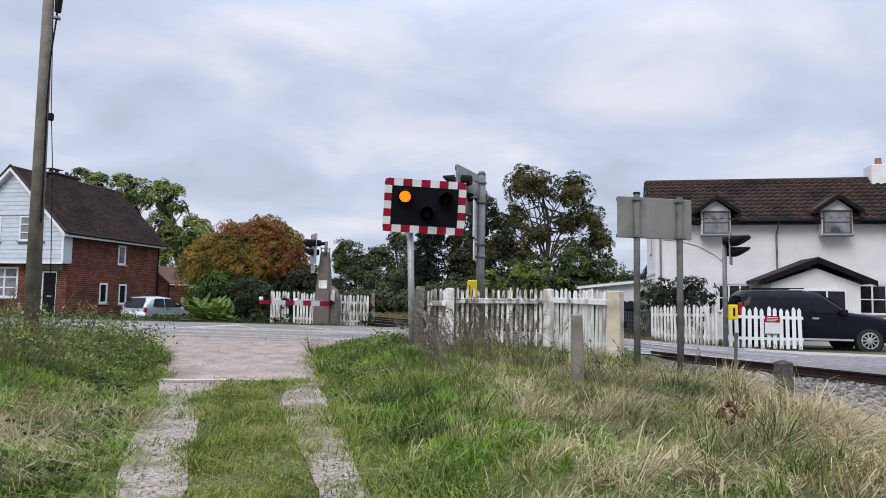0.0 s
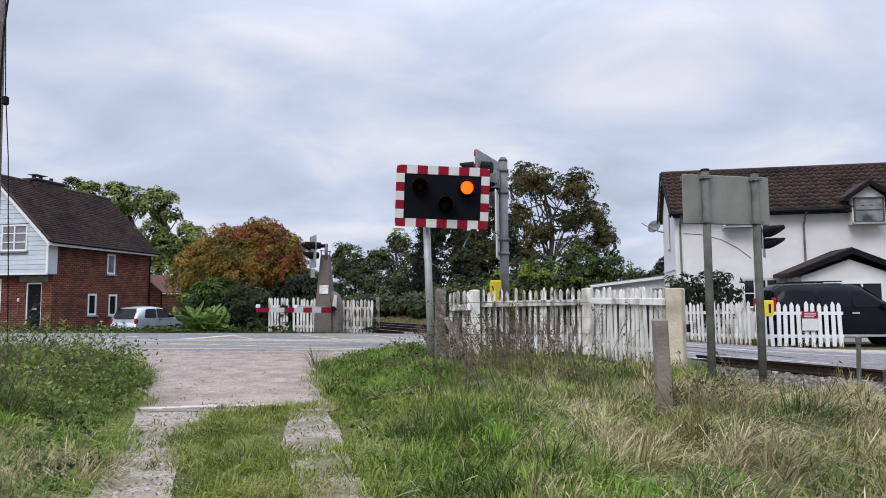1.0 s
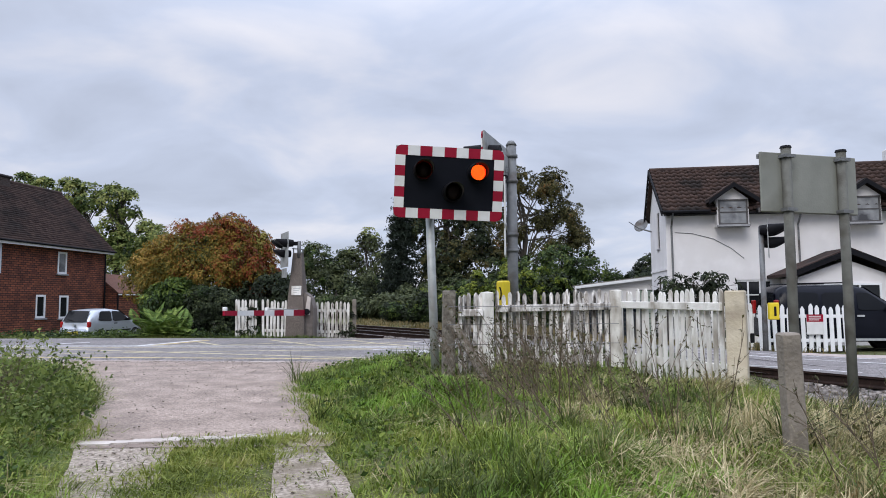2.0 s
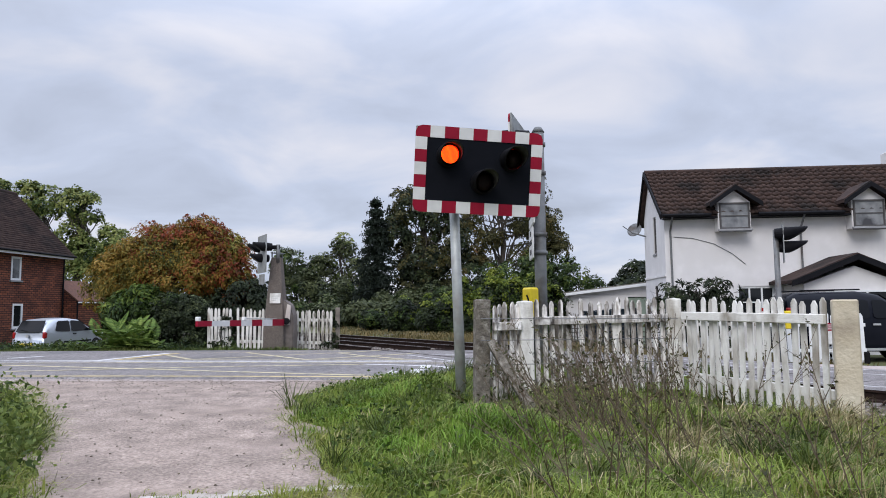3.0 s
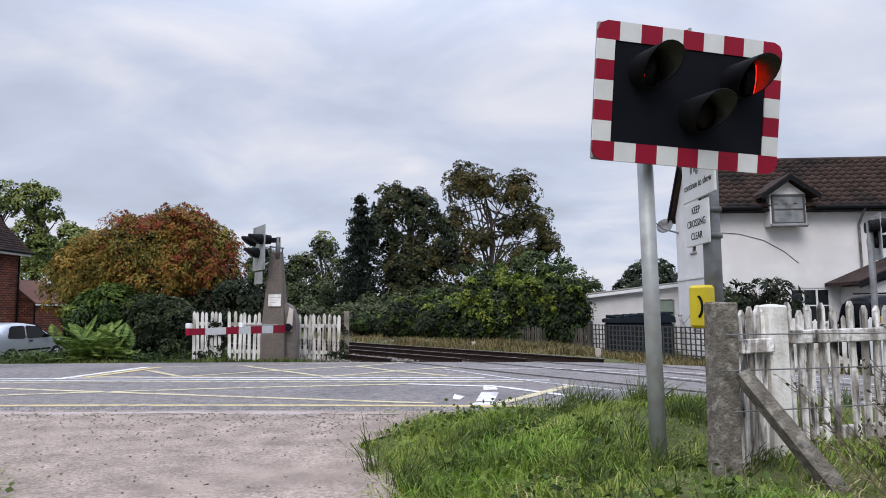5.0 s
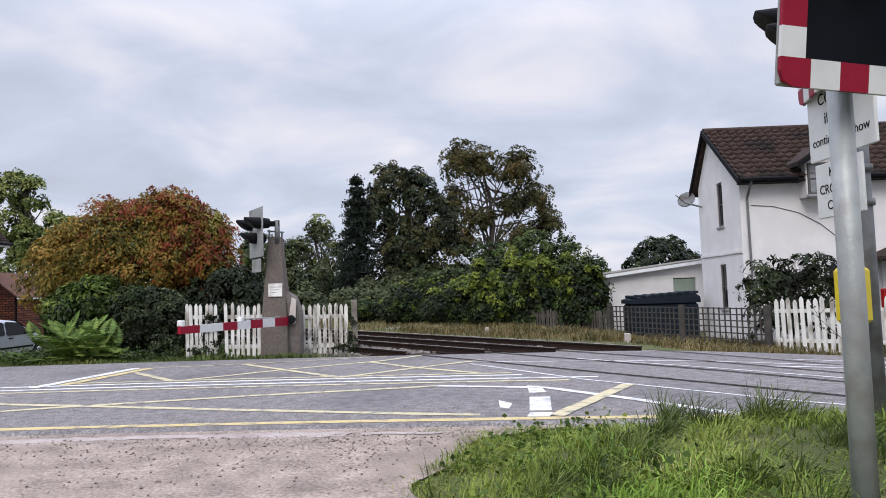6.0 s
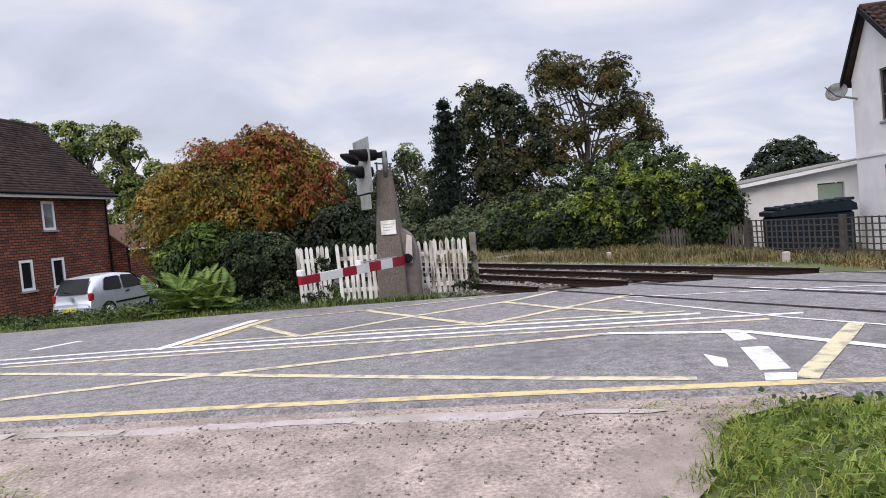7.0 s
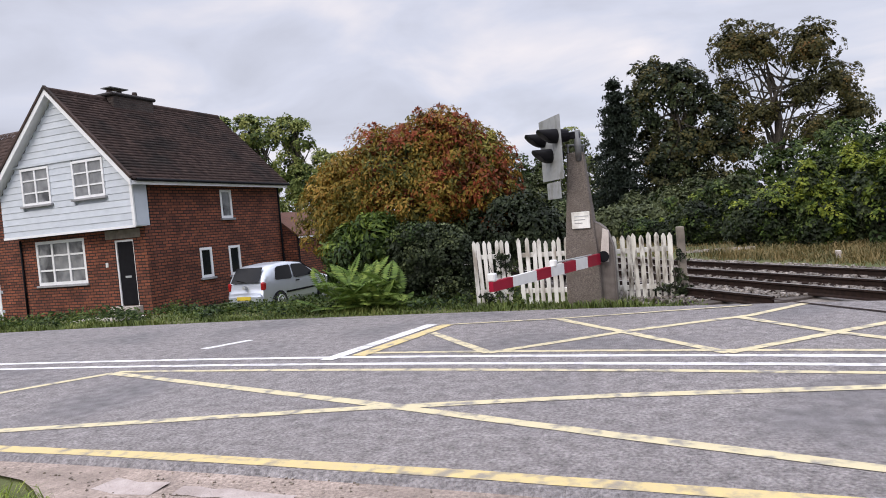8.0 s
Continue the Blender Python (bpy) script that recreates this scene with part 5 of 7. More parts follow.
part("gable_core", wall_poly(bmesh.new(), [(XL + 0.03, 2.44), (XR - 0.03, 2.44), (XR - 0.03, EV), (RX, RG - 0.1), (XL + 0.03, EV)], OV + 0.056, OV + 0.12), BOARDING, bh)
part("overhang_soffit", B(XL + 0.03, XR - 0.03, OV + 0.05, 0.0, 2.425, 2.45), CLEAN_W, bh)
part("overhang_side", B(XR - 0.03, XR, OV + 0.02, 0.1, 2.44, EV), BOARDING, bh)
part("corner_board", B(XR - 0.09, XR + 0.015, OV - 0.03, OV + 0.015, 2.44, EV), CLEAN_W, bh)
z = 2.44
while z < RG - 0.35:
    z1 = z + 0.2
    hl = gable_half(z1)
    a, b = RX + (XL - RX) * hl, RX + (XR - RX) * hl
    spans = [(a, b)]
    for w0, w1, wz0, wz1 in uw:
        if wz0 - 0.1 < z + 0.09 < wz1:
            spans = [s for p, q in spans for s in (((p, min(q, w0)), (max(p, w1), q)) if p < w0 and q > w1 else ((p, q),))]
    for p, q in spans:
        if q - p > 0.05:
            bm = B(p, q, OV, OV + 0.055, z, z1 - 0.004)
            for v in bm.verts:
                if v.co.z < z + 0.01 and v.co.y < OV + 0.01:
                    v.co.y -= 0.014
            part("weatherboard", bm, BOARDING, bh)
    z = z1
part("string_board", B(XL + 0.75, XR - 0.72, OV - 0.045, OV, 4.6, 4.67), BOARDING, bh)
part("base_board", B(XL, XR, OV - 0.035, OV, 2.4, 2.47), CLEAN_W, bh)
for u in uw:
    window(bh, *u[:2], *u[2:], 2, 3, y=OV - 0.005, frame_w=0.075, curtain=True)
for sx, xe in ((1, XR + 0.22), (-1, XL - 0.22)):
    a, b = Vector((xe, 0, EV - 0.12)), Vector((RX, 0, RG + 0.06))
    d = b - a
    bm = wall_poly(bmesh.new(), [(a.x, a.z - 0.14), (b.x, b.z - 0.2), (b.x, b.z + 0.0), (a.x, a.z + 0.06)], OV - 0.26, OV - 0.205)
    part("bargeboard", bm, CLEAN_W, bh)
for sx, xe in ((1, XR + 0.24), (-1, XL - 0.24)):
    bm = wall_poly(bmesh.new(), [(xe, EV - 0.1), (RX, RG + 0.02), (RX, RG - 0.06), (xe - sx * 0.02, EV - 0.17)], OV - 0.14, DP + 0.15)
    part("roof_deck", bm, TILES, bh)
    part("verge_edge", wall_poly(bmesh.new(), [(xe, EV - 0.07), (RX, RG + 0.05), (RX, RG + 0.15), (xe + sx * 0.03, EV - 0.0)], OV - 0.29, OV - 0.19), TILES, bh)
    part("verge_soffit", wall_poly(bmesh.new(), [(xe - sx * 0.03, EV - 0.185), (RX, RG - 0.075), (RX, RG - 0.1), (xe - sx * 0.03, EV - 0.21)], OV - 0.2, OV + 0.05), CLEAN_W, bh)
    tiled_slope(bh, (xe + sx * 0.02, OV - 0.2, EV - 0.1), (xe + sx * 0.02, DP + 0.2, EV - 0.1), (RX, OV - 0.2, RG + 0.03), (RX, DP + 0.2, RG + 0.03), 30, 40, TILES, 0.032)
part("ridge_tiles", R((RX, OV - 0.18, RG + 0.02), (RX, DP + 0.18, RG + 0.02), 0.09, 0.09, 10), TILES, bh)
part("gutter", R((XR + 0.3, OV - 0.1, EV - 0.1), (XR + 0.3, DP + 0.2, EV - 0.12), 0.045, 0.045, 8), BLACKP, bh)
part("fascia", B(XR + 0.2, XR + 0.235, OV - 0.2, DP + 0.15, EV - 0.24, EV - 0.13), CLEAN_W, bh)
part("drainpipe", R((0.07, DP - 0.12, -0.2), (0.07, DP - 0.12, EV - 0.2), 0.035, 0.035, 8), BLACKP, bh)
ch = part("chimney", B(RX - 0.35, RX + 0.35, 1.5, 3.2, RG - 0.5, RG + 0.16, 0.01), brick_mat("sooty_brick", (0.06, 0.04, 0.035), (0.035, 0.026, 0.024), (0.06, 0.05, 0.045)), bh)
part("chimney_cap", B(RX - 0.42, RX + 0.42, 1.4, 3.3, RG + 0.1, RG + 0.22, 0.04), mat("sooty_cap", (0.035, 0.03, 0.03), None, 8, 0.9, 0.4), ch)
for y, h_ in ((1.7, 0.16), (2.1, 0.14), (2.75, 0.2)):
    part("chimney_pot", R((RX, y, RG + 0.2), (RX, y, RG + 0.22 + h_), 0.1, 0.08, 10), TILES, ch)
part("cowl", B(RX - 0.22, RX + 0.22, 1.55, 2.3, RG + 0.4, RG + 0.43), DARKSTEEL, ch)

# low brick annexe behind, and the adjoining house
ax = thing("brick_annexe", BRICK_AT, "small red brick annexe with a tiled lean-to roof", "outbuilding")
part("wall", wall_poly(bmesh.new(), [(-1.6, -0.2), (0.62, -0.2), (0.62, 1.74), (-0.58, 2.62), (-1.6, 2.63)], DP + 0.02, DP + 2.4), BRICK, ax)
part("roof", wall_poly(bmesh.new(), [(-1.6, 2.65), (-0.6, 2.65), (0.75, 1.68), (0.75, 1.74), (-0.55, 2.72), (-1.6, 2.72)], DP + 0.02, DP + 2.5), mat("red_tile", (0.17, 0.075, 0.05), (0.11, 0.055, 0.04), 8, 0.9, 0.4), ax)
part("fascia", B(0.72, 0.76, DP + 0.02, DP + 2.5, 1.64, 1.7), CLEAN_W, ax)
part("downpipe", R((0.68, DP + 0.06, -0.1), (0.68, DP + 0.06, 1.66), 0.035, 0.035, 8), BLACKP, ax)
nb = thing("neighbour_house", BRICK_AT, "adjoining brick house with a brown tiled roof", "house")
part("wall", B(-12, WX - 0.1, 0.1, DP, -0.3, 4.0), BRICK, nb)
part("roof", wall_poly(bmesh.new(), [(-12, 3.9), (-5.3, 3.9), (-5.3, 4.0), (-5.6, 6.5), (-12, 6.5)], 3.0, 3.4), TILES, nb)
tiled_slope(nb, (-12.2, -0.2, 3.8), (XL - 0.3, -0.2, 3.8), (-12.2, 3.2, 6.75), (XL - 0.3, 3.2, 6.75), 18, 30, TILES, 0.022)
gt = picket_fence((-23.6, 30.6), (-22.3, 30.4), 1.1, 0.14, 0.09, CLEAN_W, "white picket fence beside the brick house", -0.15, -0.15, group="house fences")


# ---- white house ----
wh = thing("white_house", pose(7.45, 28.9, -0.5, 0, 0, -9.37) @ Matrix.Scale(1.016, 4), "white rendered cottage with brown pantiled roof, dormers and gabled porch", "house")
WL, WD, WE, WR, WY = 13.5, 3.4, 4.9, 6.6, 2.2
dw = [(1.69, 2.65, 4.14, 5.02), (5.9, 6.86, 4.14, 5.02)]
low = [(2.3, 3.5, 1.2, 2.25), (7.2, 8.6, 1.2, 2.3)]
holed_wall("front_wall", 0, WL, -0.3, WE, [low[0], low[1]], 0, 0.25, RENDERW, wh)
gw = [(1.3, 1.75, 3.5, 4.85), (1.3, 1.8, 1.0, 2.35)]
holed_wall("gable_wall", 0.25, WD, -0.3, WE, gw, -0.25, 0.0, RENDERW, wh, Matrix(((0, -1, 0, 0), (1, 0, 0, 0), (0, 0, 1, 0), (0, 0, 0, 1))))
part("gable_top", wall_poly(bmesh.new(), [(0.25, WE), (WD, WE), (WY, WR - 0.12)], -0.25, 0.0), RENDERW, wh).matrix_basis = Matrix(((0, -1, 0, 0), (1, 0, 0, 0), (0, 0, 1, 0), (0, 0, 0, 1)))
part("back_wall", B(0.25, WL, WD - 0.2, WD, -0.3, WE), RENDERW, wh)
gl = Matrix(((0, 1, 0, 0), (-1, 0, 0, 0), (0, 0, 1, 0), (0, 0, 0, 1)))
for h in gw:
    window(wh, -h[1], -h[0], h[2], h[3], 1, 2, m=gl @ pose(0, 0.06, 0), frame_w=0.05, sill=True, fm=mat("dark_window_frame", (0.12, 0.11, 0.11), None, 6, 0.6, 0.1))
# added block, coloured near black to stand for the unshown dark rooms
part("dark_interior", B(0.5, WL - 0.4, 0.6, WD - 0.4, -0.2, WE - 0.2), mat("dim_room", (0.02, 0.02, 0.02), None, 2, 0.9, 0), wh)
for h in low:
    window(wh, *h[:2], *h[2:], 3, 2, y=0.06)
tiled_slope(wh, (-0.16, -0.42, WE - 0.24), (WL, -0.42, WE - 0.24), (-0.16, WY, WR), (WL, WY, WR), 11, 50, TILES_W, 0.085, 0.03)
tiled_slope(wh, (-0.16, WD + 0.3, WE - 0.1), (WL, WD + 0.3, WE - 0.1), (-0.16, WY, WR), (WL, WY, WR), 10, 40, TILES_W, 0.05, 0.022)
part("roof_deck", wall_poly(bmesh.new(), [(-0.38, WE - 0.28), (WY, WR - 0.05), (WD + 0.28, WE - 0.16), (WD + 0.28, WE - 0.2), (WY, WR - 0.12), (-0.36, WE - 0.34)], 0, WL + 0.28), TILES_W, wh).matrix_basis = Matrix(((0, 1, 0, -0.15), (1, 0, 0, 0), (0, 0, 1, 0), (0, 0, 0, 1)))
part("ridge_tiles", R((-0.16, WY, WR + 0.01), (WL, WY, WR + 0.01), 0.1, 0.1, 10), TILES_W, wh)
for s in ((-0.46, WE - 0.32, WY, WR + 0.05), (WD + 0.34, WE - 0.22, WY, WR + 0.05)):
    bm = wall_poly(bmesh.new(), [(s[0], s[1] - 0.08), (s[2], s[3] - 0.16), (s[2], s[3]), (s[0], s[1] + 0.1)], 0.0, 0.05)
    part("bargeboard", bm, BLACKP, wh).matrix_basis = Matrix(((0, 1, 0, -0.22), (1, 0, 0, 0), (0, 0, 1, 0), (0, 0, 0, 1)))
for x0, x1 in ((-0.16, 1.42), (2.92, 5.62), (7.14, WL)):
    part("gutter", R((x0, -0.5, WE - 0.27), (x1, -0.5, WE - 0.27), 0.055, 0.055, 8), BLACKP, wh)
part("soffit", B(-0.06, WL, -0.42, 0.0, WE - 0.36, WE - 0.31), BLACKP, wh)
for x in (0.18, 4.4):
    bm = R((x, -0.45, WE - 0.28), (x, -0.06, WE - 0.75), 0.035, 0.035, 8)
    rod(bm, (x, -0.06, WE - 0.75), (x + 0.03, -0.06, -0.2), 0.035, 0.035, 8)
    part("downpipe", bm, DARKSTEEL, wh)
part("string_course", B(-0.03, 0.0, 0.0, WD, 2.62, 2.7), RENDERW, wh)
for (x0, x1, z0, z1) in dw:
    dm = new("dormer"); dm.parent = wh
    cx = (x0 + x1) / 2
    part("dormer_wall", wall_poly(bmesh.new(), [(x0 - 0.04, z0 - 0.05), (x1 + 0.04, z0 - 0.05), (x1 + 0.04, z1 + 0.02), (cx, z1 + 0.42), (x0 - 0.04, z1 + 0.02)], -0.44, 0.9), RENDERW, dm)
    for sx, xe in ((1, x1 + 0.36), (-1, x0 - 0.36)):
        bm = wall_poly(bmesh.new(), [(xe, z1 - 0.1), (cx, z1 + 0.48), (cx, z1 + 0.6), (xe, z1 + 0.02)], -0.68, 1.5)
        part("dormer_roof", bm, TILES_W, dm)
        bm = wall_poly(bmesh.new(), [(xe, z1 - 0.18), (cx, z1 + 0.4), (cx, z1 + 0.56), (xe, z1 - 0.02)], -0.73, -0.68)
        part("dormer_bargeboard", bm, BLACKP, dm)
    window(dm, x0, x1, z0, z1, 1, 2, y=-0.47, frame_w=0.05, curtain=True, fm=mat("grey_window_frame", (0.07, 0.065, 0.065), None, 6, 0.6, 0.1))
    part("dormer_sill_board", B(x0 - 0.03, x1 + 0.03, -0.54, -0.44, z0 - 0.1, z0 - 0.02), DARKSTEEL, dm)
pc = new("porch"); pc.parent = wh
pc.matrix_basis = pose(0.32, 0, 0.06)
part("porch_wall", wall_poly(bmesh.new(), [(3.45, -0.2), (6.35, -0.2), (6.35, 2.2), (4.95, 2.75), (3.45, 2.2)], -1.6, -0.02), RENDERW, pc)
for sx, xe in ((1, 6.8), (-1, 3.0)):
    part("porch_roof", wall_poly(bmesh.new(), [(xe, 2.22), (4.95, 3.02), (4.95, 3.14), (xe, 2.32)], -1.85, 0.0), TILES_W, pc)
    part("porch_bargeboard", wall_poly(bmesh.new(), [(xe, 2.12), (4.95, 2.92), (4.95, 3.1), (xe, 2.3)], -1.9, -1.85), BLACKP, pc)
window(pc, 4.0, 5.9, 1.0, 2.0, 3, 1, y=-1.63, frame_w=0.06)
ch = part("chimney", B(8.45, 9.9, WY - 0.4, WY + 0.4, WE + 0.5, WR + 0.55, 0.02), RENDERW, wh)
part("chimney_shoulder", B(8.4, 9.95, WY - 0.75, WY - 0.36, WE + 0.3, WE + 0.85, 0.02), RENDERW, ch)
for x in (8.85, 9.45):
    part("chimney_pot", R((x, WY, WR + 0.55), (x, WY, WR + 0.85), 0.13, 0.11, 12), mat("terracotta", (0.3, 0.11, 0.06), None, 8, 0.8, 0.3), ch)
dish = new("satellite_dish"); dish.parent = wh
bm = bmesh.new()
bmesh.ops.create_uvsphere(bm, u_segments=20, v_segments=10, radius=0.5)
bmesh.ops.delete(bm, geom=[v for v in bm.verts if v.co.z > -0.3], context="VERTS")
bmesh.ops.solidify(bm, geom=bm.faces[:], thickness=0.015)
d = part("dish", bm, DARKSTEEL, dish, smooth=True)
d.matrix_basis = pose(-0.55, WD - 0.1, WE - 0.1, 65, 0, -35)
part("dish_arm", rod(R((0.0, WD - 0.3, WE - 0.6), (-0.5, WD - 0.15, WE - 0.42), 0.03), (-0.5, WD - 0.15, WE - 0.42), (-0.9, WD - 0.5, WE - 0.2), 0.015), DARKSTEEL, dish)
bm = bmesh.new()
pts = [(0.3, -0.01, 3.95), (0.9, -0.01, 3.9), (1.6, -0.01, 3.7), (2.2, -0.01, 3.35), (2.6, -0.01, 3.0)]
for a, b in zip(pts, pts[1:]):
    rod(bm, a, b, 0.012, 0.012, 5)
part("wall_cable", bm, DARKSTEEL, wh)

lt = thing("lean_to", pose(5.1, 34.6, -0.45, 0, 0, -3), "low white outbuilding with grey felt roof and sage green door", "outbuilding")
holed_wall("wall", 0, 4.6, -0.3, 2.12, [(2.9, 3.75, -0.3, 2.0)], 0, 0.2, RENDERW, lt)
part("end_wall", B(0, 0.2, 0.2, 3, -0.3, 2.1), RENDERW, lt)
part("door", B(2.93, 3.72, 0.06, 0.12, -0.25, 1.97, 0.01), GREENDOOR, lt, "sage green plank door")
part("roof", wall_poly(bmesh.new(), [(-0.15, 2.06), (4.6, 2.62), (4.6, 2.74), (-0.15, 2.17)], -0.25, 3.2), mat("mossy_roof_felt", (0.13, 0.12, 0.105), (0.2, 0.185, 0.165), 4, 0.9, 0.5, c3=(0.09, 0.085, 0.06)), lt)
part("fascia", wall_poly(bmesh.new(), [(-0.15, 2.02), (4.6, 2.58), (4.6, 2.7), (-0.15, 2.13)], -0.28, -0.252), CLEAN_W, lt)
part("upper_wall", wall_poly(bmesh.new(), [(0, 2.12), (4.6, 2.12), (4.6, 2.61), (0, 2.09)], 0.0, 0.2), RENDERW, lt)

tk = thing("oil_tank", pose(6.55, 32.5, -0.5, 0, 0, -8) @ Matrix.Scale(1.06, 4), "dark ribbed plastic oil tank beside the trellis fence", "tank")
bm = B(-1.05, 1.05, -0.5, 0.5, 0, 1.15, 0.08)
part("body", bm, TANK, tk)
part("lid", wall_poly(bmesh.new(), [(-1.1, 1.14), (1.1, 1.14), (1.08, 1.32), (0.9, 1.44), (-0.4, 1.4), (-0.95, 1.3), (-1.1, 1.26)], -0.54, 0.54), TANK, tk)
for i in range(8):
    part("lid_rib", B(-0.98 + i * 0.27, -0.86 + i * 0.27, -0.56, 0.5, 1.3 + 0.017 * i, 1.4 + 0.014 * i, 0.02), TANK, tk)
for i in range(7):
    part("rib", B(-0.95 + i * 0.31, -0.88 + i * 0.31, -0.53, -0.49, 0.1, 1.05), TANK, tk)

# trellis fence along the railway side
tr = thing("trellis_fence", pose(4.7, 32.5, -0.45, 0, 0, math.degrees(math.atan2(26.4 - 32.5, 6.45 - 4.7))), "dark open trellis fence on stout posts along the railway", "fence")
TLn = math.hypot(26.4 - 32.5, 6.45 - 4.7)
v0 = part("slat", B(-0.018, 0.018, -0.012, 0.012, 0.05, 1.12), TRELLIS, tr)
n = int(TLn / 0.19)
for i in range(n):
    again(v0, pose(i * 0.19 + 0.1, 0, 0, 0, random.uniform(-1, 1), 0))
for j in range(7):
    part("slat", B(0, TLn, 0.012, 0.026, 0.12 + j * 0.16, 0.15 + j * 0.16), TRELLIS, tr)
for x in (0.05, 3.4, TLn):
    part("post", R((x, 0.05, -0.3), (x, 0.05, 1.18), 0.1, 0.09, 10), TRELLIS, tr)
square_post("concrete_marker", 3.2, 27.2, -0.2, 0.12, 0.13, CONCRETE, "small pale concrete marker beside the line")
square_post("concrete_marker", 0.6, 32.5, -0.25, 0.1, 0.12, CONCRETE, "small pale concrete marker beside the line")
bm = bmesh.new()
for i in range(6):
    rod(bm, (0, i * 0.16 - 0.4, 0.05), (2.2, i * 0.16 - 0.4 + random.uniform(-.1, .1), 0.1), 0.07, 0.07, 6)
tagged(part("timber_stack", bm, WOOD, None), "low stack of old grey sleepers in the grass", "timber stack").matrix_basis = pose(-2.3, 38.5, -0.2, 0, 0, -25)


# ---- cars ----
def car(name, m, side, width, paint, label, wheel_r, wheels, glass_side, sections):
    """A car body lofted from a side outline; x forward, y across. side: (x, z) outline over the sills."""
    t = thing(name, m, label, "car")
    hw = width / 2
    belt = sections["belt"]
    half = max(x for x, z in side)
    i0 = max(range(len(side)), key=lambda i: side[i][0] - 0.01 * side[i][1])
    upper, lower = side[:i0 + 1], [side[0]] + side[i0:][::-1]

    def level(line, x):
        pts = sorted(line)
        return float(np.interp(x, [p[0] for p in pts], [p[1] for p in pts]))

    def wide(x, z):
        """Half width of the body at x and z: narrower at the ends, tumbling home over the belt and tucked in at the sill."""
        e_ = min(1.0, abs(x) / half)
        w = hw * (1 - 0.2 * e_ ** 5)
        return w - 0.3 * max(0.0, z - belt) ** 1.15 - 0.22 * max(0.0, 0.5 - z) ** 1.5 - 0.05 * max(0.0, z - 0.6) * (z < belt)

    xs = [-half + 2 * half * (0.5 - 0.5 * math.cos(math.pi * i / 46)) for i in range(47)]
    bm = bmesh.new()
    rings = []
    for x in xs:
        x_ = max(min(x, max(p[0] for p in upper)), min(p[0] for p in upper))
        hi_, lo_ = level(upper, x_), level(lower, x_)
        hi_ = max(hi_, lo_ + 0.05)
        sec = []
        for f in (0.0, 0.12, 0.3, 0.5, 0.68, 0.82, 0.91, 0.97):
            zz = lo_ + (hi_ - lo_) * f
            sec.append((wide(x, zz) - 0.09 * max(0.0, (f - 0.82) / 0.18) ** 2, zz))
        top_w = sec[-1][0]
        sec += [(top_w - 0.05, hi_ - 0.004), (top_w * 0.6, hi_ + 0.016), (0.0, hi_ + 0.022)]
        full = sec + [(-w_, z_) for w_, z_ in sec[-2::-1]]
        rings.append([bm.verts.new((x, w_, z_)) for w_, z_ in full])
    for a_, b_ in zip(rings, rings[1:]):
        for i in range(len(a_)):
            j = (i + 1) % len(a_)
            bm.faces.new((a_[i], a_[j], b_[j], b_[i]))
    bm.faces.new(rings[0][::-1]); bm.faces.new(rings[-1])
    bmesh.ops.recalc_face_normals(bm, faces=bm.faces[:])
    part("body", bm, paint, t, smooth=True)
    for sy in (-1, 1):
        for poly in glass_side:
            # round the corners of the pane and lay it along the curved side
            pts = []
            for i, p in enumerate(poly):
                for other, fr in ((poly[i - 1], 0.1), (poly[(i + 1) % len(poly)], 0.1)):
                    pts.append((p[0] + (other[0] - p[0]) * fr, p[1] + (other[1] - p[1]) * fr))
            bm = bmesh.new()
            q = [bm.verts.new((x, sy * (wide(x, z) + 0.012), z)) for x, z in pts]
            mid = [sum(p[k] for p in pts) / len(pts) for k in (0, 1)]
            c_ = bm.verts.new((mid[0], sy * (wide(*mid) + 0.014), mid[1]))
            for i in range(len(q)):
                bm.faces.new((q[i], q[(i + 1) % len(q)], c_))
            part("side_window", bm, CARGLASS, t, smooth=True)
    for poly, nm, sg in ((sections["rear_glass"], "rear_window", -1), (sections["front_glass"], "windscreen", 1)):
        (x0, z0), (x1, z1) = poly
        bm = bmesh.new()
        w0, w1 = wide(x0, z0) - 0.12, wide(x1, z1) - 0.13
        d_ = sg * 0.035
        lo_, hi_ = [], []
        for i in range(7):
            f = i / 3 - 1
            lo_.append(bm.verts.new((x0 + d_ * (1 - 0.6 * f * f), w0 * f, z0))); hi_.append(bm.verts.new((x1 + d_ * (1 - 0.6 * f * f), w1 * f, z1 + 0.025)))
        for i in range(6):
            bm.faces.new((lo_[i], lo_[i + 1], hi_[i + 1], hi_[i]))
        part(nm, bm, CARGLASS, t, smooth=True)
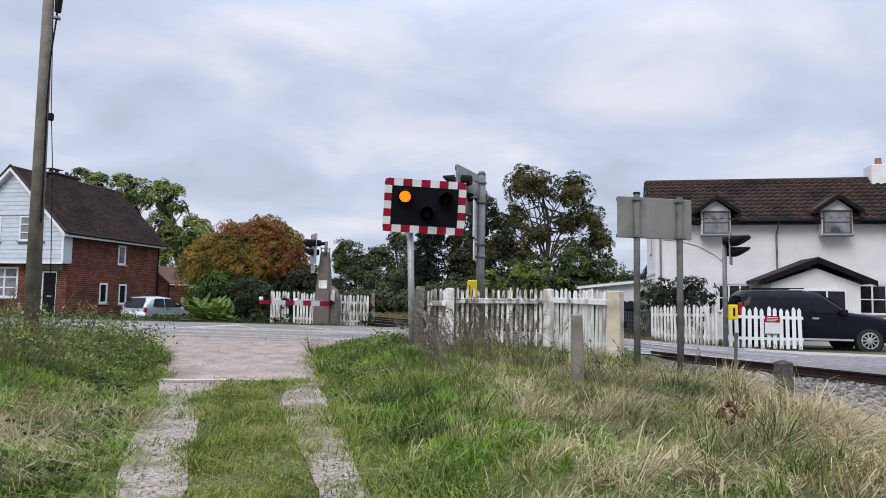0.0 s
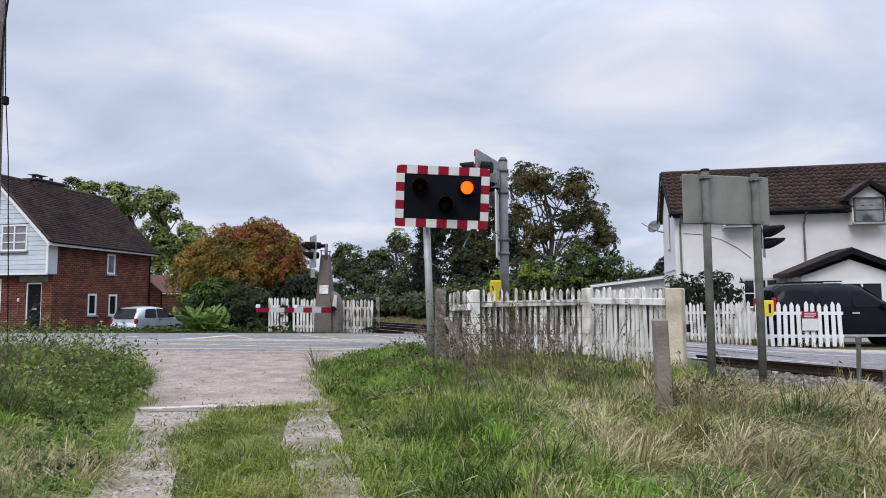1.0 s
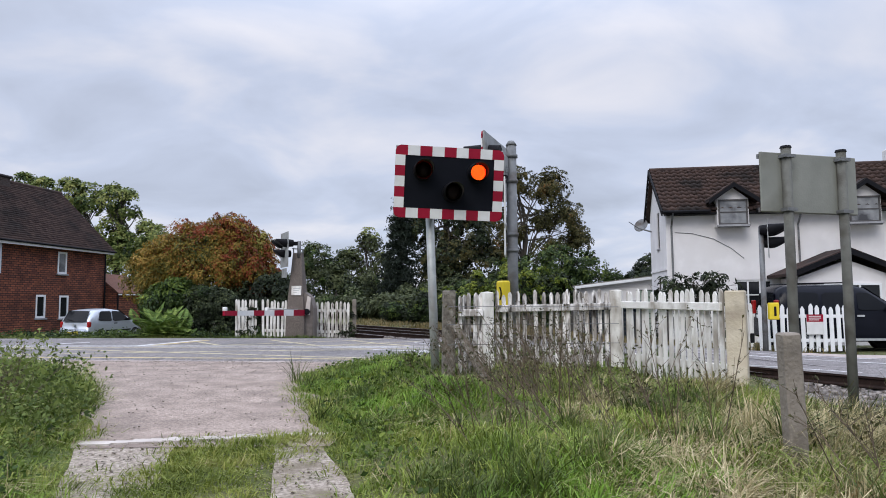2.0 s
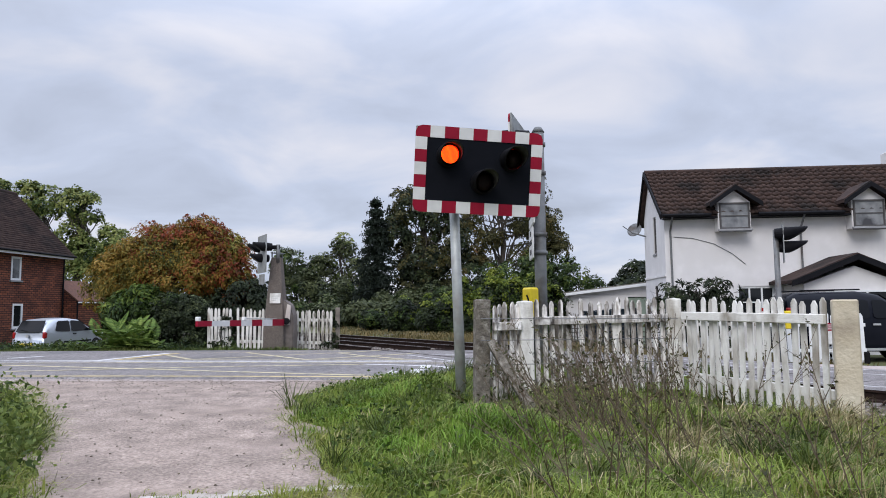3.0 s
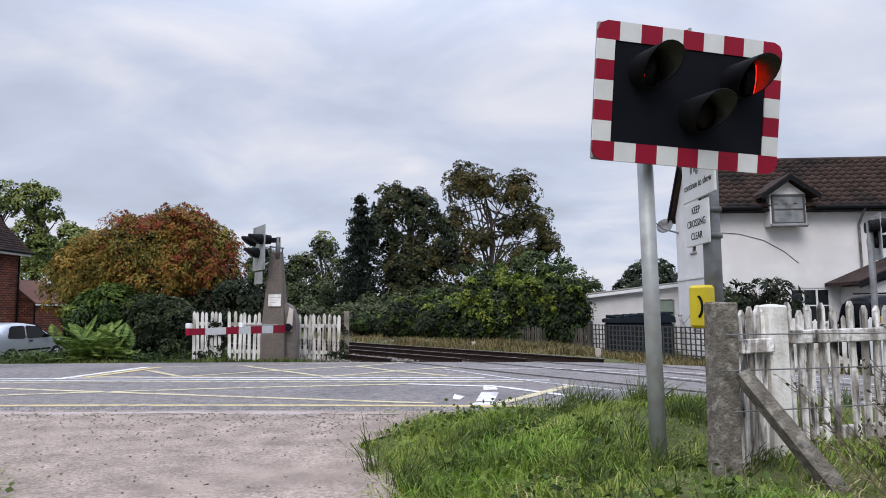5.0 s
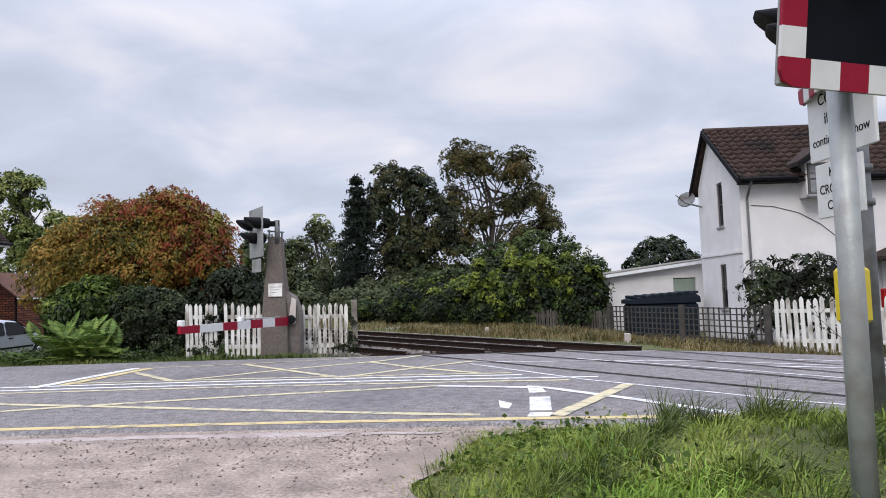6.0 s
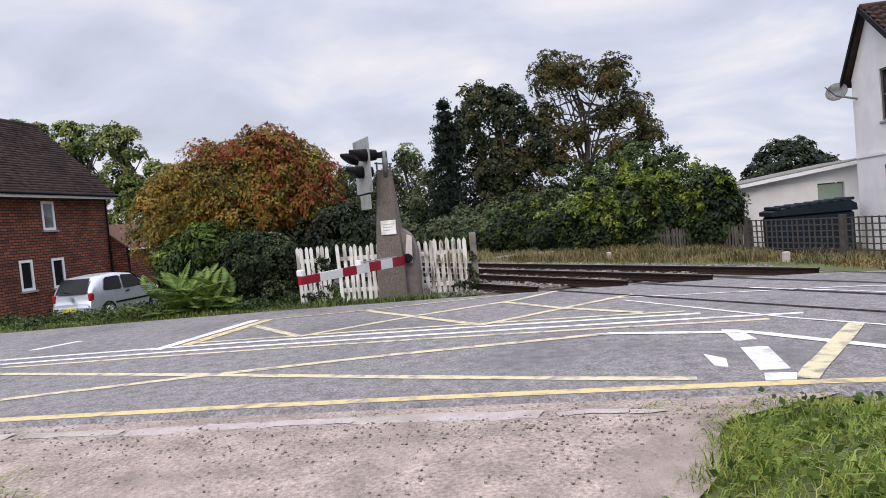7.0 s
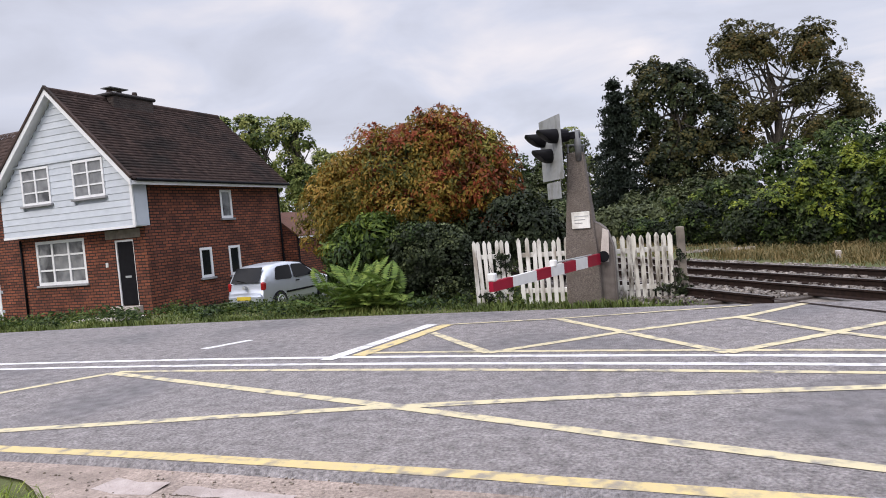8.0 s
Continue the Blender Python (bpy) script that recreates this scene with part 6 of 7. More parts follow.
    for x in wheels:
        for sy in (-1, 1):
            arch = part("wheel_arch", R((x, sy * (hw - 0.1), wheel_r), (x, sy * (hw + 0.012), wheel_r), wheel_r * 1.16, wheel_r * 1.12, 22), BLACKP, t)
            w = new("wheel"); w.parent = t
            w.matrix_basis = pose(x, sy * (hw - 0.08), wheel_r)
            part("tyre", R((0, -0.1, 0), (0, 0.1, 0), wheel_r, wheel_r, 24), RUBBER, w)
            bm = R((0, sy * 0.1, 0), (0, sy * 0.108, 0), wheel_r * 0.68, wheel_r * 0.64, 22)
            part("rim_well", bm, BLACKP, w)
            bm = bmesh.new()
            for i in range(10):
                a = 2 * math.pi * i / 10
                rod(bm, (0, sy * 0.112, 0), (wheel_r * 0.64 * math.cos(a), sy * 0.112, wheel_r * 0.64 * math.sin(a)), 0.024, 0.02, 6)
                a1 = 2 * math.pi * (i + 1) / 10
                rod(bm, (wheel_r * 0.65 * math.cos(a), sy * 0.112, wheel_r * 0.65 * math.sin(a)), (wheel_r * 0.65 * math.cos(a1), sy * 0.112, wheel_r * 0.65 * math.sin(a1)), 0.018, 0.018, 6)
            rod(bm, (0, sy * 0.1, 0), (0, sy * 0.125, 0), 0.06, 0.05, 12)
            part("rim", bm, ALLOY, w)
    return t


vf = car("hatchback", pose(-14.7, 33.15, -0.48, 0, 0, 80) @ Matrix.Scale(0.92, 4), [(-1.85, 0.3), (-1.88, 0.62), (-1.8, 0.93), (-1.64, 1.2), (-1.46, 1.36), (-1.2, 1.43), (-0.4, 1.47), (0.25, 1.4), (0.95, 1.0), (1.6, 0.86), (1.84, 0.66), (1.88, 0.32), (1.7, 0.2), (-1.7, 0.2)], 1.62, SILVER, "silver three-door hatchback parked beside the brick house", 0.29, (-1.18, 1.2), [[(-1.36, 0.96), (-0.5, 0.93), (-0.46, 1.38), (-1.16, 1.37)], [(-0.42, 0.93), (0.8, 0.95), (0.22, 1.35), (-0.4, 1.39)]], {"belt": 0.92, "rear_glass": ((-1.84, 0.95), (-1.53, 1.37)), "front_glass": ((0.96, 1.03), (0.34, 1.4))})
for sy in (-1, 1):
    part("tail_light", B(-1.84, -1.64, sy * 0.63 - 0.07, sy * 0.63 + 0.065, 0.68, 0.95, 0.04), REDLENS, vf)
    part("headlight", B(1.66, 1.84, sy * 0.6 - 0.14, sy * 0.6 + 0.14, 0.62, 0.8, 0.03), CLEAR, vf)
    part("door_mirror", B(0.62, 0.75, sy * 0.9 - 0.08, sy * 0.9 + 0.08, 0.95, 1.08, 0.02), BLACKP, vf)
    part("side_moulding", B(-0.85, 0.85, sy * 0.815 - 0.012, sy * 0.815 + 0.012, 0.5, 0.56), BLACKP, vf)
    part("door_handle", B(-0.32, -0.14, sy * 0.82 - 0.015, sy * 0.82 + 0.015, 0.82, 0.86), BLACKP, vf)
part("number_plate", B(-1.95, -1.925, -0.26, 0.26, 0.42, 0.53), YELPLATE, vf)
part("badge", R((-1.85, 0, 0.8), (-1.915, 0, 0.8), 0.06, 0.06, 14), ALLOY, vf)
part("rear_bumper", B(-1.93, -1.7, -0.64, 0.64, 0.3, 0.58, 0.07), SILVER, vf)
part("rear_wiper", R((-1.87, 0.0, 0.98), (-1.83, 0.35, 1.05), 0.01, 0.008, 6), BLACKP, vf)
bc = car("estate_car", pose(11.1, 24.42, -0.43, 0, 0, -5), [(-2.3, 0.42), (-2.32, 1.1), (-2.22, 1.75), (-2.0, 1.9), (-0.3, 1.92), (0.15, 1.84), (0.95, 1.24), (1.9, 1.12), (2.3, 0.98), (2.36, 0.45), (2.1, 0.33), (-2.1, 0.33)], 1.9, DARKCAR, "dark blue-black off-road estate car parked behind the fence", 0.38, (-1.45, 1.47), [[(-2.05, 1.22), (-1.2, 1.2), (-1.15, 1.7), (-1.95, 1.72)], [(-1.1, 1.2), (-0.25, 1.2), (-0.22, 1.7), (-1.06, 1.7)], [(-0.15, 1.2), (0.78, 1.22), (0.2, 1.68), (-0.12, 1.7)]], {"belt": 1.12, "rear_glass": ((-2.325, 1.2), (-2.24, 1.68)), "front_glass": ((0.92, 1.27), (0.2, 1.82))})
for sy in (-1, 1):
    part("door_mirror", B(0.62, 0.8, sy * 1.03 - 0.1, sy * 1.03 + 0.1, 1.14, 1.34, 0.03), BLACKP, bc)
    part("side_sill", B(-1.0, 1.0, sy * 0.96 - 0.02, sy * 0.96 + 0.02, 0.36, 0.42), ALLOY, bc)
    part("roof_rail", R((-1.9, sy * 0.62, 1.96), (-0.3, sy * 0.62, 1.98), 0.02, 0.02, 6), BLACKP, bc)
    for x in (-1.12, -0.2):
        part("door_handle", B(x, x + 0.2, sy * 0.965 - 0.012, sy * 0.965 + 0.012, 1.02, 1.07), ALLOY, bc)
    part("tail_light", B(-2.36, -2.26, sy * 0.82 - 0.08, sy * 0.82 + 0.08, 1.0, 1.5, 0.02), REDLENS, bc)
    part("headlight", B(2.1, 2.36, sy * 0.72 - 0.16, sy * 0.72 + 0.16, 0.8, 1.0, 0.03), CLEAR, bc)

# ---- telegraph pole ----
tp = thing("telegraph_pole", pose(-6.83, 12.2, -0.1), "tall weathered timber telegraph pole with hanging cables", "telegraph pole")
part("shaft", R((0, 0, -0.3), (-0.075, 0, 8.2), 0.12, 0.066, 16), POLEW, tp, smooth=True)


def wire(pts, r, name):
    bm = bmesh.new()
    for a, b in zip(pts, pts[1:]):
        rod(bm, a, b, r, r, 6)
    part(name, bm, BLACKP, tp)


wire([(0.12, -0.02, 7.9), (0.15, -0.04, 5.95), (0.13, -0.05, 5.5), (0.08, -0.06, 4.9), (0.075, -0.07, 4.2), (0.09, -0.07, 3.3), (0.1, -0.07, 2.2)], 0.014, "cable")
wire([(0.0, -0.02, 7.9), (0.05, -0.04, 5.9), (0.085, -0.05, 5.2), (0.15, -0.07, 4.0), (0.16, -0.07, 3.9), (0.235, -0.08, 3.1), (0.32, -0.1, 1.5), (0.38, -0.12, 0.0)], 0.007, "stay_wire")
part("insulator", R((0.145, -0.05, 5.62), (0.15, -0.04, 5.95), 0.05, 0.06, 12), BLACKP, tp)
part("insulator", R((0.14, -0.05, 5.5), (0.142, -0.05, 5.54), 0.055, 0.045, 12), DARKSTEEL, tp)
part("insulator", B(0.115, 0.19, -0.105, -0.035, 3.83, 3.95, 0.015), BLACKP, tp)


# ---- trees and bushes ----
L_OLIVE = leafy("yellowing_olive_leaves", [(0.08, (0.02, 0.03, 0.007)), (0.35, (0.09, 0.085, 0.016)), (0.6, (0.21, 0.15, 0.024)), (0.8, (0.3, 0.16, 0.03)), (0.97, (0.38, 0.27, 0.06))], patch=0.9)
L_RED = leafy("red_autumn_leaves", [(0.08, (0.05, 0.022, 0.01)), (0.4, (0.15, 0.04, 0.016)), (0.65, (0.25, 0.05, 0.022)), (0.85, (0.27, 0.1, 0.03)), (0.97, (0.3, 0.035, 0.035))], patch=0.9)
L_YELLOW = leafy("pale_yellow_leaves", [(0.1, (0.1, 0.1, 0.02)), (0.5, (0.3, 0.27, 0.06)), (0.95, (0.45, 0.36, 0.1))], patch=0.9)
SUM_LEFT = [(-1.9, -0.1, 2.2, 1.15, 1.2, 1.25), (-1.3, -0.3, 2.85, 1.0, 1.0, 1.0), (-1.3, -0.5, 1.5, 1.1, 0.8, 0.8)]
SUM_TOP = [(-0.4, 0, 3.2, 1.5, 1.3, 1.25), (0.8, 0, 3.4, 1.3, 1.2, 1.2), (1.5, 0, 2.9, 1.1, 1.1, 1.25), (0.2, -0.4, 2.4, 1.8, 1.0, 1.0)]
SUM_RIGHT = [(2.1, 0, 2.55, 0.8, 1.0, 1.25), (1.1, 0, 3.75, 0.8, 0.8, 0.65)]
grown("autumn_sumac", -9.6, 30.6, -0.15, SUM_LEFT + SUM_TOP + SUM_RIGHT, [(L_OLIVE, 760, 38, 0.25, 0.043, SUM_LEFT), (L_AUT, 900, 38, 0.25, 0.043, SUM_TOP), (L_RED, 480, 36, 0.24, 0.043, SUM_TOP[:3] + SUM_RIGHT), (L_OLIVE, 520, 36, 0.25, 0.043, SUM_TOP + SUM_RIGHT), (L_YELLOW, 90, 26, 0.2, 0.04, [(1.85, 0, 3.45, 0.6, 0.7, 0.55)])], "broad autumn tree turning orange, red and yellow", 0.11, (0, 0, 2.9), 46, long=2.6, skin=(0.5, 1.1), dome=0.75, droop=0.7)
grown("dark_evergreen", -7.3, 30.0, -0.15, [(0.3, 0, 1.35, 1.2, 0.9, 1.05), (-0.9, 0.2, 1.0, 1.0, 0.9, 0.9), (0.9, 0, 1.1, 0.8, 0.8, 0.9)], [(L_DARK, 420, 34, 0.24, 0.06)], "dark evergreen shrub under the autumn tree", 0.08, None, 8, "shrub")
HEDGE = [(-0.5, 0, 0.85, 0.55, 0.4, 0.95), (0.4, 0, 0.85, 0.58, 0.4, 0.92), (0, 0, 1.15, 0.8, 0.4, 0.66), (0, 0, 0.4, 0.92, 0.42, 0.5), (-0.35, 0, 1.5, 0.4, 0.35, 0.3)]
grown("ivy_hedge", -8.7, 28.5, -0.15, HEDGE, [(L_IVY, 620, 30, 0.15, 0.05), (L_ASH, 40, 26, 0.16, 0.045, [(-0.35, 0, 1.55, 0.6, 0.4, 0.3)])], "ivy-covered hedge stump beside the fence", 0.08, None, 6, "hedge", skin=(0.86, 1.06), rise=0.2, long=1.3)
def fern(x, y, n, length, label):
    """Arching fronds, each a stalk with pairs of narrow leaflets."""
    t = thing("fern_shrub", pose(x, y, float(ground_z(x, y))), label, "fern", "verge ferns")
    stalks = bmesh.new()
    vs = []
    for i in range(n):
        a, tilt = random.uniform(0, 6.283), random.uniform(0.35, 1.25)
        root = Vector((random.gauss(0, 0.25), random.gauss(0, 0.15), random.uniform(0.0, 0.55)))
        out = Vector((math.cos(a), math.sin(a), 0))
        ln = length * random.uniform(0.6, 1.15)
        side = Vector((-out.y, out.x, 0))
        prev = root
        for k in range(1, 15):
            f = k / 14
            p = root + out * ln * f * math.sin(tilt) + Vector((0, 0, ln * (f * math.cos(tilt) - 0.42 * f * f * math.sin(tilt))))
            rod(stalks, prev, p, 0.006, 0.005, 3, False)
            d = (p - prev).normalized()
            w = ln * 0.24 * math.sin(math.pi * min(1, 0.12 + 0.88 * f)) + 0.02
            for sg in (-1, 1):
                e_ = p + side * sg * w + d * w * 0.45 + Vector((0, 0, -0.25 * w))
                m_ = (p + e_) / 2
                q = d * ln * 0.038
                vs += [p, m_ + q, e_, m_ - q]
            prev = p
    part("stalk", stalks, L_FERN, t, kind="stuff")
    v = np.array([tuple(p) for p in vs])
    soup("foliage", v, np.arange(len(v)).reshape(-1, 4), L_FERN, t)
    return t


for x, y, n, ln in ((-10.35, 27.5, 20, 0.85), (-9.75, 27.35, 22, 0.8), (-10.0, 27.8, 26, 1.0), (-9.3, 27.7, 14, 0.75)):
    fern(x, y, n, ln, "bright green arching fern on the verge")
grown("green_shrub", -10.5, 29.0, -0.12, [(0.4, 0, 1.5, 0.6, 0.6, 0.7), (-0.3, 0.2, 1.1, 0.7, 0.6, 0.8), (0.7, 0.1, 0.9, 0.6, 0.5, 0.8)], [(L_BRIGHT, 170, 26, 0.24, 0.06), (L_ASH, 120, 26, 0.24, 0.06)], "green shrub below the autumn tree", 0.04, None, 12, "shrub", long=2.6, droop=0.6)
FAR = "far tree belt"
L_FAR = leafy("far_green_leaves", [(0.1, (0.045, 0.07, 0.018)), (0.5, (0.14, 0.18, 0.05)), (0.9, (0.32, 0.32, 0.1))], patch=0.3)
# the row of oaks behind the brick house
for x, top_, w in ((-64.5, 19.4, 4.0), (-57.6, 20.2, 3.6), (-50.8, 19.4, 3.4), (-45.2, 18.4, 3.0), (-40.6, 13.3, 2.3)):
    lo = top_ * 0.62
    grown("oak_tree", x, 100, -0.3, [(-w * 0.35, 0, top_ - 2.6, w * 0.62, 2.4, 2.6), (w * 0.42, 0, top_ - 3.3, w * 0.6, 2.4, 2.5), (-w * 0.3, 0, lo, w * 0.7, 2.4, 2.8), (w * 0.3, 0, lo * 0.8, w * 0.8, 2.4, 2.8), (0, 0, lo * 0.45, w * 1.15, 2.6, 3.2)], [(L_FAR, 260, 36, 0.8, 0.24), (L_ASH, 50, 36, 0.8, 0.24)], "big rounded green tree far behind the brick house", 0.4, None, 34, group=FAR)
L_GREY = leafy("grey_green_leaves", [(0.1, (0.018, 0.024, 0.011)), (0.5, (0.06, 0.075, 0.032)), (0.95, (0.15, 0.17, 0.075))], through_light=0.15, patch=0.6)
L_TALL = leafy("thin_browning_leaves", [(0.1, (0.018, 0.02, 0.008)), (0.5, (0.055, 0.056, 0.019)), (0.8, (0.12, 0.095, 0.03)), (0.97, (0.2, 0.1, 0.035))], through_light=0.25, patch=0.5)
grown("tall_tree", 7.6, 66, -0.2, [(-2.4, 0, 12.2, 1.9, 1.8, 2.0), (-0.9, 0, 12.0, 1.3, 1.5, 1.7), (2.1, 0, 11.7, 2.2, 1.9, 1.9), (-3.2, 0, 9.0, 1.5, 1.6, 1.7), (3.6, 0, 9.0, 2.0, 1.8, 1.8), (4.9, 0, 7.0, 1.3, 1.5, 1.5), (1.6, 0, 8.6, 1.2, 1.4, 1.1), (-1.2, 0, 7.4, 1.5, 1.5, 1.1), (2.6, 0, 6.0, 2.4, 1.6, 1.3), (-2.6, 0, 5.6, 1.9, 1.6, 1.4)], [(L_TALL, 700, 40, 0.42, 0.115), (L_BROWN, 380, 36, 0.42, 0.115)], "tall thin-leaved tree browning in autumn with sky showing through", 0.3, (-0.4, 0, 11.6), 46, group=FAR, skin=(0.3, 1.12), spread=0.7)
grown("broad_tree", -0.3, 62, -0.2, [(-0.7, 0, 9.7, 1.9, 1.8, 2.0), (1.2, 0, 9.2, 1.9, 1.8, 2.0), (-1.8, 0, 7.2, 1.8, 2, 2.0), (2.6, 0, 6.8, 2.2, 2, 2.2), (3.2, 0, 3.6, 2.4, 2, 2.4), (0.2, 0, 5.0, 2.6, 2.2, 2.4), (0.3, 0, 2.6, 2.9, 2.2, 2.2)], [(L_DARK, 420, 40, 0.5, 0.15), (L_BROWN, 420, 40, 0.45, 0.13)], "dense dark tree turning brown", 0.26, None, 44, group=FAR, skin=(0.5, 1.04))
grown("pale_tree", -7.0, 66, -0.2, [(0.3, 0, 6.6, 1.2, 1.4, 1.5), (-1.2, 0, 4.9, 1.3, 1.4, 1.5), (1.4, 0, 4.6, 1.4, 1.4, 1.6), (0, 0, 2.6, 2.6, 1.6, 2.0)], [(L_GREY, 230, 30, 0.45, 0.12), (L_FAR, 80, 30, 0.45, 0.12)], "thin grey-green tree beside the conifer", 0.16, None, 40, group=FAR, skin=(0.4, 1.05))
grown("understorey_tree", 8.3, 57, -0.2, [(-2.6, 0, 3.2, 2.0, 1.6, 1.9), (0.4, 0, 4.2, 1.9, 1.6, 1.6), (2.6, 0, 3.6, 1.9, 1.6, 1.6), (4.8, 0, 2.4, 1.5, 1.5, 1.3), (0.5, 0, 2.2, 3.6, 1.6, 1.9)], [(L_ASH, 420, 36, 0.5, 0.13)], "green understorey tree by the railway", 0.15, None, 26, group=FAR, skin=(0.5, 1.05))
cf = thing("conifer", pose(-3.6, 60, -0.2), "tall narrow dark conifer with drooping tiers", "tree", FAR)
part("trunk", R((0, 0, 0), (0, 0, 10.0), 0.2, 0.03, 8), BARK, cf)
cc = []
for i in range(230):
    h = 0.04 + 0.95 * (i // 17 + rng.uniform(-0.12, 0.12)) / 13.5
    a = i * 2.4 + rng.uniform(-0.4, 0.4)
    reach = (0.12 + 2.55 * max(0.0, 1 - h) ** 0.8) * rng.uniform(0.45, 1.2)
    for j in range(8):
        q = (j + 0.6) / 8
        cc.append((reach * q * math.cos(a), reach * q * math.sin(a), 10.1 * h + 0.15 - 0.42 * reach * q * q))
cc = np.array(cc)
leaves("crown", (cc[:, None, :] + rng.normal(size=(len(cc), 14, 3)) * np.array([0.15, 0.15, 0.12])).reshape(-1, 3), 0.1, L_CONIF, cf, 2.6, droop=0.7)
for x, y, w, h, lf in ((-10.5, 64, 2.6, 6.6, L_ASH), (-7.6, 60, 2.2, 4.6, L_DARK), (0.6, 54, 3.0, 3.4, L_ASH), (4.4, 53, 2.8, 3.2, L_ASH), (-3.4, 52, 2.4, 2.2, L_GREY), (-5.0, 63, 2.2, 4.2, L_ASH), (-13.5, 62, 3.2, 3.6, L_DARK), (-1.5, 57, 2.6, 3.2, L_DARK), (2.4, 58, 2.4, 3.6, L_DARK), (14.5, 62, 3.2, 2.6, L_FAR), (-17.5, 66, 4.0, 4.6, L_ASH), (-8.6, 58, 2.6, 2.6, L_ASH), (-5.6, 54, 2.4, 1.9, L_DARK)):
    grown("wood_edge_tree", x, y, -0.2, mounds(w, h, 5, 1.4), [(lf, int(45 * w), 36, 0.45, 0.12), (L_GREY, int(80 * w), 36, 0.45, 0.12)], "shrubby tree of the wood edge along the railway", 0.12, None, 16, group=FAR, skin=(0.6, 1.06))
# bushes heaped over railway fence: shaded depths and lit shoots put into leaf colours
L_LIT_TIPS = leafy("yellow_green_shoots", [(0.1, (0.035, 0.06, 0.01)), (0.5, (0.12, 0.165, 0.022)), (0.95, (0.3, 0.32, 0.045))], patch=1.3)
for x, y, w, h, bright in ((4.25, 33.5, 0.9, 3.05, 0.25), (3.1, 35.0, 1.1, 2.9, 0.7), (1.9, 36.9, 1.3, 2.8, 0.8), (0.6, 39.2, 1.5, 2.5, 0.25), (-0.9, 42.2, 1.6, 2.3, 0.05), (-2.5, 45.4, 1.5, 1.8, 0.05), (3.6, 37.6, 1.5, 3.3, 0.5), (2.3, 40.5, 1.8, 3.3, 0.15)):
    m_ = mounds(w, h, 6, 0.7)
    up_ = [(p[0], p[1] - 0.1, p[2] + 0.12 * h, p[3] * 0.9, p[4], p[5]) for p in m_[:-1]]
    grown("lineside_bush", x, y, -0.35, m_, [(L_DARK, int(230 * w), 40, 0.27, 0.07), (L_ASH, int(150 * w * (0.5 + bright)), 40, 0.25, 0.07), (L_BRIGHT, int(70 * w * bright), 38, 0.25, 0.07), (L_LIT_TIPS, int(140 * w * bright), 34, 0.22, 0.065, up_)], "leafy overgrown bush beside the railway", 0.05, None, 12, "bush", "lineside bushes", skin=(0.72, 1.12), dome=0.8, droop=0.5, long=1.9, rise=0.6)
picket_fence((2.3, 35.0), (4.75, 32.6), 0.9, 0.09, 0.06, mat("dark_paling", (0.05, 0.043, 0.036), (0.1, 0.088, 0.074), 6, 0.9, 0.5, 40, rand=0.2), "old bare grey paling fence under the bushes", -0.35, -0.4, group="lineside fences")
grown("round_bush", 13.1, 46, -0.4, [(0, 0, 2.6, 2.0, 1.6, 1.8), (1.6, 0, 2.0, 1.5, 1.4, 1.5), (-1.2, 0, 1.9, 1.4, 1.4, 1.4)], [(L_DARK, 330, 40, 0.36, 0.11), (L_CONIF, 120, 36, 0.36, 0.1)], "dark rounded tree behind the outbuilding", 0.14, None, 22)
grown("low_bush", 9.5, 50, -0.4, [(0, 0, 1.2, 2.2, 1.4, 1.2), (3, 0, 1.0, 2.2, 1.4, 1.2)], [(L_DARK, 160, 36, 0.4, 0.12)], "low dark bushes on the skyline", 0.1, None, 10, "bush")
grown("garden_shrub", 7.55, 27.0, -0.45, [(-0.55, 0, 1.75, 0.9, 0.6, 0.7), (0.75, 0, 1.85, 0.95, 0.6, 0.65), (0.1, 0, 1.0, 1.3, 0.7, 0.9)], [(L_DARK, 190, 22, 0.22, 0.06)], "straggly dark shrub in front of the white house", 0.05, None, 46, "shrub", spread=1.05, long=3.2, skin=(0.3, 1.15), droop=0.5)
grown("garden_shrub", 15.2, 25.6, -0.45, [(0, 0, 1.4, 0.6, 0.5, 1.5)], [(L_DARK, 120, 24, 0.2, 0.07)], "narrow dark shrub in front of the white house", 0.05, None, 14, "shrub", long=2.6)
tree("ivy_creeper", -3.75, 27.18, -0.2, [(0.1, 0, 0.5, 0.1, 0.08, 0.5), (-0.15, 0, 0.15, 0.3, 0.1, 0.2)], L_IVY, 0.04, 900, "ivy creeping over the fence end", 0.02, None, 5, 0.1, "creeper")
tree("ivy_creeper", -6.9, 27.02, -0.15, [(0, 0, 0.6, 0.22, 0.08, 0.65), (-0.5, 0, 0.2, 0.4, 0.1, 0.3)], L_IVY, 0.04, 800, "ivy creeping over the white pickets", 0.02, None, 5, 0.1, "creeper")


# ---- grass ----
G_FRESH = leafy("fresh_grass_blades", [(0.05, (0.06, 0.115, 0.014)), (0.5, (0.15, 0.27, 0.03)), (1.0, (0.33, 0.45, 0.09))], through_light=0.15, patch=1.3)
G_VERGE = leafy("mown_verge_grass", [(0.05, (0.02, 0.034, 0.008)), (0.45, (0.07, 0.1, 0.02)), (0.8, (0.14, 0.165, 0.04)), (1.0, (0.26, 0.24, 0.1))], through_light=0.1, patch=0.9)
G_RANK = leafy("rank_grass_blades", [(0.05, (0.014, 0.026, 0.006)), (0.4, (0.05, 0.078, 0.016)), (0.75, (0.13, 0.165, 0.035)), (1.0, (0.3, 0.28, 0.11))], through_light=0.1, patch=1.1)
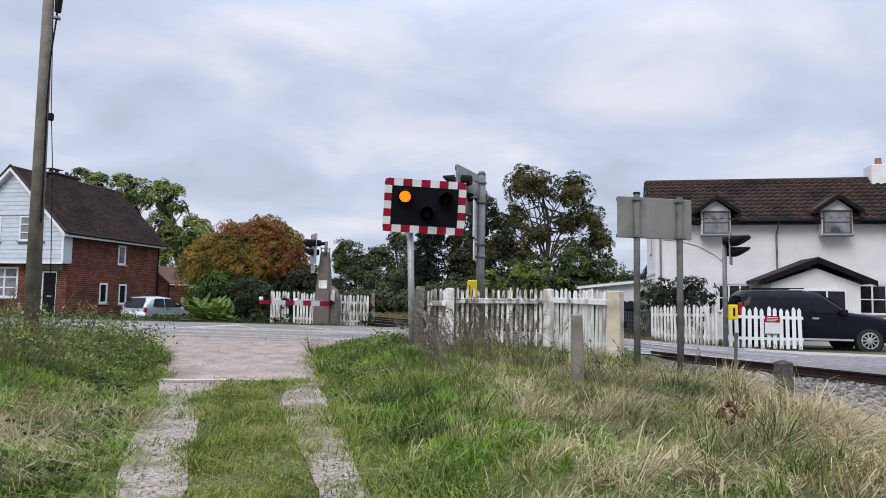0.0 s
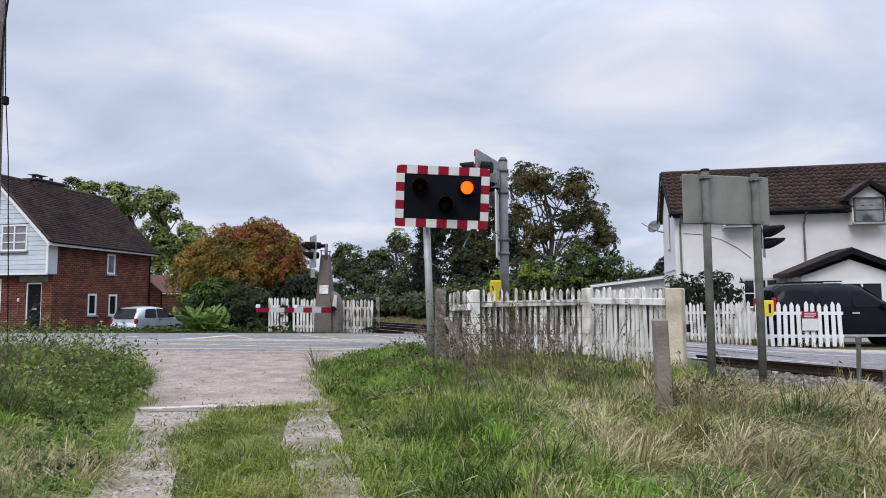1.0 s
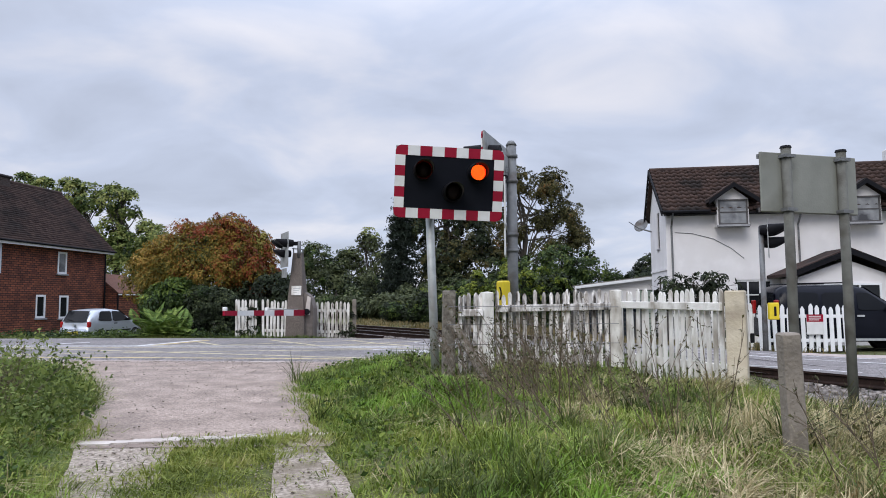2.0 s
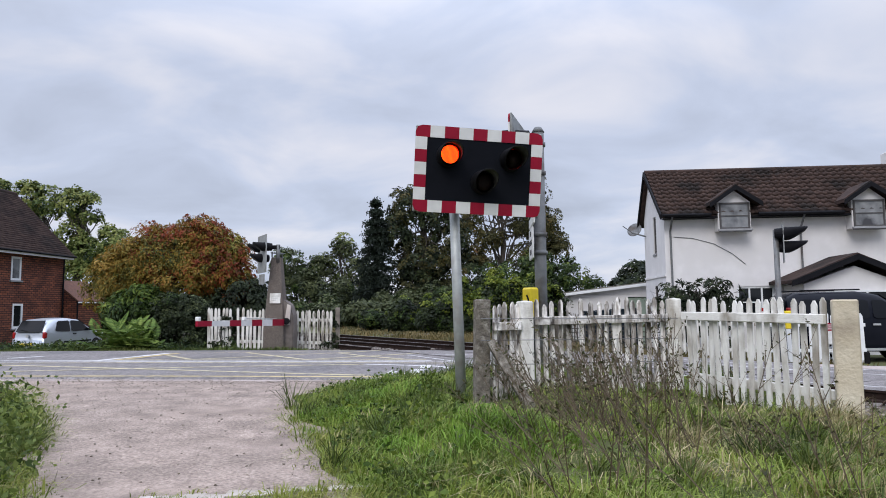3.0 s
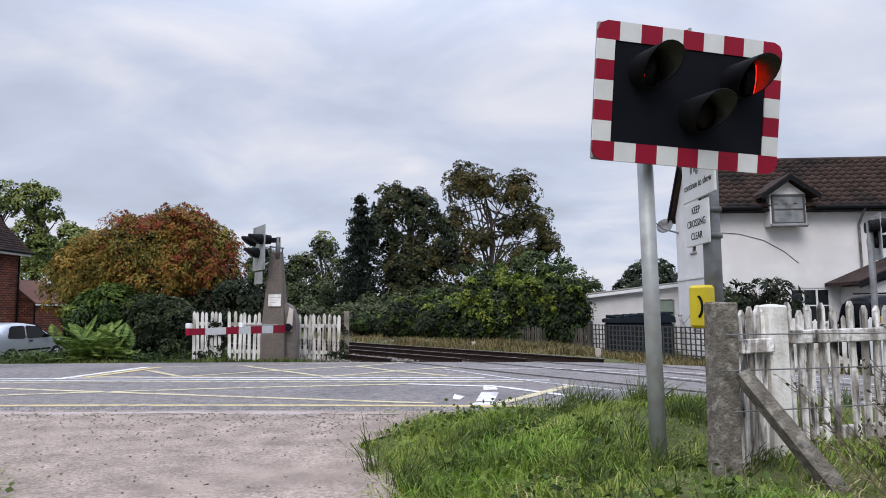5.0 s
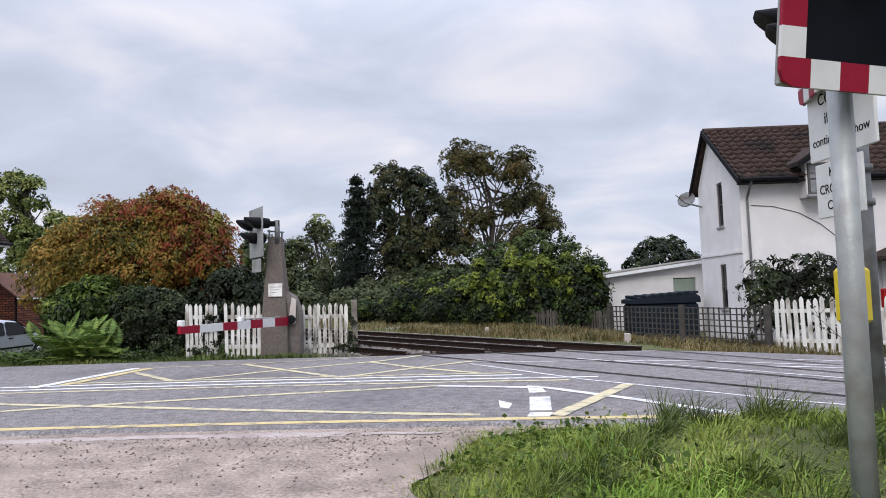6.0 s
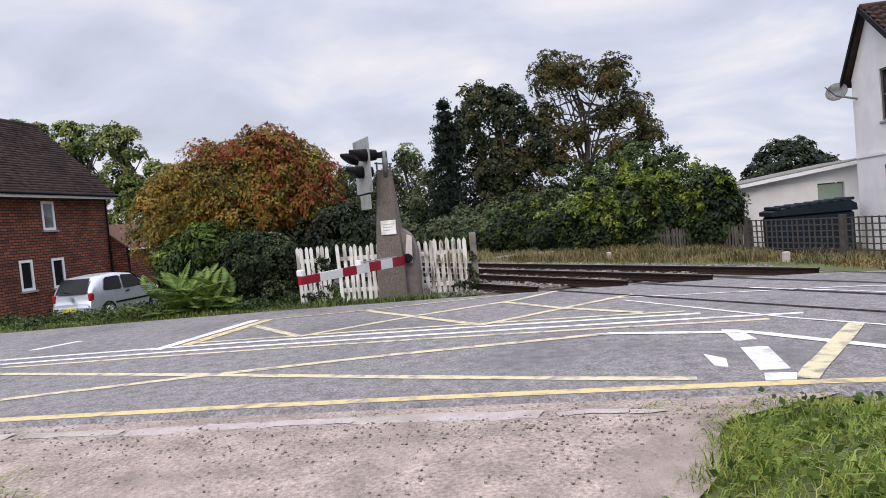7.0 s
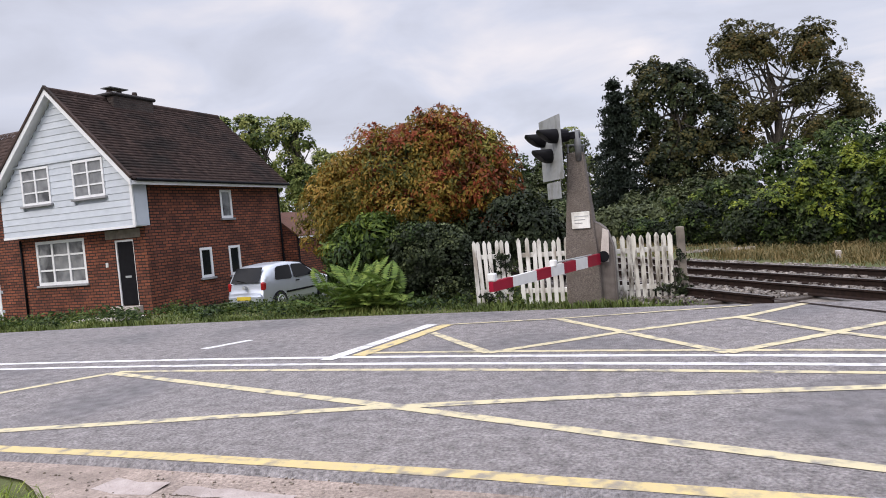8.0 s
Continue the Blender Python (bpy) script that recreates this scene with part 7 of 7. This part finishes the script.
G_MIX = leafy("tawny_grass", [(0.05, (0.03, 0.04, 0.012)), (0.3, (0.08, 0.075, 0.026)), (0.55, (0.155, 0.118, 0.046)), (0.8, (0.22, 0.16, 0.07)), (1.0, (0.32, 0.24, 0.125))], patch=0.8)
def strew(n, x0, x1, y0, y1, keep):
    x, y = rng.uniform(x0, x1, n), rng.uniform(y0, y1, n)
    k = keep(x, y)
    k = rng.uniform(0, 1, n) < k
    return x[k], y[k]


def patchy(x, y, s=0.7, seed=0.0):
    return 0.5 + 0.5 * np.sin(x * s * 2.1 + seed + 1.3 * np.sin(y * s * 1.7)) * np.cos(y * s * 2.4 + 0.7 * seed + 1.1 * np.sin(x * s * 1.3))


def grass_edge(y):
    """Where the grass gives way to ballast beside the rails."""
    return np.interp(y, (2, 7, 10, 12.5, 17), (4.9, 4.6, 3.85, 3.3, 1.4)) + 0.25 * np.sin(y * 3.1) * np.sin(y * 1.3)


def tussocks(name, k, per, x0, x1, y0, y1, keep, low, high, material, w, label, wind=(0.5, -0.2), spread=0.85):
    """Fountains of long arching blades, each tussock with its own length, bent over by the wind."""
    tx, ty = strew(k, x0, x1, y0, y1, keep)
    k = len(tx)
    ln = rng.uniform(low, high, k) * np.exp(rng.normal(0, 0.2, k)) * (0.65 + 0.6 * patchy(tx, ty, 0.9, 1.0))
    a = rng.uniform(0, 2 * np.pi, (k, per))
    f0 = rng.uniform(0.15, 1.0, (k, per)) ** 0.7 * spread
    dx = (np.cos(a) * f0 + wind[0] * rng.uniform(0.3, 1.3, (k, 1))).ravel()
    dy = (np.sin(a) * f0 + wind[1] * rng.uniform(0.3, 1.3, (k, 1))).ravel()
    L = (ln[:, None] * rng.uniform(0.55, 1.15, (k, per))).ravel()
    rx_ = np.repeat(tx, per) + (np.cos(a) * 0.05 * f0).ravel() + rng.normal(0, 0.035, k * per)
    ry_ = np.repeat(ty, per) + (np.sin(a) * 0.05 * f0).ravel() + rng.normal(0, 0.035, k * per)
    n = k * per
    root = np.stack([rx_, ry_, ground_z(rx_, ry_) - 0.02], 1)
    out = np.hypot(dx, dy)
    b = rng.uniform(0, 2 * np.pi, n)
    side = np.stack([np.cos(b), np.sin(b), np.zeros(n)], 1) * (w * rng.uniform(0.6, 1.5, n))[:, None]
    rows = []
    for f, ws in ((0.0, 1.0), (0.38, 0.9), (0.74, 0.7)):
        p = root + np.stack([dx * L * f ** 1.5, dy * L * f ** 1.5, L * (f - (0.42 * np.clip(out, 0, 1.5)) * f * f)], 1)
        rows += [p - side * ws, p + side * ws]
    tip = root + np.stack([dx * L, dy * L, L * (1 - 0.62 * np.clip(out, 0, 1.5))], 1)
    v = np.stack(rows + [tip], 1).reshape(-1, 3)
    i = np.arange(n)[:, None] * 7
    tri = np.concatenate([i + np.array([t]) for t in ((0, 1, 3), (0, 3, 2), (2, 3, 5), (2, 5, 4), (4, 5, 6))], 0)
    return tagged(soup(name, v, tri, material), label, "grass", kind="stuff")


def lane_edges(y):
    return np.interp(y, LANE_Y, LANE_L), np.interp(y, LANE_Y, LANE_R)


def off_lane(x, y, soft=0.35):
    l, r = lane_edges(y)
    d = np.maximum(l - x, x - r)
    road = road_mid(x) - 3.75 - y
    return smooth(-0.22, soft - 0.1, d) * smooth(0.0, 0.3, road)


def dryness(x, y):
    """More dead grass to the right of the lane near the rails, and far left."""
    return np.clip(smooth(-0.8, 2.2, x + 0.12 * (y - 9)) * (1 - 0.75 * smooth(8.6, 10.6, y)) * (1 - smooth(10.6, 12.8, y)) + 0.75 * smooth(-2.4, -3.4, x) * (1 - smooth(7.5, 10, y)), 0, 1)


def tufts(n, per, x0, x1, y0, y1, keep, radius, low, high, lean):
    """Blades in tufts: every tuft has its own height, spread and lean. Gives roots, heights and leans."""
    tx, ty = strew(n, x0, x1, y0, y1, keep)
    k = len(tx)
    th = np.exp(rng.normal(0, 0.38, k)) * (0.5 + 0.75 * patchy(tx, ty, 0.8, 1.0)) * (0.7 + 0.6 * patchy(tx, ty, 2.4, 2.0))
    th = th * (1 - 0.8 * smooth(-1.8, -0.2, tx - grass_edge(ty)))
    dx, dy = rng.normal(0.3, 0.55, k), rng.normal(-0.1, 0.5, k)
    r = rng.normal(size=(k, per, 2)) * radius * rng.uniform(0.5, 1.4, (k, 1, 1))
    x, y = (tx[:, None] + r[..., 0]).ravel(), (ty[:, None] + r[..., 1]).ravel()
    h = np.minimum((th[:, None] * rng.uniform(low, high, (k, per))).ravel(), 1.35 * high)
    lx = (dx[:, None] + rng.normal(0, 0.35, (k, per)) + r[..., 0] / radius * 0.35).ravel() * lean
    ly_ = (dy[:, None] + rng.normal(0, 0.35, (k, per)) + r[..., 1] / radius * 0.35).ravel() * lean
    return x, y, h, lx, ly_


def tufted(name, t, material, w, label):
    x, y, h, lx, ly_ = t
    n = len(x)
    a = rng.uniform(0, 2 * np.pi, n)
    s = np.stack([np.cos(a), np.sin(a), np.zeros(n)], 1) * (w * rng.uniform(0.6, 1.5, n))[:, None]
    root = np.stack([x, y, ground_z(x, y) - 0.02], 1)
    d = np.stack([lx * h, ly_ * h, np.zeros(n)], 1)
    sag = np.clip(np.hypot(lx, ly_), 0, 1.6)
    up = np.stack([np.zeros(n), np.zeros(n), h], 1)
    mid = root + up * 0.62 + d * 0.3
    tip = root + up * (1.05 - 0.42 * sag)[:, None] + d
    v = np.stack([root - s, root + s, mid + s * 0.8, mid - s * 0.8, tip], 1).reshape(-1, 3)
    i = np.arange(n)[:, None] * 5
    tri = np.concatenate([i + np.array([[0, 1, 2]]), i + np.array([[0, 2, 3]]), i + np.array([[3, 2, 4]])], 0)
    return tagged(soup(name, v, tri, material), label, "grass", kind="stuff")


def near_to(x, y, spots):
    return np.clip(sum(np.exp(-((x - a) / r) ** 2 - ((y - b) / r) ** 2) for a, b, r in spots), 0, 1)


FRESH = ((-3.5, 6.3, 0.6), (-3.3, 7.7, 0.5), (-4.4, 7.2, 0.7), (-4.9, 9.0, 0.6), (-2.6, 4.6, 0.5), (0.2, 6.9, 0.55), (-0.2, 8.6, 0.5), (-2.9, 5.4, 0.5), (-1.1, 12.0, 0.6), (-2.0, 14.2, 0.6), (-3.9, 8.6, 0.5))
tufted("fresh_grass", tufts(13000, 20, -6, 1.5, 3.5, 15.5, lambda x, y: off_lane(x, y) * near_to(x, y, FRESH), 0.07, 0.06, 0.17, 1.0), G_FRESH, 0.004, "fresh bright green grass patches")
tufted("lush_grass", tufts(22000, 24, -14, 4, 2.6, 18.6, lambda x, y: off_lane(x, y) * (1 - 0.5 * dryness(x, y)) * (x < grass_edge(y)) * (1 - 0.7 * smooth(-7, -11, x)), 0.085, 0.045, 0.15, 1.15), G_LUSH, 0.004, "lush tufted green verge grass")
DRY_KEEP = lambda x, y: off_lane(x, y, 0.9) * dryness(x, y) * smooth(0.1, 0.75, patchy(x, y, 0.9, 4)) * (x < grass_edge(y))
tufted("straw_thatch", tufts(16000, 22, -9, 4, 2.6, 13.5, lambda x, y: off_lane(x, y, 0.7) * np.clip(dryness(x, y) + 0.12, 0, 1) * (0.3 + 0.7 * patchy(x, y, 1.4, 4)) * (x < grass_edge(y)), 0.1, 0.04, 0.17, 1.5), G_DRY, 0.003, "low matted straw between the tussocks")
tussocks("dry_grass", 6200, 52, -8, 4, 2.6, 13.2, DRY_KEEP, 0.17, 0.36, G_DRY, 0.0026, "long dry straw-coloured grass bent by the wind", (0.75, -0.3), 1.1)
tussocks("seeding_grass", 2400, 46, -8, 4, 2.6, 13.2, lambda x, y: off_lane(x, y, 0.9) * dryness(x, y) * smooth(0.4, 0.9, patchy(x, y, 1.3, 2)) * (x < grass_edge(y)), 0.2, 0.4, G_MIX, 0.0026, "brown seeding grass among the straw", (0.85, -0.3), 1.1)
tussocks("rank_grass", 4200, 44, -7, 3.6, 3.0, 16.5, lambda x, y: off_lane(x, y, 0.9) * (1 - 0.5 * dryness(x, y)) * smooth(0.35, 0.9, patchy(x, y, 1.1, 7)) * (x < grass_edge(y)), 0.16, 0.34, G_RANK, 0.0036, "rank dark green grass tussocks on the bank", (0.35, -0.15))


def mid_strip(x, y):
    a = np.interp(y, (-6, 6.4, 9.4, 11.0), (0.15, -1.85, -2.95, -3.2))
    b = np.interp(y, (-6, 6.4, 9.4, 11.0), (1.1, -0.95, -2.1, -2.45))
    wob = 0.11 * np.sin(y * 3.7 + 0.6) + 0.08 * np.sin(y * 8.3)
    return smooth(-0.12, 0.14, x - a + wob) * smooth(-0.12, 0.14, b - x + 0.1 * np.sin(y * 4.4) + 0.07 * np.sin(y * 9.1 + 1)) * (y < 11.05) * (0.3 + 0.7 * patchy(x, y, 1.7, 2))


tufted("strip_grass", tufts(13500, 20, -4.2, 1.4, 2.4, 11.1, mid_strip, 0.06, 0.035, 0.12, 1.0), G_STRIP, 0.0045, "short grass strip between the wheel tracks")
tufted("joint_tufts", tufts(260, 18, -3.5, -2.2, 11.05, 11.35, lambda x, y: np.ones(len(x)) * 0.8, 0.05, 0.03, 0.1, 1.0), G_STRIP, 0.0045, "grass growing along the edge of the apron")
tufted("edge_tufts", tufts(30000, 14, -5, 1.6, 2.4, 11.2, lambda x, y: (1 - off_lane(x, y, 0.1)) * (1 - mid_strip(x, y)) * smooth(0.3, 0.95, patchy(x, y, 1.9, 5)) * (0.35 + 0.65 * (x > -0.36 * (y - 2) - 0.4)), 0.05, 0.025, 0.08, 1.0), G_STRIP, 0.004, "small grass tufts in the stony tracks")
def lane_fringe(x, y):
    """Close to any edge of the wheel tracks or of the apron."""
    l, r = lane_edges(y)
    a = np.interp(y, (-6, 6.4, 9.4, 11.0), (0.15, -1.85, -2.95, -3.2))
    b = np.interp(y, (-6, 6.4, 9.4, 11.0), (1.1, -0.95, -2.1, -2.45))
    far = y > 11.0
    d = np.minimum(np.minimum(np.abs(x - l + 0.05), np.abs(x - r - 0.05)), np.where(far, 9.0, np.minimum(np.abs(x - a), np.abs(x - b))))
    return np.exp(-(d / 0.19) ** 2) * (0.35 + 0.65 * patchy(x, y, 2.7, 1)) * (road_mid(x) - 3.75 - y > 0.1)


tufted("fringe_grass", tufts(52000, 12, -7.5, 1.6, 2.4, 17.6, lane_fringe, 0.055, 0.03, 0.11, 1.6), G_STRIP, 0.004, "ragged grass fringe along the lane edges")
tufted("roadside_tufts", tufts(5200, 14, -3.4, 1.4, 15.8, 18.4, lambda x, y: np.exp(-((road_mid(x) - 3.7 - y) / 0.15) ** 2) * smooth(-3.3, -2.1, x), 0.05, 0.03, 0.1, 1.3), G_STRIP, 0.004, "ragged grass tufts along the road edge")
x, y = strew(90000, -30, -3.4, 24.6, 30.5, lambda x, y: smooth(4.25, 4.5, y - road_mid(x)) * smooth(30.5, 26.5, y))
h = rng.uniform(0.05, 0.17, len(x)) * (0.5 + patchy(x, y, 1.1, 2))
tagged(bladed("far_verge_grass", x, y, ground_z(x, y), h, G_VERGE, 0.011, 0.8), "green grass bank across the road", "grass", kind="stuff")
x, y = strew(2600, -21, -6.5, 25.5, 30.4, lambda x, y: smooth(4.7, 5.2, y - road_mid(x)) * smooth(0.25, 0.7, patchy(x, y, 0.9, 6)))
c = np.stack([x, y, ground_z(x, y) + rng.uniform(0.02, 0.3, len(x)) * patchy(x, y, 0.9, 6)], 1)
c = (c[:, None, :] + rng.normal(size=(len(x), 10, 3)) * np.array([0.11, 0.11, 0.06])).reshape(-1, 3)
tagged(leaves("far_verge_weeds", c, 0.05, L_ASH, None, 2.0, flat=0.4), "leafy green weeds on the bank before the brick house", "weeds", kind="stuff")
tagged(part("paving_slab", B(-0.85, 0.85, -0.4, 0.4, -0.08, 0.05, 0.02), CONCRETE, None), "pale worn paving slab in the verge", "paving", kind="structure").matrix_basis = pose(-17.2, 28.6, float(ground_z(-17.2, 28.6)), 0, 0, -8)
x, y = strew(60000, -6, 12, 22, 60, lambda x, y: smooth(1.9, 2.6, x + 0.6 * (y - 28)) * (1 - smooth(5.5, 9, x + 0.45 * (y - 28))) * (y - road_mid(x) > 4.5))
h = rng.uniform(0.05, 0.34, len(x)) * (0.35 + 0.9 * patchy(x, y, 0.9, 3))
x2, y2 = strew(52000, -2, 9, 23.5, 37, lambda x, y: smooth(1.9, 2.6, x + 0.6 * (y - 28)) * (1 - smooth(6.5, 8.5, x + 0.3 * (y - 28))) * (y - road_mid(x) > 4.5) * (0.2 + 0.8 * patchy(x, y, 0.8, 3)))
x, y, h = np.concatenate([x, x2]), np.concatenate([y, y2]), np.concatenate([h, rng.uniform(0.08, 0.42, len(x2)) * (0.4 + 0.8 * patchy(x2, y2, 0.9, 3))])
tagged(bladed("lineside_grass", x, y, ground_z(x, y), h, G_MIX, 0.011, 1.0), "dry tawny grass beside the railway", "grass", kind="stuff")
x, y = strew(6000, -9.2, -1.0, 2.8, 17.0, lambda x, y: smooth(0.45, 0.8, off_lane(x, y, 0.6)) * (1 - off_lane(x, y, 2.2)))
c = np.stack([x, y, ground_z(x, y) + rng.uniform(0.0, 0.12, len(x))], 1)
c = (c[:, None, :] + rng.normal(size=(len(x), 7, 3)) * np.array([0.07, 0.07, 0.05])).reshape(-1, 3)
tagged(leaves("verge_weeds", c, 0.035, L_BRIGHT, None, 1.6, flat=0.5), "low broad-leaved weeds along the lane edge", "weeds", kind="stuff")


def weed_clump(x, y, n, h, r, label):
    """A clump of branched dead or green weed stems."""
    t = thing("tall_weeds", pose(x, y, float(ground_z(x, y)) - 0.03), label, "weeds", "tall weeds")
    bm = bmesh.new()
    lf = []
    for i in range(n):
        a, q = random.uniform(0, 6.28), random.uniform(0, 1) ** 0.6
        p = Vector((r * q * math.cos(a), r * q * math.sin(a), 0))
        d = Vector((0.5 * q * math.cos(a) + random.gauss(0.25 if x < -3 else -0.45, 0.3), 0.5 * q * math.sin(a) + random.gauss(0, 0.2), 1)).normalized()
        hh = h * random.uniform(0.6, 1.35)
        e_ = p + d * hh
        rod(bm, p, e_, 0.005, 0.002, 3, False)
        for k in range(5):
            f = p.lerp(e_, random.uniform(0.35, 0.97))
            g = f + (d + Vector((random.gauss(0, 0.6), random.gauss(0, 0.6), 0.1))).normalized() * random.uniform(0.08, 0.26)
            rod(bm, f, g, 0.0028, 0.001, 3, False)
            lf += [f.lerp(g, random.uniform(0.3, 1)) + Vector((random.gauss(0, 0.015), random.gauss(0, 0.015), 0)) for _ in range(3)]
    part("stems", bm, G_STALK, t)
    leaves("weed_leaves", np.array(lf), 0.014, L_BROWN, t, 2.4)
    return t


for x, y, n, h, r in ((-0.55, 10.4, 12, 0.85, 0.4), (0.1, 10.9, 13, 0.9, 0.45), (0.45, 9.6, 11, 0.75, 0.5), (-0.6, 11.6, 9, 0.8, 0.35), (0.75, 11.6, 9, 0.8, 0.4), (-0.1, 12.4, 14, 0.75, 0.35), (0.5, 12.6, 16, 0.75, 0.4), (0.2, 12.1, 16, 0.7, 0.4), (0.1, 11.6, 18, 0.8, 0.4), (1.2, 11.0, 6, 0.5, 0.4), (-5.9, 8.9, 20, 0.75, 0.6), (-6.6, 10.6, 22, 0.85, 0.7), (-7.6, 11.6, 22, 0.95, 0.7), (-6.0, 11.2, 22, 0.8, 0.6), (-5.2, 9.8, 18, 0.6, 0.5), (-7.0, 9.4, 20, 0.8, 0.7), (-4.6, 8.0, 16, 0.5, 0.5), (-5.6, 11.9, 12, 0.6, 0.4), (1.6, 8.6, 8, 0.5, 0.5), (0.75, 15.2, 8, 0.9, 0.15)):
    weed_clump(x, y, int(n * 1.25), h, r, "dark branched dead weed stems in the grass")
dk = thing("dock_plant", pose(2.0, 7.1, float(ground_z(2.0, 7.1))), "small rust-red dock plant in the dry grass", "weeds")
part("stems", rod(rod(R((0, 0, 0), (0.05, 0, 0.32), 0.006, 0.003, 5), (0, 0, 0), (-0.08, 0.03, 0.28), 0.006, 0.003, 5), (0, 0, 0), (0.12, -0.04, 0.24), 0.006, 0.003, 5), G_STALK, dk)
sprays("foliage", [(0, 0, 0.16, 0.1, 0.08, 0.1)], 12, 14, 0.045, 0.018, leafy("dock_leaves", [(0.1, (0.06, 0.025, 0.014)), (0.6, (0.14, 0.055, 0.028)), (0.95, (0.22, 0.12, 0.05))]), dk, long=2.2)
x, y = strew(8000, -9.5, -4.3, 9.4, 14.5, lambda x, y: off_lane(x, y, 0.4) * patchy(x, y, 0.9, 1) * smooth(9.4, 11.0, y))
c = np.stack([x, y, ground_z(x, y) + rng.uniform(0.02, 0.62, len(x)) * (0.25 + patchy(x, y, 1.6, 3))], 1)
c = (c[:, None, :] + rng.normal(size=(len(x), 4, 3)) * np.array([0.06, 0.06, 0.04])).reshape(-1, 3)
tagged(leaves("bank_weeds", c, 0.03, leafy("nettle_leaves", [(0.08, (0.035, 0.058, 0.014)), (0.45, (0.125, 0.17, 0.04)), (0.9, (0.29, 0.32, 0.1))], patch=0.8), None, 2.0), "green nettles and weeds on the bank", "weeds", kind="stuff")
# loose stones on the lane
n = 11000
y = np.concatenate([rng.uniform(3, 17.6, 7000), rng.uniform(16.0, 18.6, 4000)]); l_, r_ = lane_edges(y); x = l_ + (r_ - l_) * rng.uniform(0.02, 0.98, n)
k = ~((mid_strip(x, y) > 0.4) & (y < 10.8)) & ((y < 11.3) | (rng.uniform(0, 1, n) < 0.16 + 0.84 * smooth(0.9, 0.2, np.abs(road_mid(x) - 3.75 - y)))); x, y = x[k], y[k]
sc = rng.uniform(0.1, 0.5, len(x)) ** 1.7
ang = rng.uniform(0, 6.28, len(x)); ca, sa = np.cos(ang)[:, None] * sc[:, None], np.sin(ang)[:, None] * sc[:, None]
z = np.maximum(ground_z(x, y), -0.5) + 0.03
v = np.stack([x[:, None] + ca * base[None, :, 0] - sa * base[None, :, 1], y[:, None] + sa * base[None, :, 0] + ca * base[None, :, 1], z[:, None] + sc[:, None] * base[None, :, 2] * 0.6], 2).reshape(-1, 3)
i = np.arange(len(x))[:, None] * 4
tri = np.concatenate([i + np.array([t]) for t in ((0, 1, 2), (0, 3, 1), (0, 2, 3), (1, 3, 2))], 0)
tagged(soup("lane_stones", v, tri, TRACKSTONE), "loose pale stones on the lane", "stones", kind="stuff")


# ---- what moves ----
def flash_rows(x, z, first_lit, swaps, y=-0.115):
    """The lens turns its lit face out, then away, at every swap."""
    rows, a = [(0.0, pose(x, y, z, 0, 0, 0 if first_lit else 180))], 0 if first_lit else 180
    for t in swaps:
        for k in range(4):
            rows.append((t + k / 30, pose(x, y, z, 0, 0, a + 60 * k)))
        a += 180
    rows.append((8.0, pose(x, y, z, 0, 0, a)))
    return rows


def motions():
    swaps = [0.2, 0.6, 0.9, 1.27, 1.63, 2.03, 2.4, 2.8, 3.2, 3.5, 3.9, 4.3, 4.6, 4.97, 5.33, 5.7, 6.07, 6.43, 6.8, 7.17, 7.53]
    walk(lens_left, flash_rows(-LX, LZ, True, swaps))
    walk(lens_right, flash_rows(LX, LZ, False, swaps))


motions()
